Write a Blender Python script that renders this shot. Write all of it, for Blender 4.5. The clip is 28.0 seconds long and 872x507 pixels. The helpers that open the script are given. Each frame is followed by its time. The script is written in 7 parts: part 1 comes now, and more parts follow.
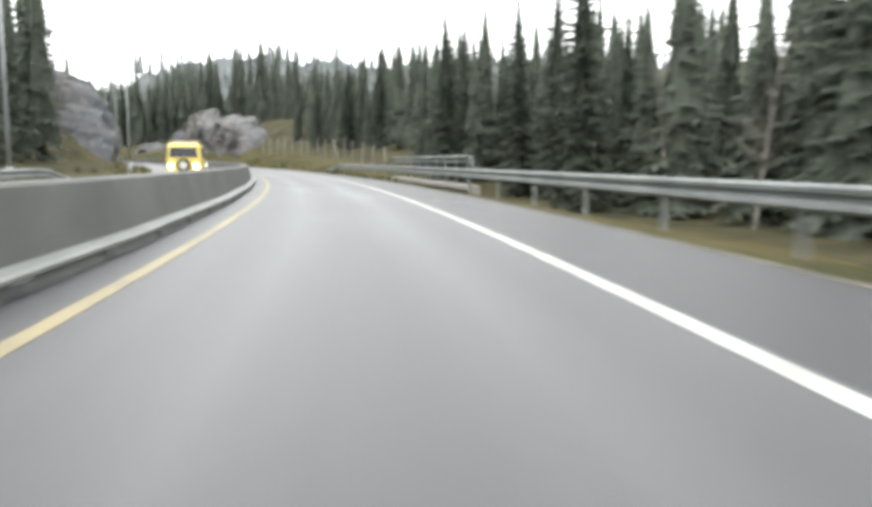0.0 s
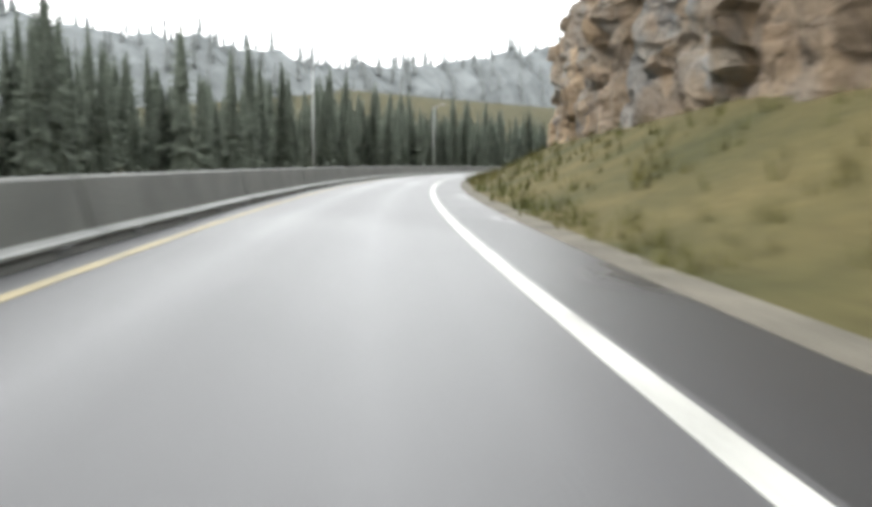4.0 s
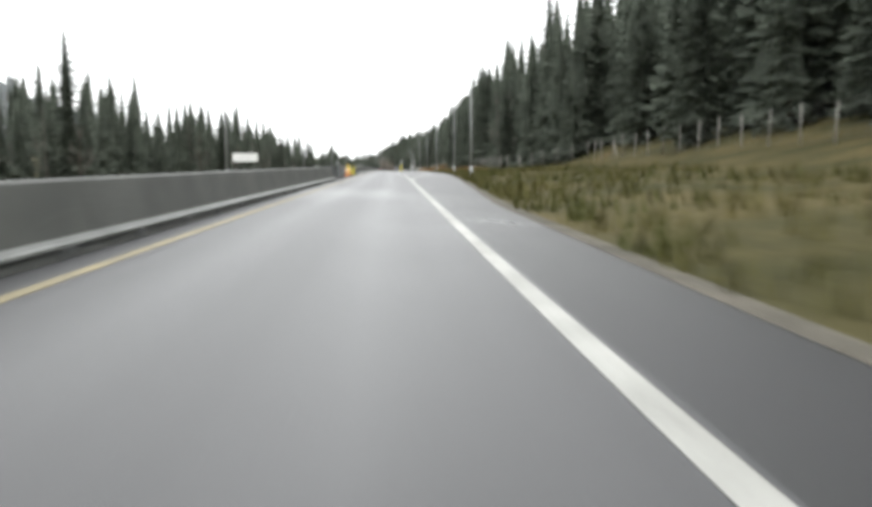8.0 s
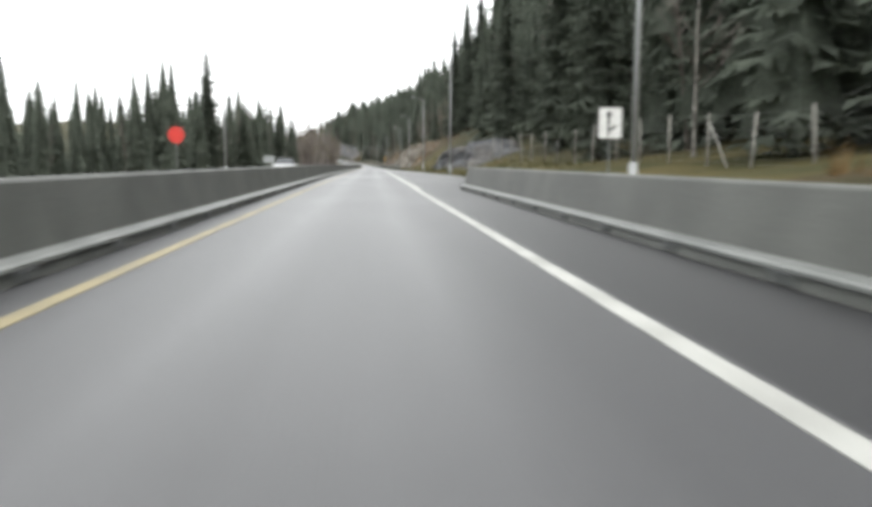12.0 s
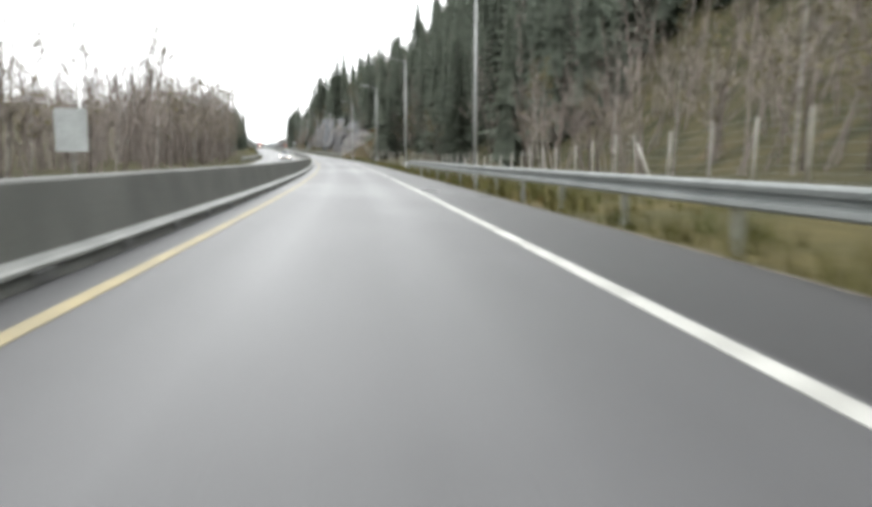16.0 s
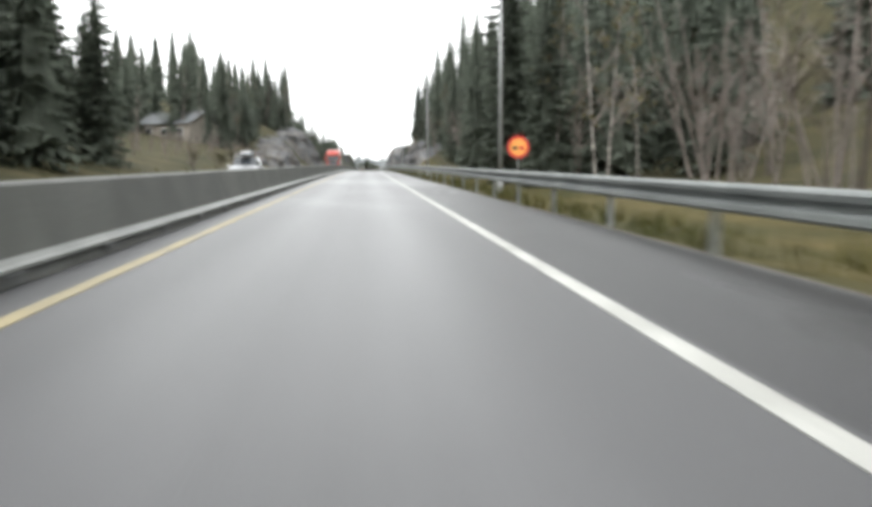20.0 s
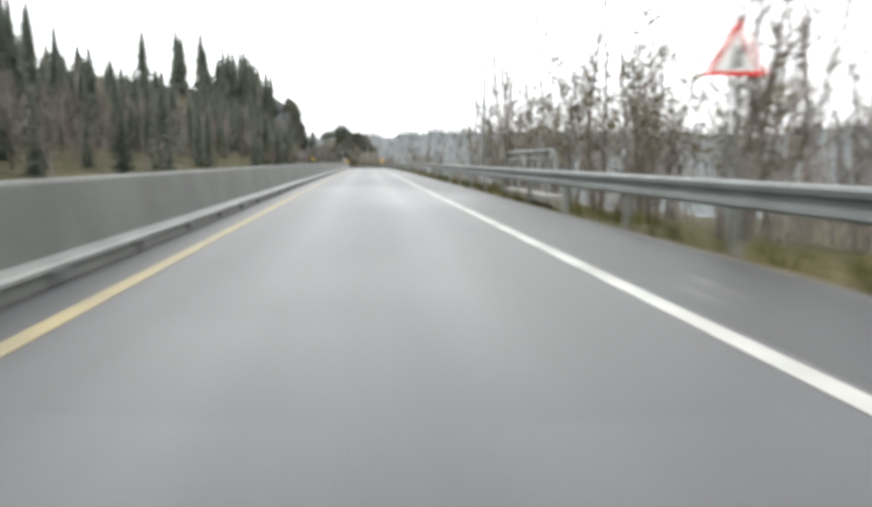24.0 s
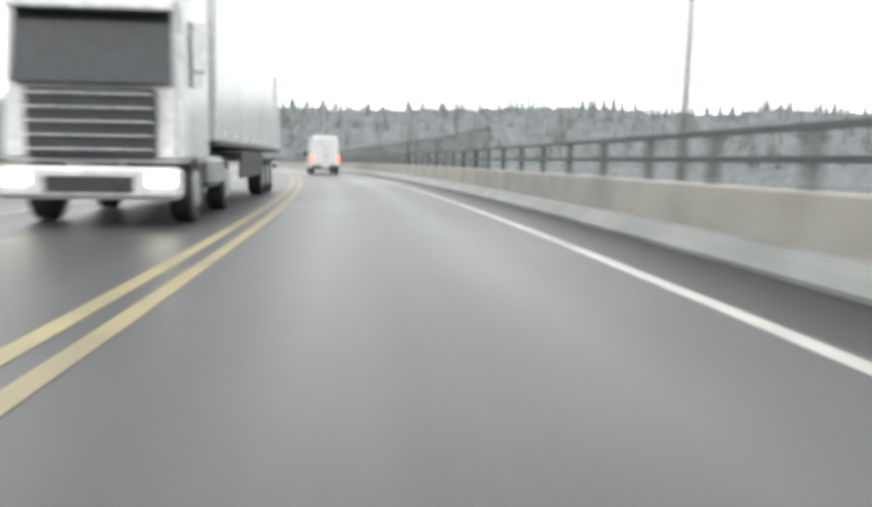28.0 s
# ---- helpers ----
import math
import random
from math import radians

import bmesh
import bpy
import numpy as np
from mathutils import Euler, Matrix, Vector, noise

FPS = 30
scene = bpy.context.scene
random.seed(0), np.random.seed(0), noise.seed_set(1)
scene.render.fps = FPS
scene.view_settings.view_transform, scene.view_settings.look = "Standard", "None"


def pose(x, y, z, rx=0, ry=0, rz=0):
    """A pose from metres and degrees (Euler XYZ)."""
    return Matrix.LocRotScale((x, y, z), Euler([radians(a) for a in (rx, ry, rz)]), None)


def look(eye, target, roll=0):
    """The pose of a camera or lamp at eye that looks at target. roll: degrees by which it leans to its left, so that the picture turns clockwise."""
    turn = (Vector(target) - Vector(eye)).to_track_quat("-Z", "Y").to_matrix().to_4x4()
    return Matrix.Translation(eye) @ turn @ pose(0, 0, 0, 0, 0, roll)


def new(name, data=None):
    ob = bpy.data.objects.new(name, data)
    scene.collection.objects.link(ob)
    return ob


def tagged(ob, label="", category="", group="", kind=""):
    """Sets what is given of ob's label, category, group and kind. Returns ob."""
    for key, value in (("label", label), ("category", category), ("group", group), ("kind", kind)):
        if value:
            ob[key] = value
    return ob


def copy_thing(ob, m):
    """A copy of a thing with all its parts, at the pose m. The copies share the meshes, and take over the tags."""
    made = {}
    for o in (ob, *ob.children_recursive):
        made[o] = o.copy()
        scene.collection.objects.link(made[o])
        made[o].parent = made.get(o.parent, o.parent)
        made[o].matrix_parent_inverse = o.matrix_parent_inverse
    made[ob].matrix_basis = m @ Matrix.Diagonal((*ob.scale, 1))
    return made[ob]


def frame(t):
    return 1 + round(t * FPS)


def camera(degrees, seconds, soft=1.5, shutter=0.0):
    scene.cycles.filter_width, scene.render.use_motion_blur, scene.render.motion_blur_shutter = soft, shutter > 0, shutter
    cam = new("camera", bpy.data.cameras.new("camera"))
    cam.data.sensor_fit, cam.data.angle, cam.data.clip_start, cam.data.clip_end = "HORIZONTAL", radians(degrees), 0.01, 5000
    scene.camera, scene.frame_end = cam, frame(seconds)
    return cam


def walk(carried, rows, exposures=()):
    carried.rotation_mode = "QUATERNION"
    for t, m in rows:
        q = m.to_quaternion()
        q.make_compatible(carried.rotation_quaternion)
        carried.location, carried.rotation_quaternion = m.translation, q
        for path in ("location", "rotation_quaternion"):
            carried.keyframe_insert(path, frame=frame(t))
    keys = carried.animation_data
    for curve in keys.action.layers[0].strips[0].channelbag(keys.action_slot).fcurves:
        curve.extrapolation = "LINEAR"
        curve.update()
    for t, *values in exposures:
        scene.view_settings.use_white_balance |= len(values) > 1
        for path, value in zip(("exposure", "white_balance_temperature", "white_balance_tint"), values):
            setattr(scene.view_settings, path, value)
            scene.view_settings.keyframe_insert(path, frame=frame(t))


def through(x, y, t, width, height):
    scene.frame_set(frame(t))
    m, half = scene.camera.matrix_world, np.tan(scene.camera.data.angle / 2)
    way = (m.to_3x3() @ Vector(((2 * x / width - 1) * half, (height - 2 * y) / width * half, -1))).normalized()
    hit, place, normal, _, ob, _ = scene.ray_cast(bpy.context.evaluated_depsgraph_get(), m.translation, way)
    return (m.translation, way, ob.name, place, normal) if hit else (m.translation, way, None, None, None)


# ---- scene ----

# ---- plan: the road's line, in road metres; the film runs fast, so the whole place is set down at the scale S ----
S = 0.38
V = 100.0
LANE = 1.985
# seconds along the drive, curvature to the right per 1000 m
BENDS = [(-3, -3.0), (0.25, -3.0), (1.3, -2.4), (2.2, -2.8), (2.75, -1.2), (3.2, 0.8), (3.75, 3.0), (5.0, 3.2), (6.5, 3.2), (7.2, 3.6),
         (7.8, 1.6), (8.3, -0.2), (9.5, 0.1), (11.3, 0.2), (13, 0.0), (15.5, -0.2), (16.3, -0.6), (17.2, -1.0), (17.8, -0.2),
         (18.5, 0.0), (24.5, 0.1), (25.3, -0.3), (26.2, -1.6), (27.2, -2.2), (28.3, -2.4), (29.5, -2.0), (31, -0.5), (36, 0)]
# the same for the slope's change, upward, per 10000 m
CRESTS = [(-3, 0.5), (0, 0.9), (1, 0.6), (2, 0.0), (3, -1.0), (4, -0.4), (6, -0.2), (7.1, 1.0), (7.6, 0.6), (8.2, -0.5), (10, -0.5), (12, -0.5),
          (14, 0.0), (15, 0.3), (16.2, 1.6), (17.2, 0.8), (18.2, 0.3), (19.2, -0.4), (20.2, -0.1), (21.2, -1.3), (22.5, -0.3), (24.2, -0.3),
          (25.2, -0.8), (26.2, -0.4), (27.2, -0.3), (28.2, -0.6), (30, 0.5), (36, 0)]


def knots(table, x):
    a = np.array(table, dtype=float)
    return np.interp(x, a[:, 0], a[:, 1])


STEP = 1.0
LINE_S = np.arange(-300, 3700, STEP)
turn = knots(BENDS, LINE_S / V) * 1e-3
LINE_A = np.concatenate([[0], np.cumsum((turn[1:] + turn[:-1]) / 2 * STEP)])
LINE_A -= np.interp(0, LINE_S, LINE_A)
lift = knots(CRESTS, LINE_S / V) * 1e-4
LINE_G = np.concatenate([[0], np.cumsum((lift[1:] + lift[:-1]) / 2 * STEP)])
LINE_G -= np.interp(0, LINE_S, LINE_G)
LINE_G -= LINE_G[(LINE_S > 0) & (LINE_S < 2800)].mean()
LINE_X = np.concatenate([[0], np.cumsum(np.sin((LINE_A[1:] + LINE_A[:-1]) / 2) * STEP)])
LINE_Y = np.concatenate([[0], np.cumsum(np.cos((LINE_A[1:] + LINE_A[:-1]) / 2) * STEP)])
LINE_Z = np.concatenate([[0], np.cumsum((LINE_G[1:] + LINE_G[:-1]) / 2 * STEP)])
LINE_X -= np.interp(0, LINE_S, LINE_X)
LINE_Y -= np.interp(0, LINE_S, LINE_Y)
LINE_Z -= np.interp(0, LINE_S, LINE_Z)


def heading(s):
    return float(np.interp(s, LINE_S, LINE_A))


def slope(s):
    return float(np.interp(s, LINE_S, LINE_G))


def road(s, d=0.0, h=0.0):
    """A place of the plan: s metres along our lane, d to its right, h above the road."""
    a = np.interp(s, LINE_S, LINE_A)
    return (float(np.interp(s, LINE_S, LINE_X) + d * math.cos(a)), float(np.interp(s, LINE_S, LINE_Y) - d * math.sin(a)),
            float(np.interp(s, LINE_S, LINE_Z) + h))
# ---- end of the plan ----


def px(p):
    return Vector(p) * S


# ---- the camera: seconds, metres right of the lane's middle, degrees right of the road, down, and of lean ----
RIDE = [(0, -0.11, 5.7, 6.42, -0.09),
        (1, -0.14, 5.97, 6.58, -0.07),
        (2, -0.04, 5.69, 6.66, 0.01),
        (3, 0.11, 6.4, 6.58, 0.03),
        (3.5, 0.72, 5.47, 6.42, 0.13),
        (5.5, 0.42, 4.95, 6.4, 0.5),
        (6, 0.37, 4.13, 6.37, 0.68),
        (7, 0.47, 5.16, 6.67, 0.23),
        (8, 0.89, 3.56, 6.43, -0.23),
        (9, 0.38, 5.11, 6.41, 0.25),
        (10, 0.36, 4.76, 6.57, 0.1),
        (11, 0.35, 4.97, 6.49, 0.17),
        (12, 0.27, 4.77, 6.51, 0.3),
        (15, 0.42, 4.7, 6.17, 0.31),
        (16, 0.01, 5.48, 6.63, 0.02),
        (17, 0.26, 4.97, 6.91, 0.02),
        (18, 0.68, 4.95, 6.36, 0.03),
        (19, 0.24, 4.55, 6.59, 0.34),
        (20, 0.3, 5.11, 6.5, -0.26),
        (21, 0.23, 4.62, 6.35, -0.04),
        (24, -0.06, 5.19, 6.66, -0.1),
        (25, -0.02, 5.55, 6.69, 0.0),
        (26, -0.12, 5.48, 6.82, 0.01),
        (27, -0.44, 5.33, 6.77, 0.19),
        (28, -0.53, 4.73, 6.61, 1.04)]


def ride(t):
    a = np.array(RIDE)
    out = []
    for c in range(1, 5):
        i = int(np.clip(np.searchsorted(a[:, 0], t) - 1, 0, len(a) - 2))
        m = [(a[min(k + 1, len(a) - 1), c] - a[max(k - 1, 0), c]) / (a[min(k + 1, len(a) - 1), 0] - a[max(k - 1, 0), 0]) * 0.6 for k in (i, i + 1)]
        w = a[i + 1, 0] - a[i, 0]
        u = (t - a[i, 0]) / w
        out.append((2 * u ** 3 - 3 * u ** 2 + 1) * a[i, c] + (u ** 3 - 2 * u ** 2 + u) * w * m[0]
                   + (3 * u ** 2 - 2 * u ** 3) * a[i + 1, c] + (u ** 3 - u ** 2) * w * m[1])
    return out


cam = camera(57.0, 28.0, soft=4.5, shutter=0.12)
path = []
for k in range(141):
    t = k / 5
    d, yaw, dip, lean = ride(t)
    eye = px(road(t * V, d, 1.0))
    path.append((t, pose(*eye, 90 - dip + math.degrees(math.atan(slope(t * V))), -lean, -math.degrees(heading(t * V)) - yaw)))
walk(cam, path, [(0, 0.98), (1, 1.11), (2, 0.96), (3, 1.06), (3.5, 1.11), (5.5, 0.96), (6, 0.88), (7, 0.61), (9, 0.51), (11, 0.46), (12, 0.56), (16, 0.82), (17, 0.98), (18, 0.84), (19, 0.76), (21, 0.74), (23.5, 0.66), (25, 0.44), (26, 0.44), (27, 0.72), (28, 0.46)])

# ---- light: a bright, even, misty sky ----
world = bpy.data.worlds.new("overcast_sky")
scene.world = world
world.use_nodes = True
wn = world.node_tree.nodes
wl = world.node_tree.links
sky = wn.new("ShaderNodeTexSky")
sky.sky_type = "NISHITA"
sky.sun_disc = False
sky.sun_elevation = radians(47)
sky.sun_rotation = radians(220)
sky.dust_density = 6
grey = wn.new("ShaderNodeHueSaturation")
grey.inputs["Saturation"].default_value = 0.08
grey.inputs["Value"].default_value = 0.10
wl.new(sky.outputs[0], grey.inputs["Color"])
veil = wn.new("ShaderNodeMixRGB")
veil.inputs[0].default_value = 0.8
veil.inputs[2].default_value = (1.72, 1.76, 1.77, 1)
wl.new(grey.outputs[0], veil.inputs[1])
wl.new(veil.outputs[0], wn["Background"].inputs[0])
wn["Background"].inputs[1].default_value = 1.0
sun = new("sun", bpy.data.lights.new("sun", "SUN"))
sun.data.energy = 1.0
sun.data.angle = radians(60)
sun.data.color = (1, 0.97, 0.93)
sun.matrix_world = look((-60, -70, 100), (0, 0, 0))


# ---- materials ----
def mat(name, base, rough=0.8, dark=None, scale=3.0, fine=40.0, bump=0.15, metal=0.0, spread=0.0, stretch=(1, 1, 1), spec=0.4, third=None):
    """A surface of two colours mixed by coarse and fine noise, with fine relief; spread: how far single objects differ."""
    m = bpy.data.materials.new(name)
    m.use_nodes = True
    n, l = m.node_tree.nodes, m.node_tree.links
    b = n["Principled BSDF"]
    b.inputs["Roughness"].default_value = rough
    b.inputs["Metallic"].default_value = metal
    b.inputs["Specular IOR Level"].default_value = spec
    co = n.new("ShaderNodeTexCoord")
    mp = n.new("ShaderNodeMapping")
    mp.inputs["Scale"].default_value = stretch
    l.new(co.outputs["Object"], mp.inputs[0])
    big = n.new("ShaderNodeTexNoise")
    big.inputs["Scale"].default_value = scale
    big.inputs["Detail"].default_value = 5
    l.new(mp.outputs[0], big.inputs["Vector"])
    small = n.new("ShaderNodeTexNoise")
    small.inputs["Scale"].default_value = fine
    small.inputs["Detail"].default_value = 3
    l.new(mp.outputs[0], small.inputs["Vector"])
    dark = dark or tuple(c * 0.6 for c in base)
    ramp = n.new("ShaderNodeValToRGB")
    ramp.color_ramp.elements[0].position, ramp.color_ramp.elements[1].position = 0.34, 0.66
    ramp.color_ramp.elements[0].color, ramp.color_ramp.elements[1].color = (*dark, 1), (*base, 1)
    if third:
        e = ramp.color_ramp.elements.new(0.8)
        e.color = (*third, 1)
    l.new(big.outputs["Fac"], ramp.inputs[0])
    mix = n.new("ShaderNodeMixRGB")
    mix.blend_type = "MULTIPLY"
    mix.inputs[0].default_value = 0.7
    soft = n.new("ShaderNodeMapRange")
    soft.inputs[1].default_value, soft.inputs[2].default_value, soft.inputs[3].default_value, soft.inputs[4].default_value = 0.3, 0.7, 0.7, 1.2
    l.new(small.outputs["Fac"], soft.inputs[0])
    l.new(ramp.outputs[0], mix.inputs[1])
    l.new(soft.outputs[0], mix.inputs[2])
    last = mix
    if spread:
        info = n.new("ShaderNodeObjectInfo")
        hs = n.new("ShaderNodeHueSaturation")
        mr = n.new("ShaderNodeMapRange")
        mr.inputs[3].default_value, mr.inputs[4].default_value = 1 - spread, 1 + spread
        l.new(info.outputs["Random"], mr.inputs[0])
        l.new(mr.outputs[0], hs.inputs["Value"])
        l.new(mix.outputs[0], hs.inputs["Color"])
        last = hs
    l.new(last.outputs[0], b.inputs["Base Color"])
    if bump:
        bp = n.new("ShaderNodeBump")
        bp.inputs["Strength"].default_value = bump
        bp.inputs["Distance"].default_value = 0.02
        l.new(small.outputs["Fac"], bp.inputs["Height"])
        l.new(bp.outputs[0], b.inputs["Normal"])
    return m


def glow(name, colour, strength):
    m = bpy.data.materials.new(name)
    m.use_nodes = True
    b = m.node_tree.nodes["Principled BSDF"]
    b.inputs["Base Color"].default_value = (*colour, 1)
    b.inputs["Emission Color"].default_value = (*colour, 1)
    b.inputs["Emission Strength"].default_value = strength
    return m


def asphalt_material():
    """Damp asphalt laid out by the road's own metres: paler wheel tracks, darker older shoulders, wet patches, long seams."""
    m = bpy.data.materials.new("damp_asphalt")
    m.use_nodes = True
    n, l = m.node_tree.nodes, m.node_tree.links
    b = n["Principled BSDF"]
    uv = n.new("ShaderNodeUVMap")
    sep = n.new("ShaderNodeSeparateXYZ")
    l.new(uv.outputs[0], sep.inputs[0])

    def math_node(op, a, c=None, clamp=False):
        q = n.new("ShaderNodeMath")
        q.operation = op
        q.use_clamp = clamp
        for k, v in enumerate((a, c)):
            if v is None:
                continue
            if isinstance(v, (int, float)):
                q.inputs[k].default_value = v
            else:
                l.new(v, q.inputs[k])
        return q.outputs[0]

    def tex(scale, stretch, detail=5):
        mp = n.new("ShaderNodeMapping")
        mp.inputs["Scale"].default_value = stretch
        l.new(uv.outputs[0], mp.inputs[0])
        t = n.new("ShaderNodeTexNoise")
        t.inputs["Scale"].default_value = scale
        t.inputs["Detail"].default_value = detail
        l.new(mp.outputs[0], t.inputs["Vector"])
        return t.outputs["Fac"]

    wander = math_node("MULTIPLY", math_node("SUBTRACT", tex(0.03, (0.3, 1, 1)), 0.5), 0.7)
    d = math_node("ADD", sep.outputs[0], wander)

    def band(at, half):
        return math_node("SUBTRACT", 1.0, math_node("DIVIDE", math_node("ABSOLUTE", math_node("SUBTRACT", d, at)), half), True)

    tracks = math_node("MAXIMUM", math_node("MAXIMUM", band(-0.85, 0.55), band(0.75, 0.55)), math_node("MAXIMUM", band(-5.2, 0.6), band(-6.8, 0.6)))
    old = math_node("GREATER_THAN", math_node("ADD", sep.outputs[0], math_node("MULTIPLY", math_node("SUBTRACT", tex(0.4, (1, 1, 1)), 0.5), 0.12)), 2.12)
    long_streak = tex(1.0, (1.6, 0.02, 1), 6)
    grain = tex(40, (1, 1, 1), 3)
    blot = tex(0.12, (1.4, 0.5, 1), 6)
    wet = n.new("ShaderNodeMapRange")
    wet.inputs[1].default_value, wet.inputs[2].default_value = 0.44, 0.74
    wet.interpolation_type = "SMOOTHSTEP"
    l.new(blot, wet.inputs[0])
    pool = n.new("ShaderNodeMapRange")
    pool.inputs[1].default_value, pool.inputs[2].default_value = 0.62, 0.70
    pool.interpolation_type = "SMOOTHSTEP"
    l.new(tex(0.55, (0.9, 0.28, 1), 5), pool.inputs[0])
    puddle = math_node("MULTIPLY", pool.outputs[0], old)
    tone = math_node("ADD", 0.86, math_node("MULTIPLY", tracks, 0.16))
    tone = math_node("MULTIPLY", tone, math_node("ADD", 0.72, math_node("MULTIPLY", long_streak, 0.56)))
    tone = math_node("MULTIPLY", tone, math_node("ADD", 0.80, math_node("MULTIPLY", grain, 0.4)))
    tone = math_node("MULTIPLY", tone, math_node("SUBTRACT", 1.0, math_node("MULTIPLY", old, 0.56)))
    tone = math_node("MULTIPLY", tone, math_node("SUBTRACT", 1.0, math_node("MULTIPLY", math_node("MULTIPLY", wet.outputs[0], old), 0.3)))
    col = n.new("ShaderNodeMixRGB")
    col.blend_type = "MULTIPLY"
    col.inputs[0].default_value = 1.0
    col.inputs[1].default_value = (0.060, 0.0605, 0.063, 1)
    l.new(tone, col.inputs[2])
    l.new(col.outputs[0], b.inputs["Base Color"])
    rough = math_node("SUBTRACT", math_node("SUBTRACT", math_node("SUBTRACT", 0.42, math_node("MULTIPLY", wet.outputs[0], 0.08)), math_node("MULTIPLY", puddle, 0.14)), math_node("MULTIPLY", tracks, 0.04))
    l.new(rough, b.inputs["Roughness"])
    b.inputs["Specular IOR Level"].default_value = 0.4
    bp = n.new("ShaderNodeBump")
    bp.inputs["Strength"].default_value = 0.25
    bp.inputs["Distance"].default_value = 0.01
    l.new(grain, bp.inputs["Height"])
    l.new(bp.outputs[0], b.inputs["Normal"])
    return m


ASPHALT = asphalt_material()
CONCRETE = mat("damp_concrete", (0.098, 0.102, 0.092), 0.6, (0.066, 0.069, 0.062), 0.8, 25, 0.2, spread=0.06)
PALE_CONCRETE = mat("pale_concrete", (0.29, 0.28, 0.25), 0.55, (0.20, 0.19, 0.17), 0.8, 25, 0.2)
STEEL = mat("galvanised_steel", (0.235, 0.25, 0.245), 0.55, (0.165, 0.178, 0.175), 1.2, 30, 0.08, metal=0.3)
LEDGE_STEEL = mat("pale_damp_ledge", (0.20, 0.207, 0.197), 0.45, (0.13, 0.137, 0.13), 1.0, 20, 0.1)
POST_STEEL = mat("post_steel", (0.22, 0.23, 0.22), 0.6, (0.14, 0.15, 0.14), 3, 30, 0.1, metal=0.3, spread=0.15)
LAMP_STEEL = mat("lamp_steel", (0.38, 0.39, 0.39), 0.55, (0.29, 0.30, 0.30), 1.5, 20, 0.05, metal=0.4)
DARK_STEEL = mat("dark_steel", (0.12, 0.125, 0.125), 0.5, (0.08, 0.085, 0.085), 3, 30, 0.1, metal=0.4)
WHITE_PAINT = mat("white_road_paint", (0.41, 0.41, 0.385), 0.5, (0.27, 0.27, 0.25), 1.5, 25, 0.15)
YELLOW_PAINT = mat("yellow_road_paint", (0.285, 0.235, 0.12), 0.5, (0.19, 0.165, 0.10), 1.2, 25, 0.15)
GRASS = mat("autumn_grass", (0.088, 0.073, 0.031), 0.9, (0.040, 0.040, 0.016), 0.22, 3.5, 0.6, third=(0.12, 0.072, 0.036), spec=0.1)
FLOOR = mat("forest_floor", (0.075, 0.066, 0.036), 0.95, (0.035, 0.036, 0.020), 0.35, 3.0, 0.7, third=(0.11, 0.08, 0.045), spec=0.1)
BLADES = mat("grass_blades", (0.10, 0.088, 0.033), 0.9, (0.048, 0.056, 0.018), 0.25, 6, 0.0, third=(0.16, 0.10, 0.05), spec=0.1)
STRAW = mat("straw_grass", (0.24, 0.16, 0.075), 0.9, (0.14, 0.092, 0.044), 0.5, 6, 0.0, spec=0.1)
GRAVEL = mat("gravel", (0.12, 0.108, 0.085), 0.9, (0.06, 0.055, 0.042), 1.5, 12, 0.8)
EARTH = mat("brown_earth", (0.078, 0.058, 0.034), 0.95, (0.042, 0.038, 0.020), 0.5, 5, 0.9, third=(0.13, 0.105, 0.07), spec=0.1)
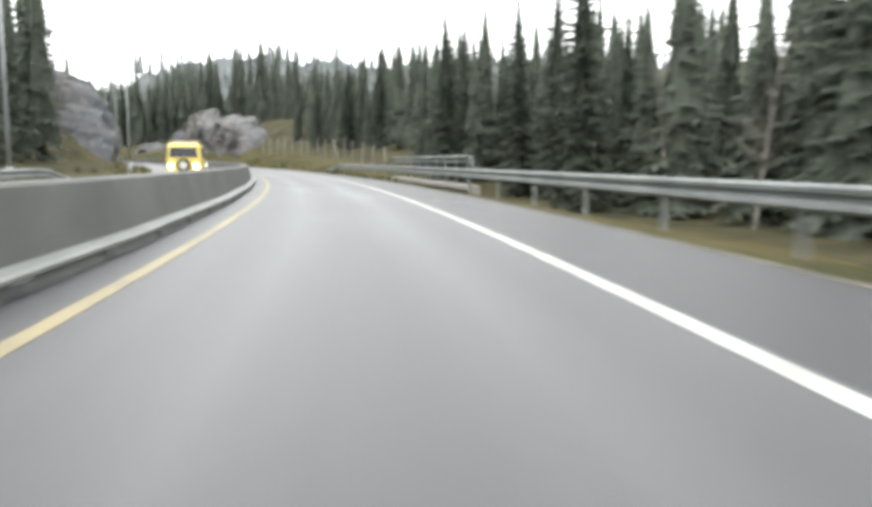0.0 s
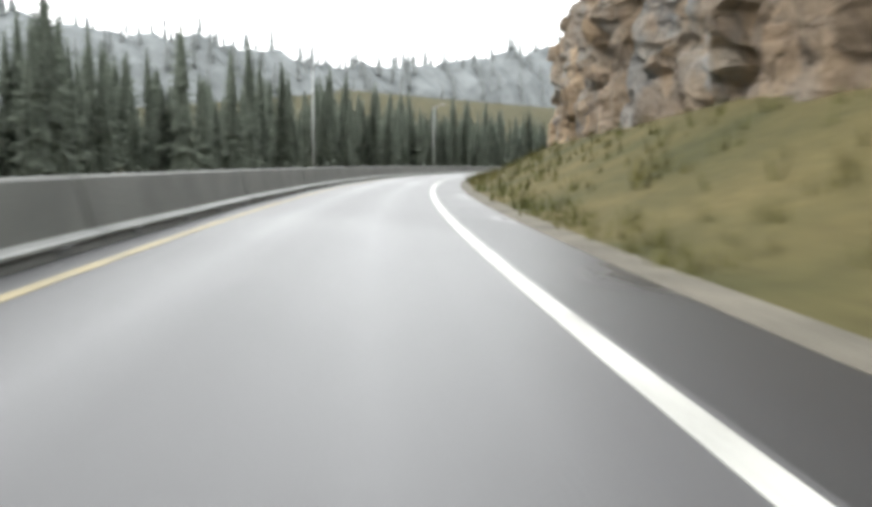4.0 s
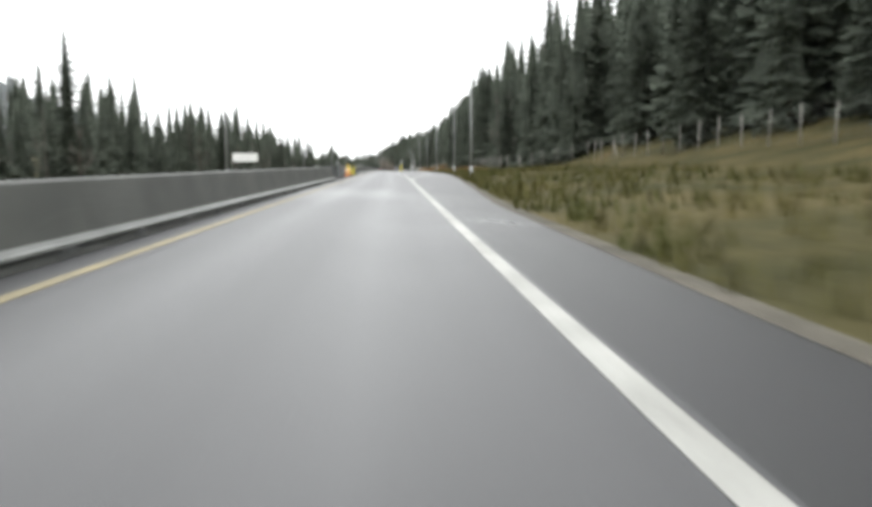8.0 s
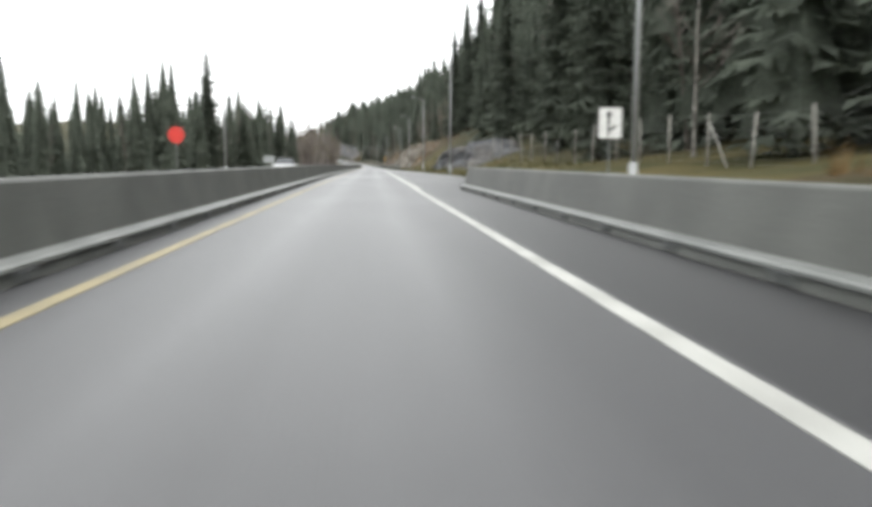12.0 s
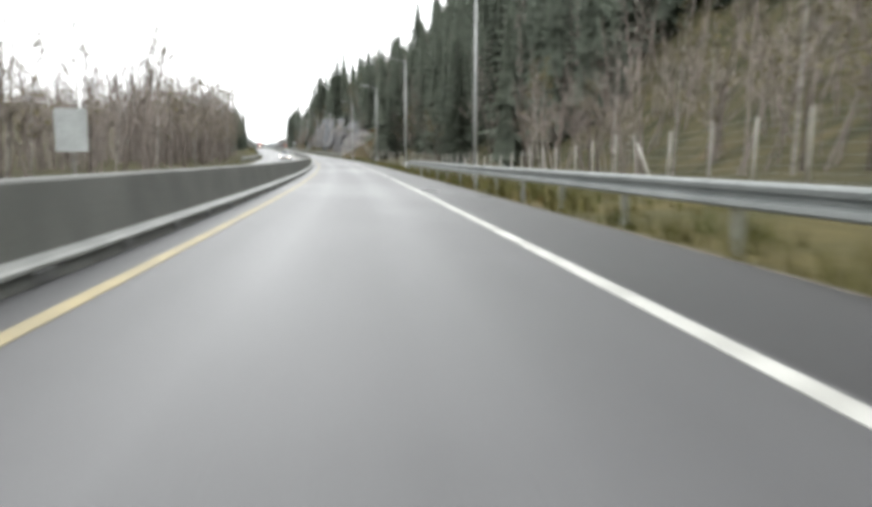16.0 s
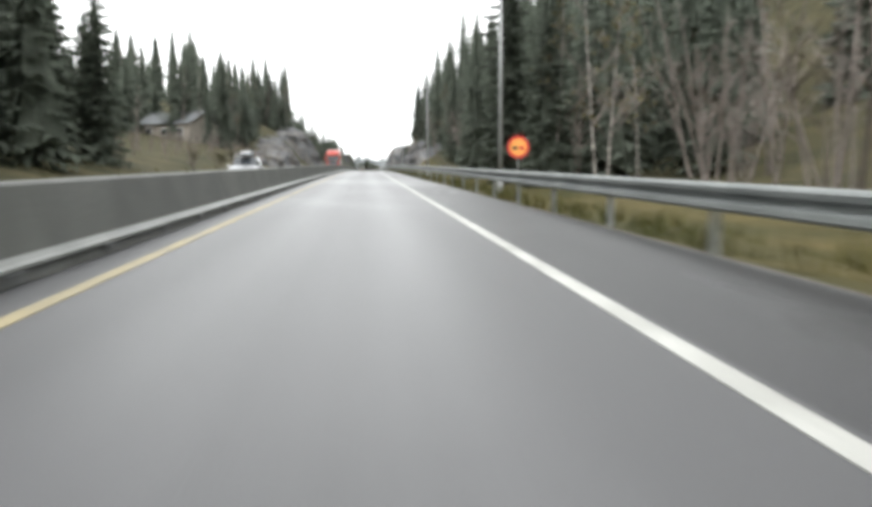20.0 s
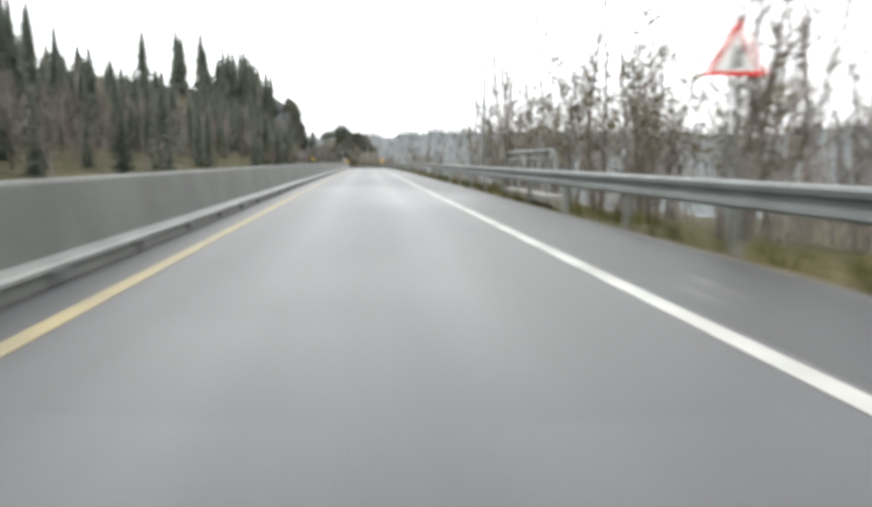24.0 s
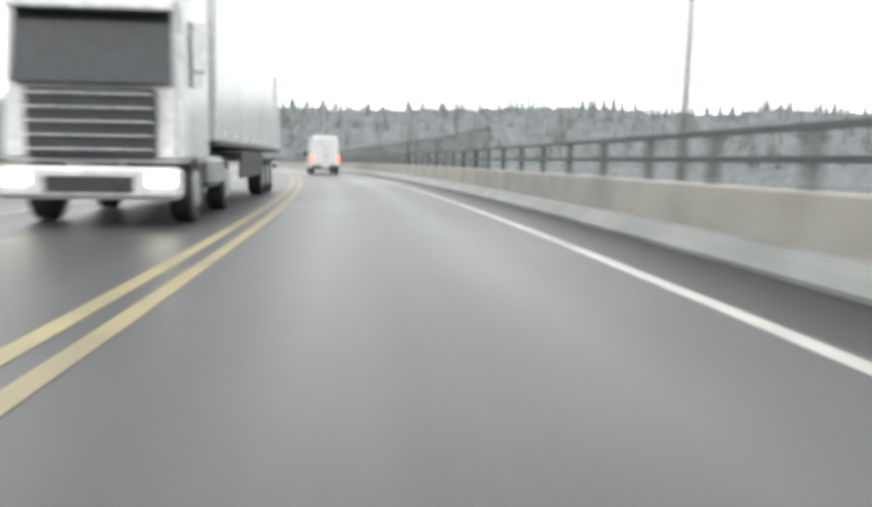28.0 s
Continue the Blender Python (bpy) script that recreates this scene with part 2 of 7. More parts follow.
def rock_material(name, pale, mid, dark, streak, warm=(0.92, 0.86, 0.76), cool=(0.70, 0.75, 0.79)):
    """Jointed rock: blocks of differing tone, dark cracks, stains that run downwards, rough relief."""
    m = bpy.data.materials.new(name)
    m.use_nodes = True
    n, l = m.node_tree.nodes, m.node_tree.links
    b = n["Principled BSDF"]
    b.inputs["Roughness"].default_value = 0.7
    co = n.new("ShaderNodeTexCoord")
    mp = n.new("ShaderNodeMapping")
    mp.inputs["Scale"].default_value = (0.55, 0.55, 0.33)
    l.new(co.outputs["Object"], mp.inputs[0])
    warp = n.new("ShaderNodeTexNoise")
    warp.inputs["Scale"].default_value = 0.9
    warp.inputs["Detail"].default_value = 4
    l.new(mp.outputs[0], warp.inputs["Vector"])
    add = n.new("ShaderNodeVectorMath")
    add.operation = "MULTIPLY_ADD"
    add.inputs[1].default_value = (1.9, 1.9, 1.9)
    l.new(warp.outputs["Color"], add.inputs[0])
    l.new(mp.outputs[0], add.inputs[2])
    blocks = n.new("ShaderNodeTexVoronoi")
    blocks.inputs["Scale"].default_value = 1.1
    l.new(add.outputs[0], blocks.inputs["Vector"])
    cracks = n.new("ShaderNodeTexVoronoi")
    cracks.feature = "DISTANCE_TO_EDGE"
    cracks.inputs["Scale"].default_value = 1.1
    l.new(add.outputs[0], cracks.inputs["Vector"])
    run = n.new("ShaderNodeMapping")
    run.inputs["Scale"].default_value = (0.5, 0.5, 0.06)
    l.new(co.outputs["Object"], run.inputs[0])
    stain = n.new("ShaderNodeTexNoise")
    stain.inputs["Scale"].default_value = 1.0
    stain.inputs["Detail"].default_value = 6
    l.new(run.outputs[0], stain.inputs["Vector"])
    grain = n.new("ShaderNodeTexNoise")
    grain.inputs["Scale"].default_value = 3.4
    grain.inputs["Detail"].default_value = 8
    grain.inputs["Roughness"].default_value = 0.7
    l.new(co.outputs["Object"], grain.inputs["Vector"])
    tone = n.new("ShaderNodeValToRGB")
    for e, p, c in zip(tone.color_ramp.elements, (0.2, 0.85), (dark, pale)):
        e.position, e.color = p, (*c, 1)
    e = tone.color_ramp.elements.new(0.5)
    e.color = (*mid, 1)
    half = n.new("ShaderNodeMixRGB")
    half.inputs[0].default_value = 0.6
    l.new(blocks.outputs["Color"], half.inputs[1])
    l.new(grain.outputs["Fac"], half.inputs[2])
    l.new(half.outputs[0], tone.inputs[0])
    wet = n.new("ShaderNodeValToRGB")
    wet.color_ramp.elements[0].position, wet.color_ramp.elements[1].position = 0.42, 0.62
    wet.color_ramp.elements[0].color, wet.color_ramp.elements[1].color = (0, 0, 0, 1), (0.75, 0.75, 0.75, 1)
    l.new(stain.outputs["Fac"], wet.inputs[0])
    mix = n.new("ShaderNodeMixRGB")
    mix.inputs[2].default_value = (*streak, 1)
    wide = n.new("ShaderNodeMapping")
    wide.inputs["Scale"].default_value = (0.22, 0.22, 0.07)
    l.new(co.outputs["Object"], wide.inputs[0])
    vein = n.new("ShaderNodeTexNoise")
    vein.inputs["Scale"].default_value = 1.0
    vein.inputs["Detail"].default_value = 7
    vein.inputs["Roughness"].default_value = 0.65
    l.new(wide.outputs[0], vein.inputs["Vector"])
    hue = n.new("ShaderNodeValToRGB")
    for e, p, c in zip(hue.color_ramp.elements, (0.44, 0.56), (cool, warm)):
        e.position, e.color = p, (*c, 1)
    l.new(vein.outputs["Fac"], hue.inputs[0])
    dyed = n.new("ShaderNodeMixRGB")
    dyed.blend_type = "MULTIPLY"
    dyed.inputs[0].default_value = 1.0
    l.new(tone.outputs[0], dyed.inputs[1])
    l.new(hue.outputs[0], dyed.inputs[2])
    l.new(wet.outputs[0], mix.inputs[0])
    l.new(dyed.outputs[0], mix.inputs[1])
    gap = n.new("ShaderNodeMapRange")
    gap.inputs[1].default_value, gap.inputs[2].default_value, gap.inputs[3].default_value, gap.inputs[4].default_value = 0.0, 0.05, 0.6, 1.0
    l.new(cracks.outputs["Distance"], gap.inputs[0])
    mul = n.new("ShaderNodeMixRGB")
    mul.blend_type = "MULTIPLY"
    mul.inputs[0].default_value = 1.0
    l.new(mix.outputs[0], mul.inputs[1])
    l.new(gap.outputs[0], mul.inputs[2])
    l.new(mul.outputs[0], b.inputs["Base Color"])
    hgt = n.new("ShaderNodeMath")
    hgt.operation = "ADD"
    l.new(gap.outputs[0], hgt.inputs[0])
    l.new(grain.outputs["Fac"], hgt.inputs[1])
    bp = n.new("ShaderNodeBump")
    bp.inputs["Strength"].default_value = 0.8
    bp.inputs["Distance"].default_value = 0.3
    l.new(hgt.outputs[0], bp.inputs["Height"])
    l.new(bp.outputs[0], b.inputs["Normal"])
    return m


ROCK = rock_material("grey_rock", (0.36, 0.36, 0.36), (0.20, 0.20, 0.205), (0.085, 0.087, 0.092), (0.11, 0.11, 0.115))
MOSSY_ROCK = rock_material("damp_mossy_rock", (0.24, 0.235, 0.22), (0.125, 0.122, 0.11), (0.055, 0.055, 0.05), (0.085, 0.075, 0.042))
RUST_ROCK = rock_material("rust_streaked_rock", (0.48, 0.44, 0.38), (0.29, 0.26, 0.225), (0.125, 0.12, 0.118), (0.17, 0.125, 0.08), (1.0, 0.80, 0.58), (0.66, 0.72, 0.78))
EARTH_ROCK = rock_material("brown_earth_bank", (0.22, 0.18, 0.13), (0.145, 0.095, 0.05), (0.05, 0.041, 0.03), (0.115, 0.078, 0.036))
STONE = mat("broken_stone", (0.255, 0.235, 0.20), 0.75, (0.14, 0.125, 0.105), 0.9, 6, 0.7, spread=0.3)


def leaf_material(name, base, dark, spread, through=0.35):
    """Foliage that lets part of the light through."""
    m = mat(name, base, 0.8, dark, 0.5, 4, 0.0, spread=spread, spec=0.1)
    n, l = m.node_tree.nodes, m.node_tree.links
    b = n["Principled BSDF"]
    geo = n.new("ShaderNodeNewGeometry")
    sprig = n.new("ShaderNodeMapRange")
    sprig.inputs[3].default_value, sprig.inputs[4].default_value = 0.84, 1.16
    l.new(geo.outputs["Random Per Island"], sprig.inputs[0])
    tint = n.new("ShaderNodeMixRGB")
    tint.blend_type = "MULTIPLY"
    tint.inputs[0].default_value = 1.0
    l.new(b.inputs["Base Color"].links[0].from_socket, tint.inputs[1])
    l.new(sprig.outputs[0], tint.inputs[2])
    l.new(tint.outputs[0], b.inputs["Base Color"])
    tr = n.new("ShaderNodeBsdfTranslucent")
    l.new(tint.outputs[0], tr.inputs[0])
    mx = n.new("ShaderNodeMixShader")
    mx.inputs[0].default_value = through
    l.new(b.outputs[0], mx.inputs[1])
    l.new(tr.outputs[0], mx.inputs[2])
    l.new(mx.outputs[0], n["Material Output"].inputs["Surface"])
    return m


NEEDLES = leaf_material("spruce_needles", (0.145, 0.165, 0.134), (0.10, 0.116, 0.094), 0.25, 0.55)
BARK = mat("spruce_bark", (0.14, 0.115, 0.095), 0.9, (0.07, 0.058, 0.05), 2, 12, 0.6, stretch=(1, 1, 0.3))
TWIGS = mat("bare_twigs", (0.19, 0.165, 0.145), 0.9, (0.11, 0.095, 0.085), 1, 8, 0.0, spread=0.25)
BIRCH_BARK = mat("birch_bark", (0.34, 0.32, 0.29), 0.8, (0.10, 0.09, 0.08), 1.6, 7, 0.3, stretch=(1, 1, 2.5))
DULL_LEAVES = mat("dull_leaves", (0.14, 0.12, 0.05), 0.85, (0.08, 0.075, 0.03), 1, 6, 0.0, spread=0.3)
YELLOW_LEAVES = mat("yellow_leaves", (0.55, 0.36, 0.09), 0.8, (0.38, 0.24, 0.06), 1, 6, 0.0)
BUSH = mat("scrub_leaves", (0.085, 0.085, 0.035), 0.9, (0.045, 0.048, 0.02), 0.6, 5, 0.0, third=(0.17, 0.11, 0.05), spread=0.3)
WOOD = mat("grey_wood", (0.36, 0.35, 0.32), 0.85, (0.22, 0.21, 0.19), 2, 20, 0.4, stretch=(1, 1, 0.15), spread=0.2)
# haze of distance is painted into these pale base colours; no mist is built
HAZE_TINT_HILL = mat("haze_tinted_hill", (0.16, 0.172, 0.175), 1.0, (0.145, 0.156, 0.158), 0.02, 0.12, 0.0, spec=0.0)
HAZE_TINT_TREES = mat("haze_tinted_far_trees", (0.225, 0.24, 0.24), 1.0, (0.19, 0.205, 0.204), 0.04, 0.4, 0.0, spec=0.0)
WATER = mat("grey_water", (0.10, 0.12, 0.12), 0.08, (0.08, 0.10, 0.10), 0.02, 0.6, 0.05)


# ---- building helpers ----
def mesh_of(name, verts, faces, material, smooth=False):
    me = bpy.data.meshes.new(name)
    me.from_pydata([tuple(v) for v in verts], [], faces)
    me.materials.append(material)
    if smooth:
        me.polygons.foreach_set("use_smooth", [True] * len(me.polygons))
    me.update()
    return me


def finish(name, bm, material, smooth=False):
    bmesh.ops.recalc_face_normals(bm, faces=bm.faces[:])
    me = bpy.data.meshes.new(name)
    bm.to_mesh(me)
    bm.free()
    me.materials.append(material)
    if smooth:
        me.polygons.foreach_set("use_smooth", [True] * len(me.polygons))
    return me


def part(name, bm, material, parent, label="", smooth=False):
    """One mesh object under a thing or a part; bm is a bmesh or a ready mesh."""
    me = bm if isinstance(bm, bpy.types.Mesh) else finish(name, bm, material, smooth)
    ob = new(name, me)
    ob.parent = parent
    if label:
        tagged(ob, label)
    return ob


def spot(p, a=0.0, k=1.0, tilt=0.0):
    """A pose of the plan, heading a to the right of north, at size k."""
    return Matrix.Translation(px(p)) @ Matrix.Rotation(-a, 4, "Z") @ Matrix.Rotation(tilt, 4, "X") @ Matrix.Scale(S * k, 4)


def thing(name, p, a, label, category, group="", kind=""):
    ob = new(name)
    ob.matrix_basis = spot(p, a)
    return tagged(ob, label, category, group, kind)


def whole(name, me, label, category, kind="", group=""):
    """An object whose mesh lies in road metres of the plan."""
    ob = new(name, me)
    ob.matrix_basis = Matrix.Scale(S, 4)
    return tagged(ob, label, category, group, kind)


def box(bm, cx, cy, cz, sx, sy, sz, bevel=0.0, rot=None):
    m = Matrix.Translation((cx, cy, cz)) @ (rot or Matrix.Identity(4)) @ Matrix.Diagonal((sx, sy, sz, 1))
    made = bmesh.ops.create_cube(bm, size=1, matrix=m)
    if bevel:
        bmesh.ops.bevel(bm, geom=list({e for v in made["verts"] for e in v.link_edges}), offset=bevel, segments=1, affect="EDGES")
    return made["verts"]


def tube(bm, a, b, r0, r1=None, n=8):
    a, b = Vector(a), Vector(b)
    r1 = r0 if r1 is None else r1
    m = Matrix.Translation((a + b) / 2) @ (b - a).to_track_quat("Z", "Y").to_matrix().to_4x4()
    bmesh.ops.create_cone(bm, cap_ends=True, segments=n, radius1=r0, radius2=max(r1, 0.002), depth=(b - a).length, matrix=m)


def sweep(name, s0, s1, step, profile, material, closed=True, smooth=False, origin=(0, 0, 0)):
    """A body drawn along the road; profile(s) gives its section as (d, h)."""
    n = max(1, round((s1 - s0) / step))
    verts, faces, count = [], [], None
    for i in range(n + 1):
        s = s0 + (s1 - s0) * i / n
        sec = profile(s)
        count = len(sec)
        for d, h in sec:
            p = road(s, d, h)
            verts.append((p[0] - origin[0], p[1] - origin[1], p[2] - origin[2]))
    edges = count if closed else count - 1
    for i in range(n):
        for j in range(edges):
            k = (j + 1) % count
            faces.append((i * count + j, i * count + k, (i + 1) * count + k, (i + 1) * count + j))
    if closed:
        faces.append(tuple(range(count))[::-1])
        faces.append(tuple(n * count + j for j in range(count)))
    return mesh_of(name, verts, faces, material, smooth)


# ---- the ground: heights beside the road, by seconds of the drive ----
RIGHT_D = [0, 1.2, 3.2, 5.7, 9.7, 16.7, 31.7, 56.7, 126.7, 240]
RIGHT_H = [
    (-3, 0, -.1, -.7, -1.4, -2, -2, -1, 2, 15, 25), (0.6, 0, -.1, -.6, -1.2, -1.6, -1.5, 0, 4, 18, 25), (0.95, 0, 0, .3, .8, 1.2, 3, 6, 9, 22, 30),
    (1.38, 0, 0, .4, 1.0, 2.4, 5, 8, 12, 25, 30), (1.5, 0, 0, .4, 1.0, 3, 8, 11, 14, 25, 30), (1.95, 0, 0, .5, 1.4, 3.5, 8, 11, 14, 25, 30), (2.1, 0, 0, .6, 1.5, 2.9, 5, 8, 11, 20, 30), (2.45, 0, 0, .6, 1.4, 3.0, 4.5, 7, 10, 20, 30),
    (2.7, 0, 0, .4, .8, 1.0, 2, 4, 8, 20, 30), (3.0, 0, -.1, -.1, -.2, -.3, 1, 3, 8, 20, 30), (3.36, 0, -.1, 0, 0, -.1, 1, 3, 8, 20, 30), (3.6, 0, 0, .7, 1.8, 2.8, 8, 13, 15, 13, 10),
    (4.2, 0, .1, .9, 2.2, 3.4, 10, 15, 16, 13, 10), (6.5, 0, 0, .8, 2.0, 3.2, 10, 15, 17, 15, 12), (6.66, 0, 0, .4, 1.2, 2.4, 4, 6, 10, 22, 30),
    (6.9, 0, -.1, 0, .1, .3, 1, 4, 10, 25, 30), (7.45, 0, -.1, .1, .4, .6, 1.2, 4, 10, 30, 40), (7.7, 0, -.1, .1, .4, .5, .8, 2.0, 10, 40, 60), (8.6, 0, -.1, .1, .3, .4, .8, 6.0, 26, 62, 75),
    (9.6, 0, -.1, -.1, -.1, .0, .6, 7.0, 28, 64, 75), (10.35, 0, -.1, -.1, -.1, .0, .6, 7.0, 28, 64, 75), (10.65, 0, 0, 0, .1, .4, 2.2, 7, 20, 56, 75), (11.9, 0, 0, 0, .2, .8, 1.8, 7, 20, 58, 75),
    (12.6, 0, 0, .3, .8, 1.2, 2.8, 10, 26, 62, 74), (13.6, 0, -.2, .0, .8, 4.2, 8.5, 25, 50, 78, 88), (14.84, 0, -.2, .0, .8, 4.2, 9, 24, 50, 74, 84), (15.03, 0, -.2, .0, .8, 3.9, 6.2, 18, 46, 74, 84), (15.28, 0, -.2, .0, .8, 3.9, 6.2, 18, 46, 74, 84), (15.44, 0, -.2, .0, .8, 4.6, 9.2, 22, 48, 74, 84), (15.52, 0, -.2, .0, .8, 4.6, 9.2, 22, 48, 74, 84),
    (15.6, 0, -.2, -.1, .7, 2.8, 6.2, 21, 46, 72, 82), (16.0, 0, -.2, -.2, .1, .8, 2, 9, 36, 64, 76), (16.7, 0, -.2, -.7, -1.1, -1.3, -1, 9, 38, 66, 78),
    (17.8, 0, -.2, -.7, -1.1, -1.3, -.5, 13, 42, 72, 84), (18.05, 0, -.2, -.2, .8, 4, 8, 18, 43, 70, 84), (18.8, 0, -.2, 0, 2.2, 6, 9, 16, 34, 62, 75),
    (19.2, 0, -.2, -.2, .5, 2, 4, 11, 30, 58, 70), (19.75, 0, -.2, 0, 1.4, 3.2, 5, 9, 27, 54, 66), (20.0, 0, -.2, -.4, -.5, -.4, 0, 4, 21, 48, 60),
    (21.3, 0, -.2, -.4, -.5, 0, 1, 8, 34, 58, 66), (21.65, 0, -.2, .0, .6, 2.5, 7, 16, 42, 62, 70), (22.6, 0, -.2, .0, .6, 2.5, 6, 14, 34, 50, 56), (23.6, 0, -.2, .0, .5, 2, 5, 8, 10, 13, 18),
    (23.85, 0, -.2, -.5, -.9, -1, -2, -4, -6, -10, -14), (24.6, 0, -.2, -.6, -1.2, -2, -4, -9, -14, -22, -24), (26.1, 0, -.2, -.8, -1.9, -3.5, -7, -14, -20, -24, -26),
    (26.62, 0, -.2, -.7, -1.6, -2.8, -5, -12, -19, -24, -26), (26.85, 0, -.2, -.5, -.8, -1, -2, -8, -16, -24, -26), (27.3, 0, -.2, -.5, -.8, -1, -2, -6, -14, -24, -26), (27.6, 0, -.2, -.6, -.9, -1, -3, -7, -14, -22, -26),
    (27.85, 0, -.4, -2, -5, -9, -14, -18, -22, -26, -26), (36, 0, -.5, -6, -12, -18, -22, -25, -26, -26, -26)]
LEFT_D = [0, 1.4, 3.4, 7.4, 15.4, 30.4, 60.4, 120.4, 240]
LEFT_H = [
    (-3, 0, -.1, -.3, -.3, 0, 1, 3, 10, 20), (0.5, 0, -.1, .3, .8, 1.5, 3, 5, 12, 20), (0.92, 0, 0, .3, 1, 2, 4, 8, 14, 22), (1.06, 0, 0, 1.0, 7, 9, 11, 14, 18, 25), (1.5, 0, 0, 1.0, 7, 9, 11, 14, 18, 25),
    (1.9, 0, -.2, -.5, -.6, -.4, 0, 2, 8, 20), (3.6, 0, -.2, -.8, -1, -1, 0, 1, 2, 3), (5.3, 0, -.2, -.6, -.6, 0, 2, 4, 5, 6), (7.0, 0, -.2, -.6, -.7, -.4, 2, 9, 26, 45),
    (8.0, 0, -.2, -.6, -1.0, -1.2, -1, 5, 25, 40), (9.3, 0, -.2, -.6, -1.1, -1.4, -1.2, 4, 26, 42), (10.4, 0, -.2, -.6, -1.2, -1.5, -1.4, 1, 10, 22), (12, 0, -.2, -.6, -1.2, -1.6, -1.6, 0, 4, 14), (14.3, 0, -.2, 0, .3, .3, .5, 2, 6, 14), (16, 0, -.2, -.4, -.4, 0, 1, 3, 8, 16),
    (18, 0, -.2, -.5, -.3, .2, 1, 3, 8, 18), (19.5, 0, -.2, -.2, .4, 1.0, 2, 5, 12, 25), (20.3, 0, -.2, .2, 1.1, 1.6, 2, 6, 14, 25), (20.9, 0, -.1, .6, 1.8, 2.8, 3.2, 8, 20, 30),
    (21.45, 0, 0, .8, 2.5, 5, 8, 14, 24, 33), (21.8, 0, 0, 1.5, 7, 11, 15, 20, 28, 35), (22.2, 0, 0, 1.5, 8, 12, 16, 20, 28, 35), (22.6, 0, -.1, .5, 2, 3, 4, 8, 18, 30), (23.6, 0, -.1, .5, 2, 3, 5, 12, 30, 40),
    (24.2, 0, -.2, -.1, .4, 1.5, 6, 18, 36, 45), (25.3, 0, -.1, .4, 2, 5, 10, 20, 36, 45), (25.7, 0, -.1, .6, 3, 7, 13, 20, 34, 45), (25.95, 0, 0, 1, 7, 11, 16, 22, 32, 45), (26.4, 0, 0, 1, 12, 17, 22, 26, 34, 45), (27.6, 0, 0, 1, 8, 10, 12, 12, 12, 14),
    (27.72, 0, -.1, .4, 2.5, 4, 4, 2, -4, -20), (27.85, 0, -.3, -1, -1.5, -3, -6, -12, -22, -26), (28.2, 0, -1, -5, -9, -14, -20, -24, -26, -26), (36, 0, -1, -5, -9, -14, -20, -24, -26, -26)]
# seconds, metres from the lane's middle to the right edge of the asphalt
EDGE = [(-3, 4.1), (0.8, 4.0), (1.2, 3.6), (2.4, 3.6), (3.0, 3.1), (7.2, 3.1), (8.0, 3.2), (8.2, 3.4), (8.35, 4.2), (8.55, 5.3), (8.9, 7.0), (9.9, 7.4), (10.35, 8.5), (10.46, 9.0), (10.47, 3.9), (12.25, 3.9), (12.27, 8.4),
        (12.9, 6.0), (13.4, 3.7), (17.6, 3.7), (18.0, 3.3), (19.25, 3.2), (19.4, 7.0), (19.62, 7.0), (19.8, 4.2), (20.2, 3.9), (20.6, 3.6), (25.9, 3.6), (26.5, 4.3), (27.6, 4.0), (27.8, 3.6), (36, 3.6)]
LEFT_EDGE = -9.6
rh = np.array(RIGHT_H, dtype=float)
lh = np.array(LEFT_H, dtype=float)


def edge(s):
    return float(knots(EDGE, s / V))


def ground_at(s, d):
    """Height of the ground above the road."""
    t = s / V
    e = edge(s)
    if LEFT_EDGE < d < e:
        return -0.07
    if d >= e:
        cols = [np.interp(t, rh[:, 0], rh[:, 1 + k]) for k in range(len(RIGHT_D))]
        h = float(np.interp(d - e, RIGHT_D, cols))
        far = d - e
    else:
        cols = [np.interp(t, lh[:, 0], lh[:, 1 + k]) for k in range(len(LEFT_D))]
        h = float(np.interp(LEFT_EDGE - d, LEFT_D, cols))
        far = LEFT_EDGE - d
    return h - 0.03 + min(1.0, far / 8) * (0.35 * noise.noise((s * 0.11, d * 0.16, 3)) + 0.12 * noise.noise((s * 0.5, d * 0.6, 8)))


def on_ground(s, d, h=0.0):
    return road(s, d, ground_at(s, d) + h)


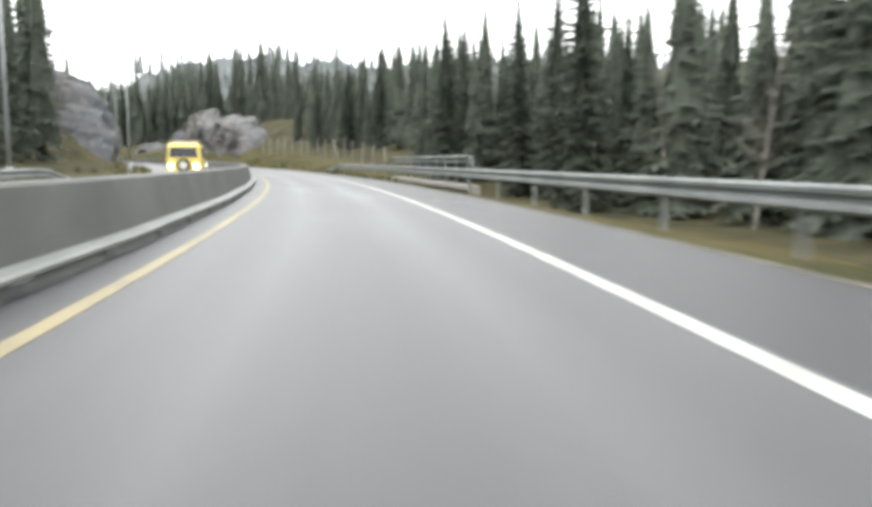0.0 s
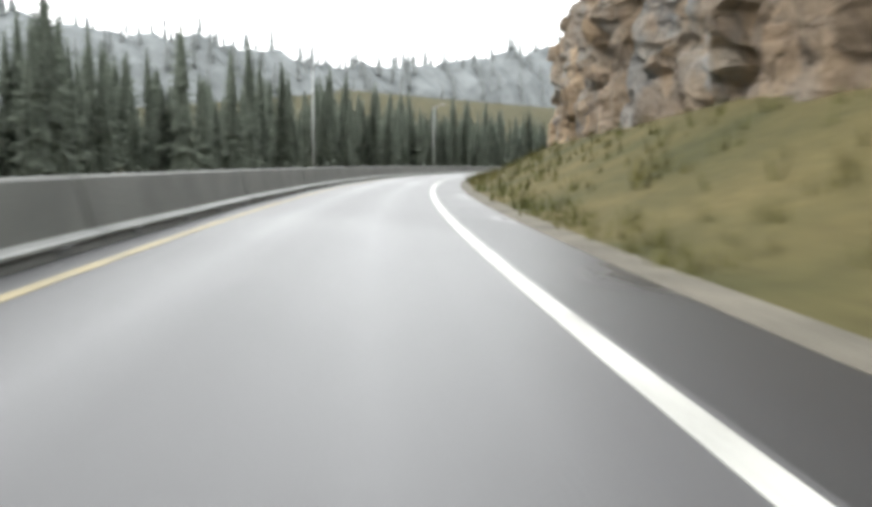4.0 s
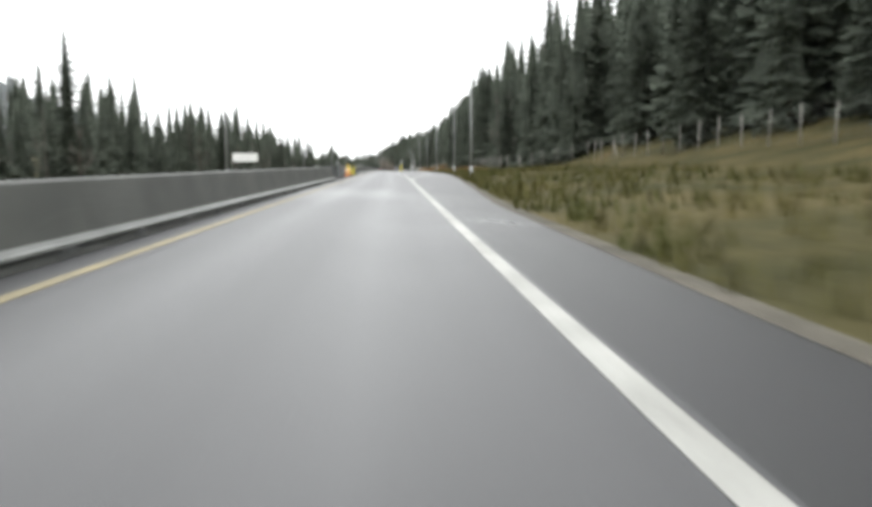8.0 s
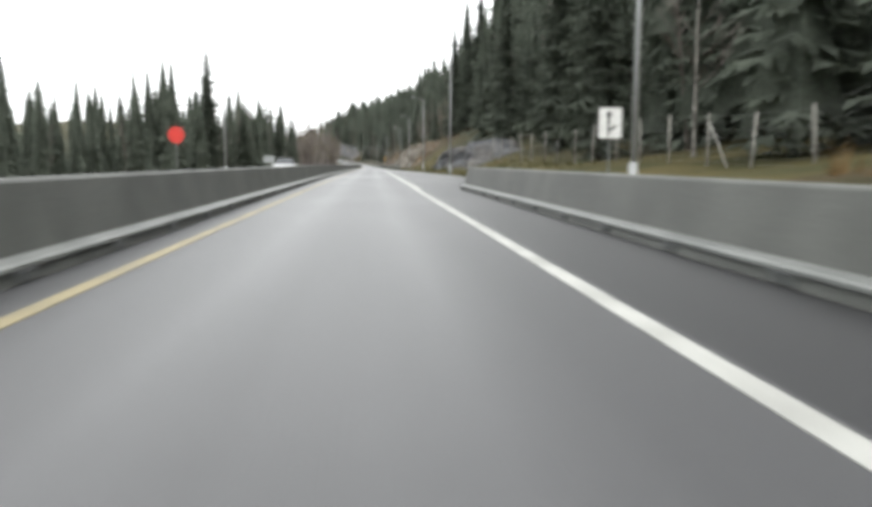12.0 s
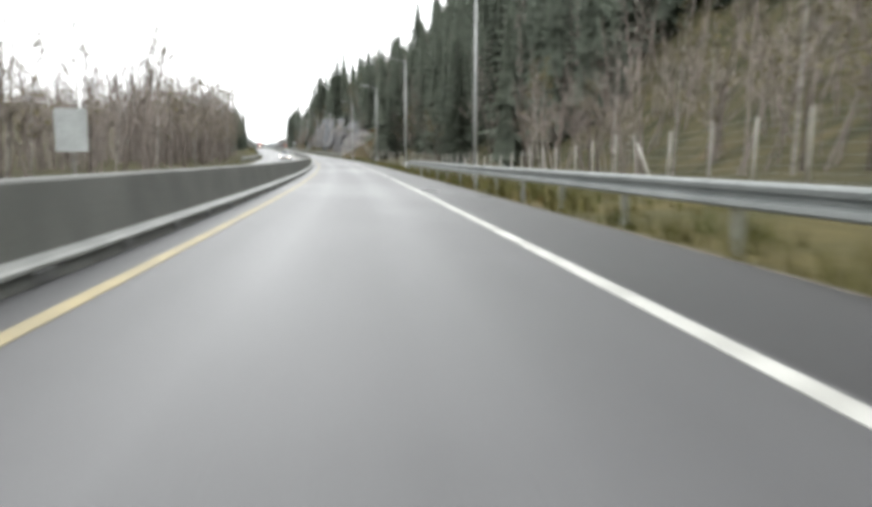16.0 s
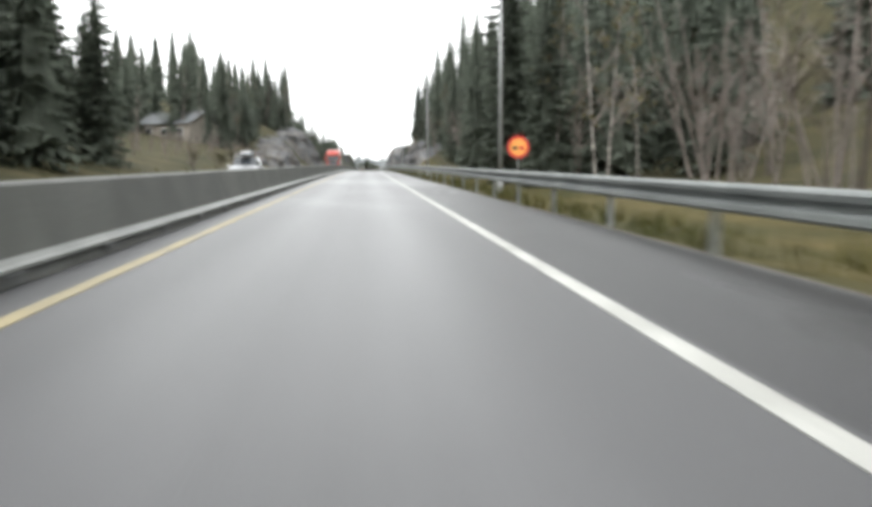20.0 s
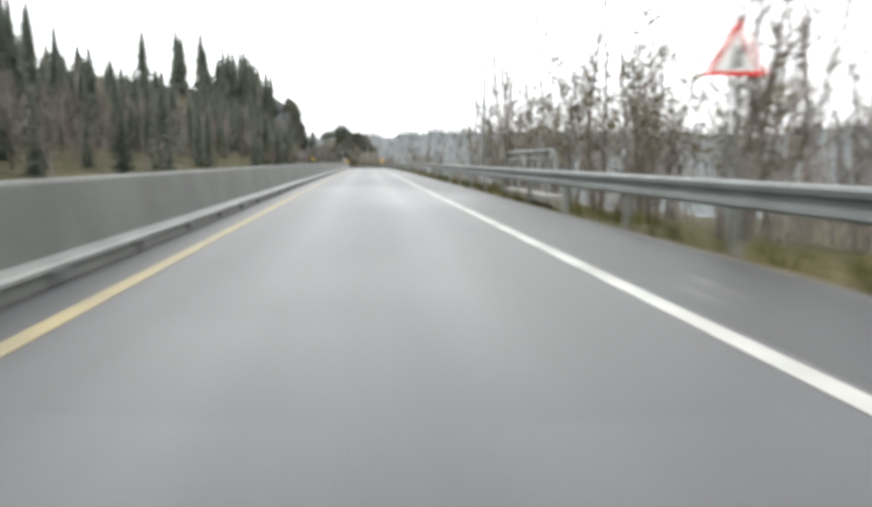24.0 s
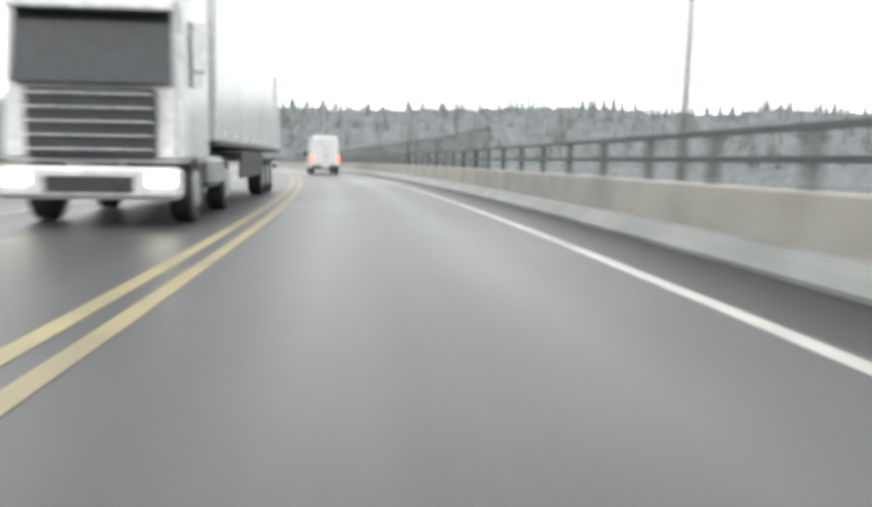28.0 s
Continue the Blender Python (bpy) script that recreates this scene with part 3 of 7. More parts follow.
def build_ground():
    right = [0.0, 0.5, 1.2, 2.2, 3.2, 4.4, 5.7, 7.5, 9.7, 13, 16.7, 23, 31.7, 43, 56.7, 85, 126.7, 180, 240]
    left = [0.0, 0.7, 1.4, 2.4, 3.4, 5.2, 7.4, 11, 15.4, 22, 30.4, 44, 60.4, 88, 120.4, 180, 240]
    rows = np.arange(-160, 3500, 4.0)
    w = len(left) + 3 + len(right) + 2
    verts, faces = [], []
    for s in rows:
        e = edge(s)
        for d in [LEFT_EDGE - x for x in left[::-1]] + [-7, -3, 1] + [e + x for x in right]:
            verts.append(on_ground(s, d))
        x, y, _ = road(s, e + 520)
        verts.append((x, y, LINE_Z.min() - 47))
        x, y, _ = road(s, LEFT_EDGE - 520)
        verts.insert(len(verts) - w + 1, (x, y, LINE_Z.min() - 47))
    for i in range(len(rows) - 1):
        for j in range(w - 1):
            faces.append((i * w + j, i * w + j + 1, (i + 1) * w + j + 1, (i + 1) * w + j))
    me = mesh_of("ground", verts, faces, GRASS, True)
    for extra in (EARTH, GRAVEL, FLOOR):
        me.materials.append(extra)
    slot = []
    mid = len(left) + 4
    for i in range(len(rows) - 1):
        t = rows[i] / V
        brown = 13.5 < t < 15.9 or 10.5 < t < 12.2 or 17.8 < t < 18.85 or 19.55 < t < 19.95
        for j in range(w - 1):
            k = j - mid
            out = (right[k] if k < len(right) else 300) if k >= 0 else (left[max(0, len(left) - j)] if 0 < j <= len(left) else (300 if j == 0 else 0))
            if k == 0 or j == len(left):
                slot.append(2)
            elif k > 0 and brown and (3 if t > 12.5 else 0) < out < 20:
                slot.append(1)
            elif k > 0 and out > (24 if 7.3 < t < 12.5 else 9) or k < 0 and out > 5:
                slot.append(3)
            else:
                slot.append(0)
    me.polygons.foreach_set("material_index", slot)
    whole("ground", me, "autumn grass and brown earth beside the road", "ground", "structure")
    bm = bmesh.new()
    bmesh.ops.create_grid(bm, x_segments=2, y_segments=2, size=9000)
    # low land wears the same pale colour, which paints in the haze
    far = whole("ground_far", finish("ground_far", bm, HAZE_TINT_HILL), "low land far from the road, mist painted into its colour", "ground", "structure")
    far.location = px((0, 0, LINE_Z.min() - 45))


build_ground()


# ---- the road and its lines ----
def build_road():
    rows = np.arange(-160, 3491, 3.0)
    verts, faces, uvs = [], [], []
    for s in rows:
        e = edge(s)
        for d, h in ((LEFT_EDGE - 0.15, -0.05), (LEFT_EDGE, 0), (-6, 0), (-3, 0), (0, 0), (2, 0), (e, 0), (e + 0.15, -0.05)):
            verts.append(road(s, d, h))
            uvs.append((d, s))
    w = 8
    for i in range(len(rows) - 1):
        for j in range(w - 1):
            faces.append((i * w + j, i * w + j + 1, (i + 1) * w + j + 1, (i + 1) * w + j))
    me = mesh_of("road", verts, faces, ASPHALT)
    layer = me.uv_layers.new(name="road_metres")
    layer.data.foreach_set("uv", [c for f in faces for k in f for c in uvs[k]])
    whole("road", me, "damp grey asphalt two-way road", "road", "structure")


build_road()


def line(name, s0, s1, d, width, material, label, h=0.006):
    f = d if callable(d) else (lambda s: d)
    me = sweep(name, s0, s1, 3.0, lambda s: ((f(s) - width / 2, -0.01), (f(s) - width / 2, h), (f(s) + width / 2, h), (f(s) + width / 2, -0.01)), material)
    return whole(name, me, label, "road marking", "structure")


line("yellow_line", -160, 3480, -LANE, 0.15, YELLOW_PAINT, "worn yellow line along the inner edge of the lane")
line("yellow_line", -160, 2585, -4.05, 0.15, YELLOW_PAINT, "worn yellow line of the opposite lane")
line("yellow_line", 2585, 3480, lambda s: float(np.interp(s, [2575, 2612, 2700], [-4.05, -3.45, -2.31])), 0.15, YELLOW_PAINT, "second yellow line of the double centre line")
line("white_line", -160, 3480, lambda s: float(np.interp(s, [2585, 2700], [-8.0, -6.4])), 0.13, WHITE_PAINT, "white edge line of the opposite lane")
line("white_line", -160, 845, LANE, 0.17, WHITE_PAINT, "white edge line beside the shoulder")
line("white_line", 846, 1042, lambda s: float(np.interp(s, [846, 855, 867, 876, 884, 896, 915, 1008, 1022, 1042], [2.08, 2.35, 3.3, 3.95, 4.9, 5.6, 5.75, 5.5, 5.4, 6.6])), 0.16, WHITE_PAINT, "white outer edge line of the slip lane")
line("white_line", 978, 1050, LANE + 0.1, 0.30, WHITE_PAINT, "broad white line before the parting of the lanes")
line("white_line", 1012, 1052, lambda s: float(np.interp(s, [1012, 1020, 1028, 1036, 1043, 1052], [LANE + 0.25, 2.65, 3.3, 3.94, 4.42, 4.85])), 0.16, WHITE_PAINT, "white line opening towards the parting of the lanes")
line("white_line", 1050, 1232, LANE, 0.17, WHITE_PAINT, "white edge line beside the concrete wall")
line("white_line", 1230, 1300, LANE + 0.08, 0.32, WHITE_PAINT, "broad white line beside the joining lane")
line("white_line", 1236, 1340, lambda s: float(np.interp(s, [1236, 1260, 1340], [6.6, 5.7, 2.5])), 0.14, WHITE_PAINT, "white outer edge line of the joining lane")
line("white_line", 1300, 1640, LANE, 0.16, WHITE_PAINT, "white edge line beside the guardrail")
line("white_line", 1642, 3480, LANE, 0.16, WHITE_PAINT, "white edge line beside the shoulder and guardrail")
def dash_mesh():
    bm = bmesh.new()
    box(bm, 0, 0.95, 0, 0.30, 1.9, 0.012)
    return finish("road_dash", bm, WHITE_PAINT)


DASH = dash_mesh()
for k in range(38):
    s = 848 + 3.45 * k
    tagged(new("road_dash", DASH), "short broad white dash of the slip lane line", "road marking", "dashes of the slip lane",
           "structure").matrix_basis = spot(road(s, LANE + 0.05), heading(s), 1, math.atan(slope(s)))


# hatching where the lanes part
def hatch_mesh(wide):
    bm = bmesh.new()
    box(bm, wide / 2, 0, 0, wide, 0.24, 0.012)
    return finish("road_stripe", bm, WHITE_PAINT)


for at, d, wide in ((1032.4, 2.15, 1.35), (1035.8, 2.1, 1.65), (1039.2, 2.1, 1.95), (1038.9, 4.5, 1.9), (1041, 4.6, 2.6), (1043, 4.75, 3.1), (1045, 4.9, 3.4), (1047.2, 5.1, 3.4)):
    tagged(new("road_stripe", hatch_mesh(wide)), "white hatching stripe across the asphalt between parting lanes", "road marking", "hatching between the lanes", "structure").matrix_basis = spot(road(at, d), heading(at), 1, math.atan(slope(at)))


# ---- concrete barriers ----
def section_mesh(name, sec, y0, y1, material):
    bm = bmesh.new()
    rings = [[bm.verts.new((x, y, z)) for x, z in sec] for y in (y0, y1)]
    n = len(sec)
    for j in range(n):
        bm.faces.new((rings[0][j], rings[0][(j + 1) % n], rings[1][(j + 1) % n], rings[1][j]))
    bm.faces.new(rings[0])
    bm.faces.new(rings[1][::-1])
    return finish(name, bm, material)


def both_sides(half):
    return half + [(-x, z) for x, z in half[::-1]]


# a cast barrier with a leaning face; a pale steel ledge runs along its foot on dark brackets
BARRIER = section_mesh("concrete_barrier", both_sides([(0.46, -0.05), (0.45, 0.02), (0.42, 0.12), (0.30, 0.20), (0.16, 0.80), (0.14, 0.825), (0.11, 0.835)]), 0.01, 9.99, CONCRETE)
LEDGE = [(0.30, 0.205), (0.44, 0.178), (0.475, 0.16), (0.475, 0.125), (0.44, 0.118), (0.34, 0.15)]
LEDGE_R = section_mesh("ledge", LEDGE, 0.0, 10.0, LEDGE_STEEL)
LEDGE_L = section_mesh("ledge", [(-x, z) for x, z in LEDGE], 0.0, 10.0, LEDGE_STEEL)


def slot_mesh():
    bm = bmesh.new()
    box(bm, 0, 0, 0.065, 0.975, 0.22, 0.105, 0.012)
    return finish("bracket", bm, DARK_STEEL)


SLOT = slot_mesh()


def barrier_row(s0, s1, d, group):
    s = s0
    while s < s1 - 1:
        p, q = road(s, d), road(s + 10, d)
        a = math.atan2(q[0] - p[0], q[1] - p[1])
        tilt = math.asin((q[2] - p[2]) / 10)
        ob = tagged(new("concrete_barrier", BARRIER), "long damp grey concrete barrier element with pale ledge, standing on asphalt", "barrier", group)
        ob.matrix_basis = spot(p, a, 1, tilt)
        for me in (LEDGE_R, LEDGE_L):
            part("ledge", me, LEDGE_STEEL, ob, "pale steel ledge")
        for y in (1.25, 3.75, 6.25, 8.75):
            part("bracket", SLOT, DARK_STEEL, ob).location = (0, y, 0)
        s += 10


barrier_row(-80, 850, -3.0, "concrete barriers of the median")
barrier_row(878, 2590, -3.0, "concrete barriers of the median")
barrier_row(1050, 1226, 3.55 + 0.55, "concrete barriers beside the slip road")


# ---- steel guardrails ----
BEAM = [(0.03, .765), (-.03, .755), (-.06, .72), (-.05, .66), (0.02, .62), (0.02, .58), (-.05, .54), (-.06, .48), (-.03, .445), (0.03, .435),
        (0.045, .45), (0.0, .47), (-.025, .53), (0.045, .575), (0.045, .625), (-.025, .67), (0.0, .73), (0.045, .75)]


def post_mesh(h, name="post", w=0.1, deep=0.06):
    bm = bmesh.new()
    box(bm, 0, 0, h / 2 - 0.3, w, deep, h + 0.6, 0.008)
    return finish(name, bm, POST_STEEL)


RAIL_POST = post_mesh(0.68)


def guardrail(s0, s1, d, label, side=1, ends=(0, 0), spacing=4.0, double=False):
    """side 1: to the right of the lane, -1: to its left. ends: metres over which the beam dips to the ground."""
    f = d if callable(d) else (lambda s: d)
    o = road(s0, f(s0))
    rail = thing("guardrail", o, 0, label, "guardrail", "steel guardrails along the road")

    def dip(s):
        k = 1.0
        if ends[0]:
            k = min(k, max(0.0, (s - s0) / ends[0]))
        if ends[1]:
            k = min(k, max(0.0, (s1 - s) / ends[1]))
        return k * k * (3 - 2 * k)

    def sec(s):
        k = dip(s)
        return [(f(s) + side * x + (1 - k) * 0.7 * side, 0.0 + (z - 0.44 * (1 - k)) if k < 1 else z) for x, z in BEAM]

    part("beam", sweep("beam", s0, s1, 2.0, sec, STEEL, True, False, o), STEEL, rail, "weathered galvanised steel beam")
    if double:
        part("lower_beam", sweep("lower_beam", s0, s1, 2.0, lambda s: [(x, z - 0.36) for x, z in sec(s)], STEEL, True, False, o), STEEL, rail)
    s = s0 + (ends[0] or 1)
    while s < s1 - (ends[1] * 0.6 or 0.5):
        p = road(s, f(s) + side * 0.11)
        q = part("post", RAIL_POST, POST_STEEL, rail)
        q.location = Vector(p) - Vector(o)
        q.rotation_euler = (0, 0, -heading(s))
        s += spacing
    return rail


guardrail(-80, 76, 5.25, "galvanised steel guardrail ending in a dipped terminal beside grass", ends=(0, 12))
guardrail(1340, 1666, lambda s: float(np.interp(s, [1340, 1400], [4.9, 4.35])), "galvanised steel guardrail in front of the earth bank", ends=(0, 12))
guardrail(1752, 1932, 4.25, "galvanised steel guardrail in front of the rock cutting", ends=(5, 0))
guardrail(1932, 1972, lambda s: float(np.interp(s, [1932, 1942, 1958, 1972], [4.3, 7.4, 7.4, 4.3])), "galvanised steel guardrail bending round the lay-by")
guardrail(1972, 2380, 4.25, "galvanised steel guardrail above damp grass")
guardrail(2380, 2785, lambda s: float(np.interp(s, [2380, 2550, 2620, 2720, 2785], [4.15, 4.3, 4.7, 4.75, 3.9])), "galvanised steel guardrail along the valley side")
guardrail(2590, 2785, lambda s: float(np.interp(s, [2590, 2620, 2700, 2785], [-10.0, -9.6, -8.2, -8.0])), "galvanised steel guardrail below the rock cliff", side=-1)
guardrail(-80, 40, -10.2, "galvanised steel guardrail beside the opposite lane", side=-1, ends=(0, 8))
guardrail(500, 640, -10.2, "galvanised steel guardrail beside the opposite lane", side=-1)
guardrail(1380, 1560, -10.2, "galvanised steel guardrail beside the opposite lane", side=-1)
guardrail(1690, 1900, -10.2, "galvanised steel guardrail beside the opposite lane", side=-1)


def bridge_rail(s0, s1, d, label, high=1.22):
    """The higher rails on a short bridge: two pipes on posts above the beam and a kerb below it."""
    o = road(s0, d)
    rail = thing("bridge_railing", o, 0, label, "railing", "railings on short bridges")

    def pipe(h, r, a, b):
        return sweep("pipe", a, b, 2.0, lambda s: [(d + r * math.cos(u), h + r * math.sin(u)) for u in (0.4, 1.4, 2.5, 3.5, 4.5, 5.5)], STEEL, True, True, o)

    part("top_pipe", pipe(high, 0.05, s0 + 0.4, s1 - 0.4), STEEL, rail)
    part("middle_pipe", pipe(high - 0.2, 0.03, s0 + 0.4, s1 - 0.4), STEEL, rail)
    part("kerb", sweep("kerb", s0, s1, 2.0, lambda s: [(d - .14, -.05), (d - .14, .10), (d - .11, .13), (d + .3, .13), (d + .3, -.3)], PALE_CONCRETE, True, False, o), PALE_CONCRETE, rail)
    for end, way in ((s0, 1), (s1, -1)):
        bm = bmesh.new()
        pts = [road(end + way * 0.4, d, high), road(end + way * 0.1, d, high - 0.04), road(end, d, high - 0.17), road(end - way * 0.12, d, 0.5)]
        pts = [Vector(p) - Vector(o) for p in pts]
        for a, b in zip(pts, pts[1:]):
            tube(bm, a, b, 0.05)
        part("bent_end", bm, STEEL, rail)
    bm = bmesh.new()
    box(bm, 0, 0, high / 2 - 0.01, 0.06, 0.06, high - 0.02)
    post = finish("upright", bm, STEEL)
    for k in range(int((s1 - s0) / 2)):
        p = road(s0 + 1 + 2 * k, d + 0.06)
        part("upright", post, STEEL, rail).location = Vector(p) - Vector(o)


bridge_rail(29, 47, 5.45, "grey steel pipe railing on a short bridge")
bridge_rail(2419, 2425.5, 4.5, "grey steel pipe railing on a short bridge")
bridge_rail(2108, 2150, 5.6, "grey steel pipe railing beside the guardrail", 1.0)


# ---- wildlife fence ----
def fence_post_mesh():
    bm = bmesh.new()
    tube(bm, (0, 0, -0.4), (0, 0, 2.45), 0.055, 0.045, 7)
    return finish("post", bm, WOOD, True)


def brace_mesh():
    bm = bmesh.new()
    tube(bm, (0, 0.05, 2.0), (0, 2.2, -0.1), 0.05, 0.05, 6)
    return finish("brace", bm, WOOD, True)


FENCE_POST, FENCE_BRACE = fence_post_mesh(), brace_mesh()


def fence(T0, T1, d, gap=4.2, braced=True, label="tall wildlife fence of grey posts and wire netting on grass"):
    f = d if callable(d) else (lambda s: d)
    s0, s1 = T0 * V, T1 * V
    o = on_ground(s0, f(s0))
    run = thing("wildlife_fence", o, 0, label, "fence", "wildlife fences along the road")
    tops, k, s = [], 0, s0
    while s < s1:
        p = on_ground(s, f(s) + random.uniform(-0.15, 0.15))
        q = part("post", FENCE_POST, WOOD, run)
        q.location = Vector(p) - Vector(o)
        q.rotation_euler = (random.uniform(-.05, .05), random.uniform(-.05, .05), 0)
        q.scale = (1, 1, random.uniform(0.95, 1.06))
        if braced and k % 14 == 5:
            b = part("brace", FENCE_BRACE, WOOD, run)
            b.location, b.rotation_euler = Vector(p) - Vector(o), (0, 0, -heading(s) + math.pi)
        tops.append(Vector(p) - Vector(o))
        s += gap
        k += 1
    verts, faces = [], []
    for h in (0.15, 0.4, 0.65, 0.95, 1.3, 1.65, 2.0, 2.3):
        for a, b in zip(tops, tops[1:]):
            n = len(verts)
            verts += [a + Vector((0, 0, h)), b + Vector((0, 0, h)), b + Vector((0, 0, h + 0.012)), a + Vector((0, 0, h + 0.012))]
            faces.append((n, n + 1, n + 2, n + 3))
    part("wire_netting", mesh_of("wire_netting", verts, faces, POST_STEEL), POST_STEEL, run)


fence(0.80, 1.40, 12.5)
fence(1.85, 3.45, 13.0)
fence(6.63, 7.5, 8.0, 2.8, False)
fence(7.52, 9.0, lambda s: float(np.interp(s, [752, 775, 900], [9, 26, 26])))
fence(9.02, 10.1, lambda s: float(np.interp(s, [902, 930, 1010], [26, 19, 21])))
fence(10.4, 12.9, lambda s: float(np.interp(s, [1040, 1150, 1290], [21, 21, 13.5])))
fence(14.0, 15.95, lambda s: float(np.interp(s, [1400, 1490, 1506, 1527, 1546, 1556, 1570, 1595], [13.5, 14.5, 13.3, 13.3, 15.5, 15.5, 13, 13])), 3.6)
fence(16.2, 17.9, 14.0, 3.6)
fence(17.9, 18.6, 11.5)


# ---- street lamps ----
def lamp_meshes():
    bm = bmesh.new()
    tube(bm, (0, 0, -0.3), (0, 0, 10.0), 0.09, 0.05, 8)
    pole = finish("pole", bm, LAMP_STEEL, True)
    bm = bmesh.new()
    tube(bm, (0, 0, 9.9), (-1.2, 0, 10.25), 0.035, 0.03, 6)
    arm = finish("arm", bm, LAMP_STEEL, True)
    bm = bmesh.new()
    box(bm, -1.5, 0, 10.28, 0.75, 0.26, 0.13, 0.04)
    head = finish("lamp_head", bm, LAMP_STEEL)
    bm = bmesh.new()
    tube(bm, (0, 0, -0.3), (0, 0, 0.9), 0.14, 0.13, 8)
    foot = finish("sleeve", bm, LAMP_STEEL, True)
    return (("pole", pole), ("arm", arm), ("lamp_head", head), ("sleeve", foot))


LAMP = lamp_meshes()


def street_lamp(T, d, arm=True, tall=1.0, lean=0.0):
    s = T * V
    ob = thing("street_lamp", on_ground(s, d), heading(s) + (0 if d > 0 else math.pi), "tall grey steel street lamp standing on the verge", "street lamp", "street lamps along the road")
    for name, me in LAMP:
        if arm or name in ("pole", "sleeve"):
            part(name, me, LAMP_STEEL, ob)
    ob.scale = (S, S, S * tall)
    return ob


for T in (16.74, 17.06, 17.43, 17.87, 18.25, 18.64, 19.02, 20.33, 20.72, 21.22, 21.62, 15.28, 15.65, 16.02, 16.38, 14.75, 23.62, 24.4, 24.76, 25.16, 25.58, 25.97, 26.36):
    street_lamp(T, 5.9)
for T in (9.05, 9.43, 9.8, 10.34):
    street_lamp(T, 9.2)
for T in (8.68, 11.95, 12.22, 12.75, 13.15, 13.6, 14.1):
    street_lamp(T, 7.6)
for T in (0.32, 0.7, 1.35, 1.8, 2.2, 2.75, 3.2, 3.75, 4.2, 4.7, 5.2, 5.95, 6.4, 6.75, 7.15, 7.6, 8.1, 8.6, 9.15, 9.7, 10.2, 10.65, 11.1, 11.6, 12.15, 12.65):
    street_lamp(T, -11.2)
for T in (27.6, 28.13, 28.5, 28.95, 29.4):
    street_lamp(T, 4.9 if T > 27.8 else 6.2)


# ---- rock ----
def rock_face(name, T0, T1, d, foot, high, lean, material, label, side=1, rough=1.0, seed=0, blocks=2.6, ends=(5, 5), deep=(8, 14)):
    """A cut rock wall along the road; d and high may follow s. It leans back with height and is broken into angular blocks."""
    fd = d if callable(d) else (lambda s: d)
    fh = high if callable(high) else (lambda s: high)
    s0, s1 = T0 * V, T1 * V
    n = max(10, int((s1 - s0) / 0.45))
    rows = 36
    verts, faces = [], []
    for i in range(n + 1):
        s = s0 + (s1 - s0) * i / n
        taper = min(1, (s - s0) / ends[0], (s1 - s) / ends[1])
        taper = max(0.03, taper) ** 0.6
        top = fh(s) * taper * (1 + 0.22 * noise.noise((s * 0.09, seed, 5)) + 0.14 * noise.noise((s * 0.35, seed, 9)) + 0.10 * (noise.cell(Vector((s * 0.45, seed, 1))) - 0.5))
        g = ground_at(s, fd(s) - side * 0.5) - 0.6 + foot
        for j in range(rows + 1):
            v = j / rows
            h = v * (top + 0.6)
            k = Vector((s / blocks, h / (blocks * 1.4), seed * 7.1))
            k += 0.45 * noise.noise_vector(k * 0.8)
            near = noise.voronoi(k)[0]
            joint = min(0.35, near[1] - near[0])
            cell = noise.cell(noise.voronoi(k)[1][0] * 9.3)
            k2 = k * 2.7
            near2 = noise.voronoi(k2)[0]
            bulge = 1.5 * (cell - 0.5) + 1.3 * joint + 1.1 * min(0.3, near2[1] - near2[0]) + 0.55 * (noise.cell(noise.voronoi(k2)[1][0] * 7.7) - 0.5) + 1.4 * noise.noise((s * 0.06, h * 0.09, seed)) + 0.45 * noise.noise((s * 0.7, h * 0.6, seed))
            back = lean * h + (2.4 * max(0, v - 0.86) / 0.14) ** 1.5
            out = fd(s) + side * (back - rough * bulge * (0.3 + 0.7 * min(1, v * 4)) * (0.4 + 0.6 * taper) + 0.8)
            verts.append(road(s + 0.25 * noise.noise((s, h, seed)), out, g + h + 0.3 * noise.noise((s * 0.8, h * 0.9, seed + 3))))
        verts.append(road(s, fd(s) + side * (lean * top + deep[0]), g + top * 0.8 - 1))
        verts.append(road(s, fd(s) + side * (lean * top + deep[1]), g - 2))
    w = rows + 3
    for i in range(n):
        for j in range(w - 1):
            a, b, c, e = i * w + j, i * w + j + 1, (i + 1) * w + j + 1, (i + 1) * w + j
            faces.append((a, e, c, b) if side > 0 else (a, b, c, e))
    ob = whole(name, mesh_of(name, verts, faces, material), label, "rock", "")
    return ob


def hump(s0, s1, top):
    return lambda s: top * max(0.15, math.sin(math.pi * min(1, max(0, (s - s0) / (s1 - s0))))) ** 0.6


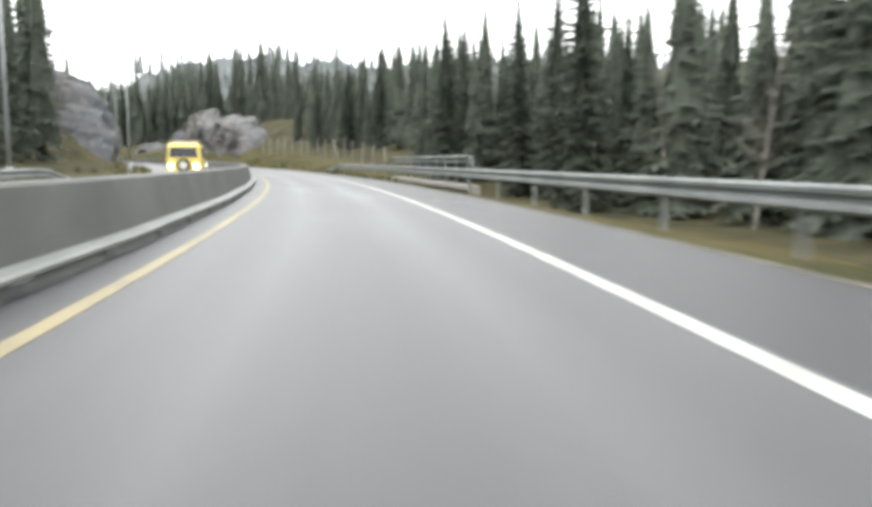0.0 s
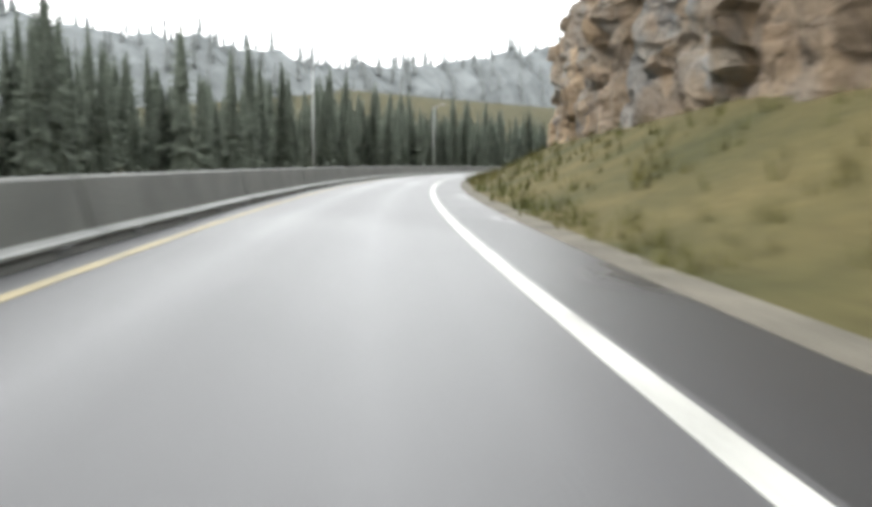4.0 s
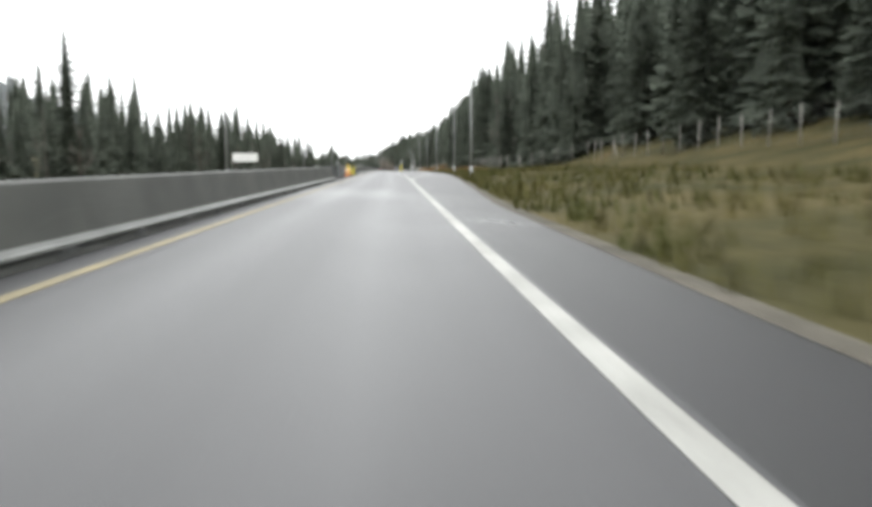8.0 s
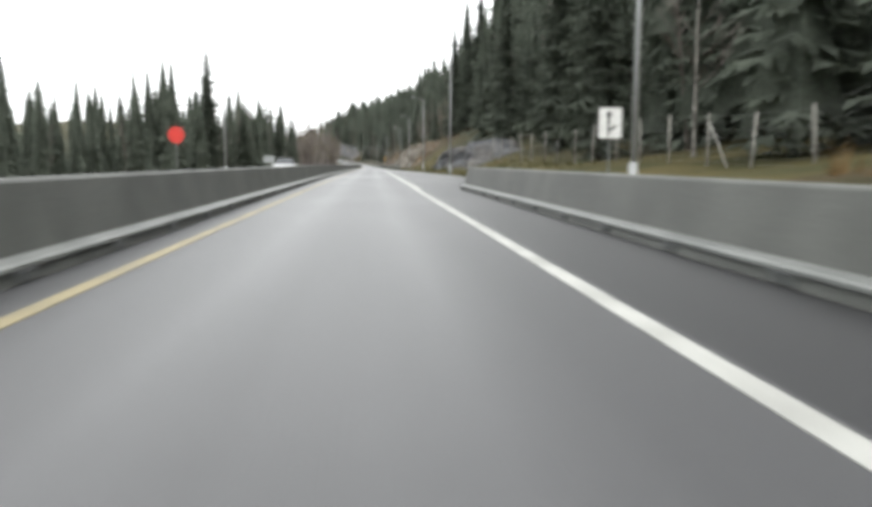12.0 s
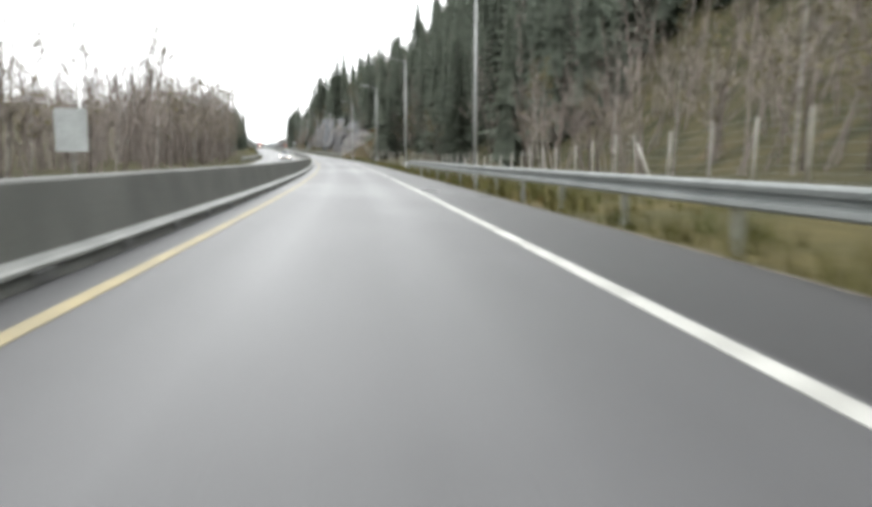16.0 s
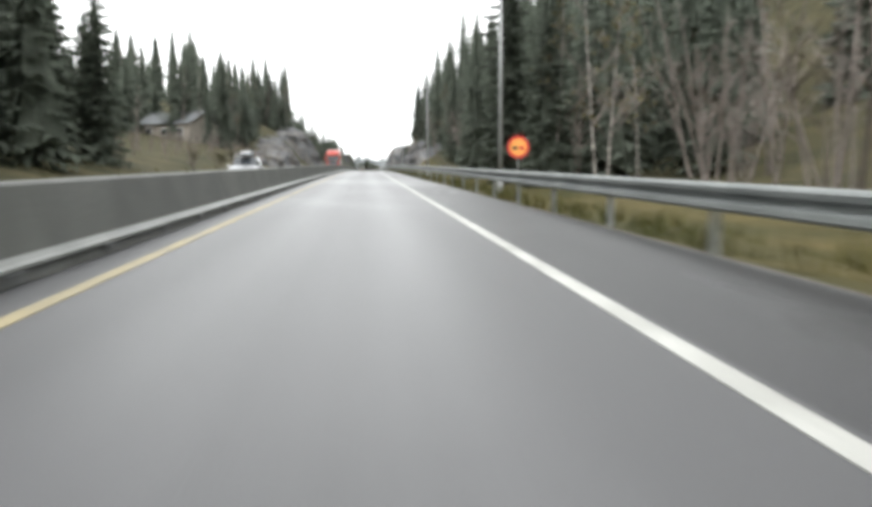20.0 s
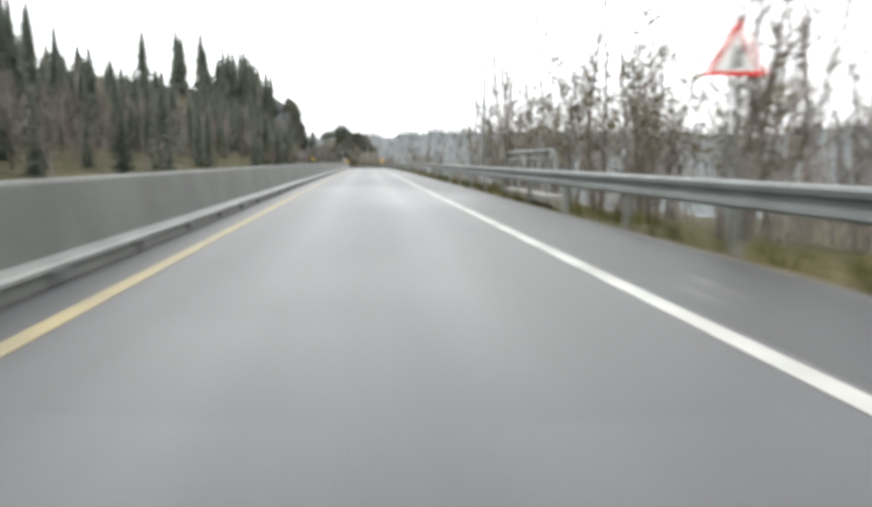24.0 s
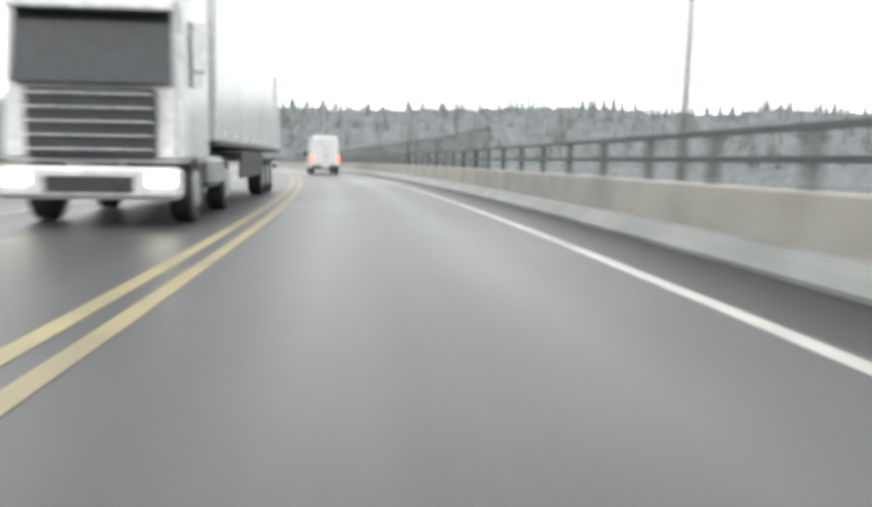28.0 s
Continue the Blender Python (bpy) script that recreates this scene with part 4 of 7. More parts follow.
rock_face("rock_cliff", 1.47, 2.0, 9.2, 0.2, lambda s: float(np.interp(s, [147, 156, 168, 185, 195, 200], [5, 7, 8, 8.5, 8.5, 6])), 0.25, ROCK, "grey-brown blasted rock wall above the grass bank", seed=1, rough=0.85, ends=(3, 5))
rock_face("rock_outcrop", 2.06, 2.21, 8.4, 0, hump(206, 221, 3.6), 0.4, ROCK, "rounded grey rock outcrop on the grass bank", seed=2, rough=0.45, deep=(3, 6))
rock_face("rock_outcrop", 2.45, 2.478, 8.3, 0, hump(244, 249, 6.2), 0.12, ROCK, "upright grey rock stump on the grass bank", seed=3, rough=0.6, ends=(1.5, 1.5), deep=(0.5, 1.6), blocks=1.6)
rock_face("rock_outcrop", 2.86, 2.98, 12, 0, hump(286, 298, 3.0), 0.5, ROCK, "low pale rock outcrop before the fence", seed=4, blocks=1.5, deep=(3, 6))
rock_face("rock_cliff", 3.46, 3.74, 8.8, 0, lambda s: float(np.interp(s, [346, 356, 374], [1.5, 4, 9])), 0.5, ROCK, "pale grey rock face with grass ledges", seed=5)
rock_face("rock_cliff", 3.66, 4.75, 8.8, 0.2, lambda s: float(np.interp(s, [366, 380, 440, 475], [9, 13, 13, 9])), 0.15, RUST_ROCK, "tall rust-streaked blasted rock cliff above the grass bank", seed=6)
rock_face("rock_cliff", 4.7, 6.62, 8.4, 0.2, lambda s: float(np.interp(s, [470, 500, 560, 640, 655, 662], [9, 12, 13, 14, 11, 6])), 0.22, RUST_ROCK, "tall rust-streaked blasted rock cliff above the grass bank", seed=7, rough=0.7, blocks=3.6)
rock_face("rock_cliff", 0.95, 1.62, -12.0, 0, lambda s: float(np.interp(s, [95, 106, 130, 150, 162], [5, 9, 13, 12, 6])), 0.22, ROCK, "dark grey rock cliff beside the opposite lane", side=-1, seed=8)
rock_face("rock_outcrop", 12.85, 13.15, 8.5, 0, hump(1285, 1315, 4.0), 0.6, ROCK, "low grey rock outcrop below the fence", seed=9)
rock_face("rock_cliff", 17.93, 18.4, 7.4, 0, lambda s: float(np.interp(s, [1793, 1810, 1835], [5, 8, 9])), 0.45, ROCK, "layered pale and dark rock face behind the guardrail", seed=10)
rock_face("rock_cliff", 18.3, 19.0, 7.2, 0, lambda s: float(np.interp(s, [1830, 1860, 1890], [9, 10, 5])), 0.3, ROCK, "dark damp rock face behind the guardrail", seed=11)
rock_face("rock_cliff", 21.62, 22.95, 7.4, 0, lambda s: float(np.interp(s, [2162, 2175, 2200, 2250, 2295], [3, 6, 9, 7, 6])), 0.6, ROCK, "mossy grey rock cutting behind the guardrail", seed=12)
rock_face("rock_cliff", 21.0, 22.6, -11.6, 0, lambda s: float(np.interp(s, [2100, 2140, 2175, 2230, 2260], [2, 3, 8, 12, 6])), 0.45, ROCK, "grey rock cutting beside the opposite lane", side=-1, seed=13)
rock_face("rock_cliff", 22.9, 23.9, 7.0, 0, lambda s: float(np.interp(s, [2290, 2330, 2365, 2380, 2389], [5, 11, 9.5, 7, 5.5])), 0.25, ROCK, "large smooth grey rock cliff behind the guardrail", seed=14, blocks=3.4, rough=0.8, ends=(5, 2.5))
rock_face("rock_outcrop", 23.72, 24.0, -12.5, 0, hump(2372, 2400, 3.8), 0.5, ROCK, "pile of pale broken rock beside the opposite lane", side=-1, seed=15, blocks=1.4)
rock_face("rock_cliff", 25.85, 27.7, lambda s: float(np.interp(s, [2585, 2690, 2765], [-11.4, -11.2, -9.6])), 0, lambda s: float(np.interp(s, [2585, 2600, 2618, 2636, 2690, 2740, 2762, 2770], [4, 7, 12, 18, 17, 14, 10.5, 6])), 0.16, ROCK, "tall grey rock cliff beside the opposite lane", side=-1, seed=16, blocks=3.2)
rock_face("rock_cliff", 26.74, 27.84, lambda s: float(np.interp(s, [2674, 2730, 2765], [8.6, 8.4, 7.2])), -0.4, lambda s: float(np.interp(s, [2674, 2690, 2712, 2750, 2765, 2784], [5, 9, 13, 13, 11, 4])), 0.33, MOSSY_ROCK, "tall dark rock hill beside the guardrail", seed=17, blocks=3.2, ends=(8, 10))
BANK = rock_face("earth_bank", 13.6, 15.85, 6.8, 0, lambda s: float(np.interp(s, [1360, 1390, 1478, 1490, 1502, 1526, 1536, 1545, 1553, 1563, 1575, 1585], [4, 6.5, 8, 9, 3.7, 3.7, 5.5, 9, 9.4, 6, 3.4, 2])), 0.8, EARTH_ROCK, "steep bank of brown earth and broken rock behind the guardrail", seed=18, blocks=0.9, rough=0.25, ends=(20, 15))
rock_face("earth_bank", 19.62, 19.98, 7.6, 0, lambda s: 2.6, 1.3, EARTH_ROCK, "brown earth bank behind the guardrail", seed=19, blocks=1.6, ends=(8, 8))


# ---- trees ----
def spruce_meshes(h, seed, wide=0.15, boughs=150, sprays=6):
    """A spruce: tapered trunk, and drooping boughs hung with side sprays that thin out towards the tip."""
    rng = random.Random(seed)
    bm = bmesh.new()
    if sprays > 3:
        tube(bm, (0, 0, -0.4), (0, 0, h * 0.55), h * 0.0125 + 0.04, h * 0.006 + 0.02, 6)
        tube(bm, (0, 0, h * 0.55), (0, 0, h * 0.985), h * 0.006 + 0.02, 0.02, 5)
    else:
        tube(bm, (0, 0, -0.4), (0, 0, h * 0.9), h * 0.0125 + 0.04, 0.02, 3)
    trunk = finish("trunk", bm, BARK, True)
    verts, faces = [], []

    def tri3(a, b, c):
        n = len(verts)
        verts.extend((a, b, c))
        faces.append((n, n + 1, n + 2))

    up = Vector((0, 0, 1))
    lop = [rng.uniform(0.82, 1.12) for _ in range(9)]
    for k in range(boughs):
        u = 0.04 + 0.94 * (k + rng.random()) / boughs
        a = k * 2.399 + rng.uniform(-0.5, 0.5)
        reach = h * wide * (1 - u) ** 0.68 * lop[int(u * 8.9)] * min(1.0, 0.6 + 3 * u) + 0.1
        r = reach * rng.uniform(0.68, 1.14)
        out, across = Vector((math.cos(a), math.sin(a), 0)), Vector((-math.sin(a), math.cos(a), 0))
        fall = (0.55 - 0.7 * u) * rng.uniform(0.7, 1.3)
        root = up * (u * h)

        def along(w):
            return root + out * (0.04 + r * w) - up * (r * fall * w * (1.35 - 0.55 * w))

        if sprays == 1:
            q0, q1 = along(0.1), along(1.0)
            side = r * (0.34 if boughs < 60 else 0.25) + 0.08
            for sgn in (1, -1):
                tri3(q0, q1, along(0.55) + across * sgn * side * rng.uniform(0.7, 1.25) - up * side * rng.uniform(0.3, 1.0))
            continue
        for i in range(sprays):
            w0, w1 = 0.06 + 0.82 * i / sprays, 0.06 + 0.82 * (i + 1.15) / sprays
            q0, q1 = along(w0), along(w1)
            side = r * 0.36 * (1.08 - 0.8 * w0) + 0.07
            for sgn in (1, -1):
                tri3(q0, q1, q1 + across * sgn * side * rng.uniform(0.7, 1.25) + out * side * rng.uniform(0.1, 0.5) - up * side * rng.uniform(0.15, 0.75))
            if sprays > 3:
                tri3(q0, q1, q0.lerp(q1, 0.6) - up * (r * 0.30 * (1 - 0.6 * w0) + 0.1) * rng.uniform(0.6, 1.3) + across * rng.uniform(-0.1, 0.1))
        q = along(0.8)
        tri3(q + across * 0.07 * r, q - across * 0.07 * r, along(1.05))
    # the dense inner crown round the trunk
    core = 0.42 if sprays > 3 else 0.6
    for low, high in ((0.06, 0.5), (0.3, 0.74), (0.55, 1.0)):
        ring = []
        for k in range(8):
            a, r = k * 0.785 + low, h * wide * (1 - low) ** 0.82 * core * (rng.uniform(0.85, 1.2) if k % 2 else rng.uniform(0.55, 0.8))
            ring.append(Vector((r * math.cos(a), r * math.sin(a), h * (low + rng.uniform(-0.03, 0.05)))))
        for k in range(8):
            tri3(ring[k], ring[(k + 1) % 8], up * h * high)
    return trunk, mesh_of("crown", verts, faces, NEEDLES)


def stick(verts, faces, a, b, r0, r1):
    side = (b - a).cross(Vector((0.3, 0.5, 0.9))).normalized()
    other = (b - a).cross(side).normalized()
    n = len(verts)
    for p, r in ((a, r0), (b, r1)):
        verts += [p + side * r, p - side * r * 0.5 + other * r * 0.87, p - side * r * 0.5 - other * r * 0.87]
    for j in range(3):
        k = (j + 1) % 3
        faces.append((n + j, n + k, n + 3 + k, n + 3 + j))


def leafy_meshes(h, seed, leaves, bark, spread=0.5, stems=1, twigs=6, leaf=1.0):
    """A bare or sparsely leafed broad-leaved tree: stem, limbs and twigs, and leaves."""
    rng = random.Random(seed)
    trunk_v, trunk_f, tv, tf, lv, lf = [], [], [], [], [], []
    for _ in range(stems):
        base = Vector((rng.uniform(-.4, .4), rng.uniform(-.4, .4), -0.3)) if stems > 1 else Vector((0, 0, -0.3))
        lean = Vector((rng.uniform(-.12, .12), rng.uniform(-.12, .12), 1)).normalized()
        if stems > 1:
            lean = (lean + Vector((rng.uniform(-.3, .3), rng.uniform(-.3, .3), 0))).normalized()
        pts = [base + lean * h * k / 5 + Vector((rng.uniform(-.1, .1), rng.uniform(-.1, .1), 0)) * h * 0.08 * k / 5 for k in range(6)]
        rad = [h * 0.0085 * (1 - k / 5.6) + 0.008 for k in range(6)]
        for k in range(5):
            stick(trunk_v, trunk_f, pts[k], pts[k + 1], rad[k], rad[k + 1])
        for _ in range(int(15 / stems) + 3):
            u = rng.uniform(0.25, 0.97)
            k = min(4, int(u * 5))
            p = pts[k].lerp(pts[k + 1], u * 5 - k)
            a = rng.uniform(0, math.tau)
            ln = h * spread * (1.08 - u) * rng.uniform(0.4, 0.75)
            q = p + Vector((math.cos(a) * ln * 0.75, math.sin(a) * ln * 0.75, ln * rng.uniform(0.5, 1.0)))
            if twigs > 2:
                stick(tv, tf, p, q, 0.01 + 0.004 * ln, 0.012)
            else:
                n = len(tv)
                tv += [p + Vector((0.03, 0.03, 0)), p - Vector((0.03, 0.03, 0)), q]
                tf.append((n, n + 1, n + 2))
            for _ in range(twigs):
                w = rng.uniform(0.25, 1)
                p2 = p.lerp(q, w)
                b = a + rng.uniform(-1.3, 1.3)
                l2 = ln * rng.uniform(0.25, 0.5)
                q2 = p2 + Vector((math.cos(b) * l2 * 0.7, math.sin(b) * l2 * 0.7, l2 * rng.uniform(0.3, 1)))
                if twigs > 2:
                    stick(tv, tf, p2, q2, 0.014, 0.008)
                else:
                    n = len(tv)
                    tv += [p2 + Vector((0.02, 0.02, 0)), p2 - Vector((0.02, 0.02, 0)), q2]
                    tf.append((n, n + 1, n + 2))
                for _ in range(3):
                    c = b + rng.uniform(-1.2, 1.2)
                    p3 = p2.lerp(q2, rng.uniform(0.2, 1))
                    q3 = p3 + Vector((math.cos(c), math.sin(c), rng.uniform(-0.2, 1.2))) * l2 * 0.45
                    side = Vector((-math.sin(c), math.cos(c), 0)) * (0.014 if twigs > 2 else 0.032)
                    n = len(tv)
                    tv += [p3 - side, p3 + side, q3]
                    tf.append((n, n + 1, n + 2))
                    for _ in range(leaves):
                        o = p3.lerp(q3, rng.random()) + Vector((rng.uniform(-.2, .2), rng.uniform(-.2, .2), rng.uniform(-.2, .2)))
                        e1 = Vector((rng.uniform(-1, 1), rng.uniform(-1, 1), rng.uniform(-1, 1))).normalized() * rng.uniform(.05, .1) * leaf
                        e2 = e1.cross(Vector((rng.uniform(-1, 1), rng.uniform(-1, 1), rng.uniform(-1, 1)))).normalized() * rng.uniform(.05, .09) * leaf
                        n = len(lv)
                        lv += [o - e1, o + e2, o + e1, o - e2]
                        lf.append((n, n + 1, n + 2, n + 3))
    return trunk_v, trunk_f, tv, tf, lv, lf


def tree_kind(name, label, meshes, category="tree"):
    ob = new(name)
    tagged(ob, label, category, "trees of the roadside forest")
    for n, me in meshes:
        q = new(n, me)
        q.parent = ob
    return ob


KINDS = {}
for k, (h, wide) in enumerate(((13.5, .185), (16, .17), (10.5, .21), (18, .155))):
    trunk, crown = spruce_meshes(h, 40 + k, wide)
    KINDS["spruce%d" % k] = tree_kind("spruce_tree", "tall dark green spruce tree in the misty roadside forest" if h > 11 else "young dark green spruce tree beside the road", (("trunk", trunk), ("crown", crown)))
for k, (h, leaves, bark, leaf, sp, stems) in enumerate(((12, 0, BIRCH_BARK, DULL_LEAVES, .42, 1), (10.5, 1, BIRCH_BARK, DULL_LEAVES, .45, 1), (9, 0, BARK, DULL_LEAVES, .6, 2),
                                                         (7, 1, BARK, DULL_LEAVES, .65, 4), (5.5, 3, BARK, YELLOW_LEAVES, .7, 4), (4.0, 2, BARK, BUSH, .75, 5))):
    a, b, c, d, e, f = leafy_meshes(h, 70 + k, leaves, bark, sp, stems, 5)
    meshes = [("trunk", mesh_of("trunk", a, b, bark, True)), ("crown", mesh_of("crown", c, d, TWIGS))]
    if leaves:
        meshes.append(("foliage", mesh_of("foliage", e, f, leaf)))
    KINDS["leafy%d" % k] = tree_kind(("birch_tree", "birch_tree", "alder_tree", "alder_tree", "yellow_bush", "bush")[k],
                                     ("slender bare birch with white bark", "slender birch with a few dull leaves", "bare grey alder tree beside the road", "many-stemmed alder with sparse dull leaves",
                                      "bush with bright yellow autumn leaves", "low tangled bush with dull leaves")[k], meshes, "tree" if k < 4 else "bush")
a, b, c, d, e, f = leafy_meshes(7, 90, 3, BARK, 0.62, 1, 5, 2.6)
KINDS["pine"] = tree_kind("pine_tree", "small dark pine with a ragged rounded crown on rock", (("trunk", mesh_of("trunk", a, b, BARK, True)), ("crown", mesh_of("crown", c, d, TWIGS)), ("foliage", mesh_of("foliage", e, f, NEEDLES))))
placed = set()


def plant(kind, s, d, k=1.0):
    m = spot(on_ground(s, d), random.uniform(0, 6.28), k * random.uniform(0.82, 1.15))
    proto = KINDS[kind]
    if kind not in placed:
        placed.add(kind)
        proto.matrix_basis = m
        return proto
    made = copy_thing(proto, Matrix.Identity(4))
    made.matrix_basis = m
    return made


def forest(T0, T1, d0, d1, count, kinds, k=1.0, front=0.5):
    """Trees between two distances from the road, denser at the near edge."""
    for i in range(count):
        s = (T0 + (T1 - T0) * (i + random.random()) / count) * V
        d = d0 + (d1 - d0) * random.random() ** (1 / front)
        plant(random.choice(kinds), s, d, k)


SPR = ["spruce0", "spruce1", "spruce2", "spruce3"]
MIX = ["spruce0", "spruce1", "spruce2", "leafy0", "leafy1"]
BARE = ["leafy0", "leafy2", "leafy2", "leafy3", "leafy1"]


# ---- deeper woods: too many to count, joined ----
class Heap:
    """Gathers many turned and scaled copies of small triangle patterns into one mesh."""

    def __init__(self):
        self.v, self.f, self.n = [], [], 0

    def add(self, verts, tris, p, a, k, kz=None):
        c, s = math.cos(a), math.sin(a)
        m = np.array([[c * k, s * k, 0], [-s * k, c * k, 0], [0, 0, kz or k]])
        self.v.append(verts @ m + np.array(p))
        self.f.append(tris + self.n)
        self.n += len(verts)

    def mesh(self, name, material):
        v, f = np.concatenate(self.v), np.concatenate(self.f)
        me = bpy.data.meshes.new(name)
        me.vertices.add(len(v))
        me.vertices.foreach_set("co", v.astype(np.float32).ravel())
        me.loops.add(len(f) * 3)
        me.loops.foreach_set("vertex_index", f.astype(np.int32).ravel())
        me.polygons.add(len(f))
        me.polygons.foreach_set("loop_start", np.arange(0, len(f) * 3, 3, dtype=np.int32))
        me.update(calc_edges=True)
        me.materials.append(material)
        return me


def pattern(*meshes):
    verts, tris, n = [], [], 0
    for me in meshes:
        me.calc_loop_triangles()
        v = np.zeros(len(me.vertices) * 3)
        me.vertices.foreach_get("co", v)
        t = np.zeros(len(me.loop_triangles) * 3, dtype=np.int32)
        me.loop_triangles.foreach_get("vertices", t)
        verts.append(v.reshape(-1, 3))
        tris.append(t.reshape(-1, 3) + n)
        n += len(me.vertices)
        bpy.data.meshes.remove(me)
    return np.concatenate(verts), np.concatenate(tris)


THIN = {}
for k, (h, wide) in enumerate(((13.5, .175), (16, .16), (10.5, .20), (18, .15))):
    THIN["spruce%d" % k] = pattern(*spruce_meshes(h, 140 + k, wide * 1.1, 92, 3))
    THIN["deep%d" % k] = pattern(*spruce_meshes(h, 150 + k, wide * 1.15, 140, 1))
    THIN["far%d" % k] = pattern(*spruce_meshes(h, 160 + k, wide * 1.25, 26, 1))
for k, (h, sp, stems) in enumerate(((12, .42, 1), (10.5, .45, 1), (9, .6, 2), (7, .65, 4))):
    a, b, c, e, _, _ = leafy_meshes(h, 170 + k, 0, BARK, sp, stems, 2)
    THIN["leafy%d" % k] = pattern(mesh_of("stem", a, b, BARK), mesh_of("twigs", c, e, TWIGS))
GREEN, BROWN = Heap(), Heap()


def clear(s, d):
    """The open plot round the long building."""
    return 1045 < s < 1144 and -42 < d < -17


def woods(T0, T1, d0, d1, near, count, kinds, k=1.0, front=0.7, edge_gap=1.5):
    """near: trees that stand singly at the wood's edge; count: those of the wood behind it."""
    for i in range(near):
        s = (T0 + (T1 - T0) * (i + random.random()) / max(1, near)) * V
        kind, d = random.choice(kinds), d0 + max(-7.0, min(7.0, (d1 - d0) * 0.18)) * random.random()
        if clear(s, d):
            continue
        if random.random() < (0.35 if kind[0] == "s" else 0.4 if kind in ("leafy2", "leafy3") else 0):
            grow(kind, s, d, k, False)
        else:
            plant(kind, s, d, k)
    count = int(count * 0.62)
    for i in range(count):
        s = (T0 + (T1 - T0) * (i + random.random()) / count) * V
        d = d0 + (d1 - d0) * (0.06 + 0.94 * random.random() ** (1 / front))
        grow(random.choice(kinds), s, d, k * random.uniform(0.8, 1.2), True)
    for i in range(int((T1 - T0) * V / edge_gap)):
        s = (T0 + (T1 - T0) * random.random()) * V
        size = k * (random.uniform(0.2, 0.5) if random.random() < 0.25 else random.uniform(0.75, 1.15))
        grow(random.choice(kinds), s, d0 + (1 if d1 > d0 else -1) * random.uniform(4.5, 13), size, False)


def grow(kind, s, d, size, deep):
    if clear(s, d):
        return
    kind = {"leafy4": "leafy3", "leafy5": "leafy3", "pine": "spruce2"}.get(kind, kind)
    if kind[0] == "s":
        GREEN.add(*THIN[kind.replace("spruce", "far" if abs(d) > 75 else "deep") if deep and abs(d) > 30 else kind], on_ground(s, d), random.uniform(0, 6.28), size)
    else:
        BROWN.add(*THIN[kind], on_ground(s, d), random.uniform(0, 6.28), size)


SHRUB = ["leafy2", "leafy3", "leafy3", "leafy2", "leafy0"]
# right side
woods(-0.3, 0.9, 14.5, 55, 22, 240, SPR + ["leafy0"], 0.8, edge_gap=1.2)
woods(0.9, 1.4, 16, 50, 10, 60, SPR + ["leafy1"], 0.7)
woods(1.4, 1.95, 20, 50, 4, 50, SPR, 0.55)
woods(1.9, 3.4, 17.5, 50, 24, 260, SPR + ["leafy1"], 1.12, edge_gap=1.0)
woods(3.4, 3.74, 16.5, 38, 10, 50, SPR, 0.7, edge_gap=0.7)
woods(3.6, 6.6, 19, 50, 6, 140, SPR, 0.7)
woods(6.62, 7.5, 10, 40, 34, 120, BARE + SPR, edge_gap=1.5)
woods(10.05, 10.65, 19, 40, 12, 30, SPR, 1.1)
woods(7.5, 9.1, 28, 110, 20, 430, SPR, 1.4, edge_gap=1.4)
woods(9.1, 10.4, 20.5, 110, 30, 360, SPR + ["leafy0"], 1.35, edge_gap=1.1)
woods(10.4, 12.5, 22, 120, 30, 560, SPR, 1.0, edge_gap=1.3)
woods(12.3, 13.8, 17, 80, 12, 260, SPR + ["leafy0"], 1.35)
woods(13.0, 15.7, 34, 95, 2, 300, SPR, 1.4, edge_gap=3)
woods(13.8, 16.1, 15, 50, 34, 120, BARE + ["spruce0"], 1.0)
woods(16.1, 16.85, 16, 40, 20, 90, BARE, 1.0)
woods(16.2, 16.9, 36, 130, 2, 170, SPR + ["leafy0"], 0.8)
woods(16.9, 18.4, 34, 130, 2, 350, SPR + ["leafy0"], 1.4)
woods(16.85, 17.8, 20, 45, 20, 110, SPR + BARE, 1.4)
woods(17.8, 18.9, 14, 55, 10, 120, MIX, 1.35)
woods(21.2, 22.8, 40, 130, 0, 300, SPR + ["leafy0"], 1.2, 0.9, 1e6)
woods(18.4, 21.2, 42, 130, 0, 560, SPR + ["leafy0"], 1.15, 0.9, 1e6)
woods(18.85, 19.35, 9.5, 40, 16, 60, SPR + BARE, 1.35, edge_gap=0.8)
woods(19.3, 20.1, 12, 40, 10, 50, BARE + SPR)
woods(20.1, 20.5, 11, 35, 10, 30, BARE)
woods(20.45, 20.9, 10, 40, 8, 40, SPR, edge_gap=1.6)
woods(20.9, 21.6, 14, 45, 16, 80, SPR + BARE, 1.15, edge_gap=1.4)
woods(21.5, 22.9, 15, 50, 20, 150, BARE + SPR, 1.4)
woods(22.9, 23.7, 18, 40, 4, 14, BARE)
woods(23.85, 24.75, 8, 34, 34, 90, SHRUB)
woods(24.75, 26.1, 9.5, 30, 12, 30, ["leafy2", "leafy2", "leafy3"], 0.6)
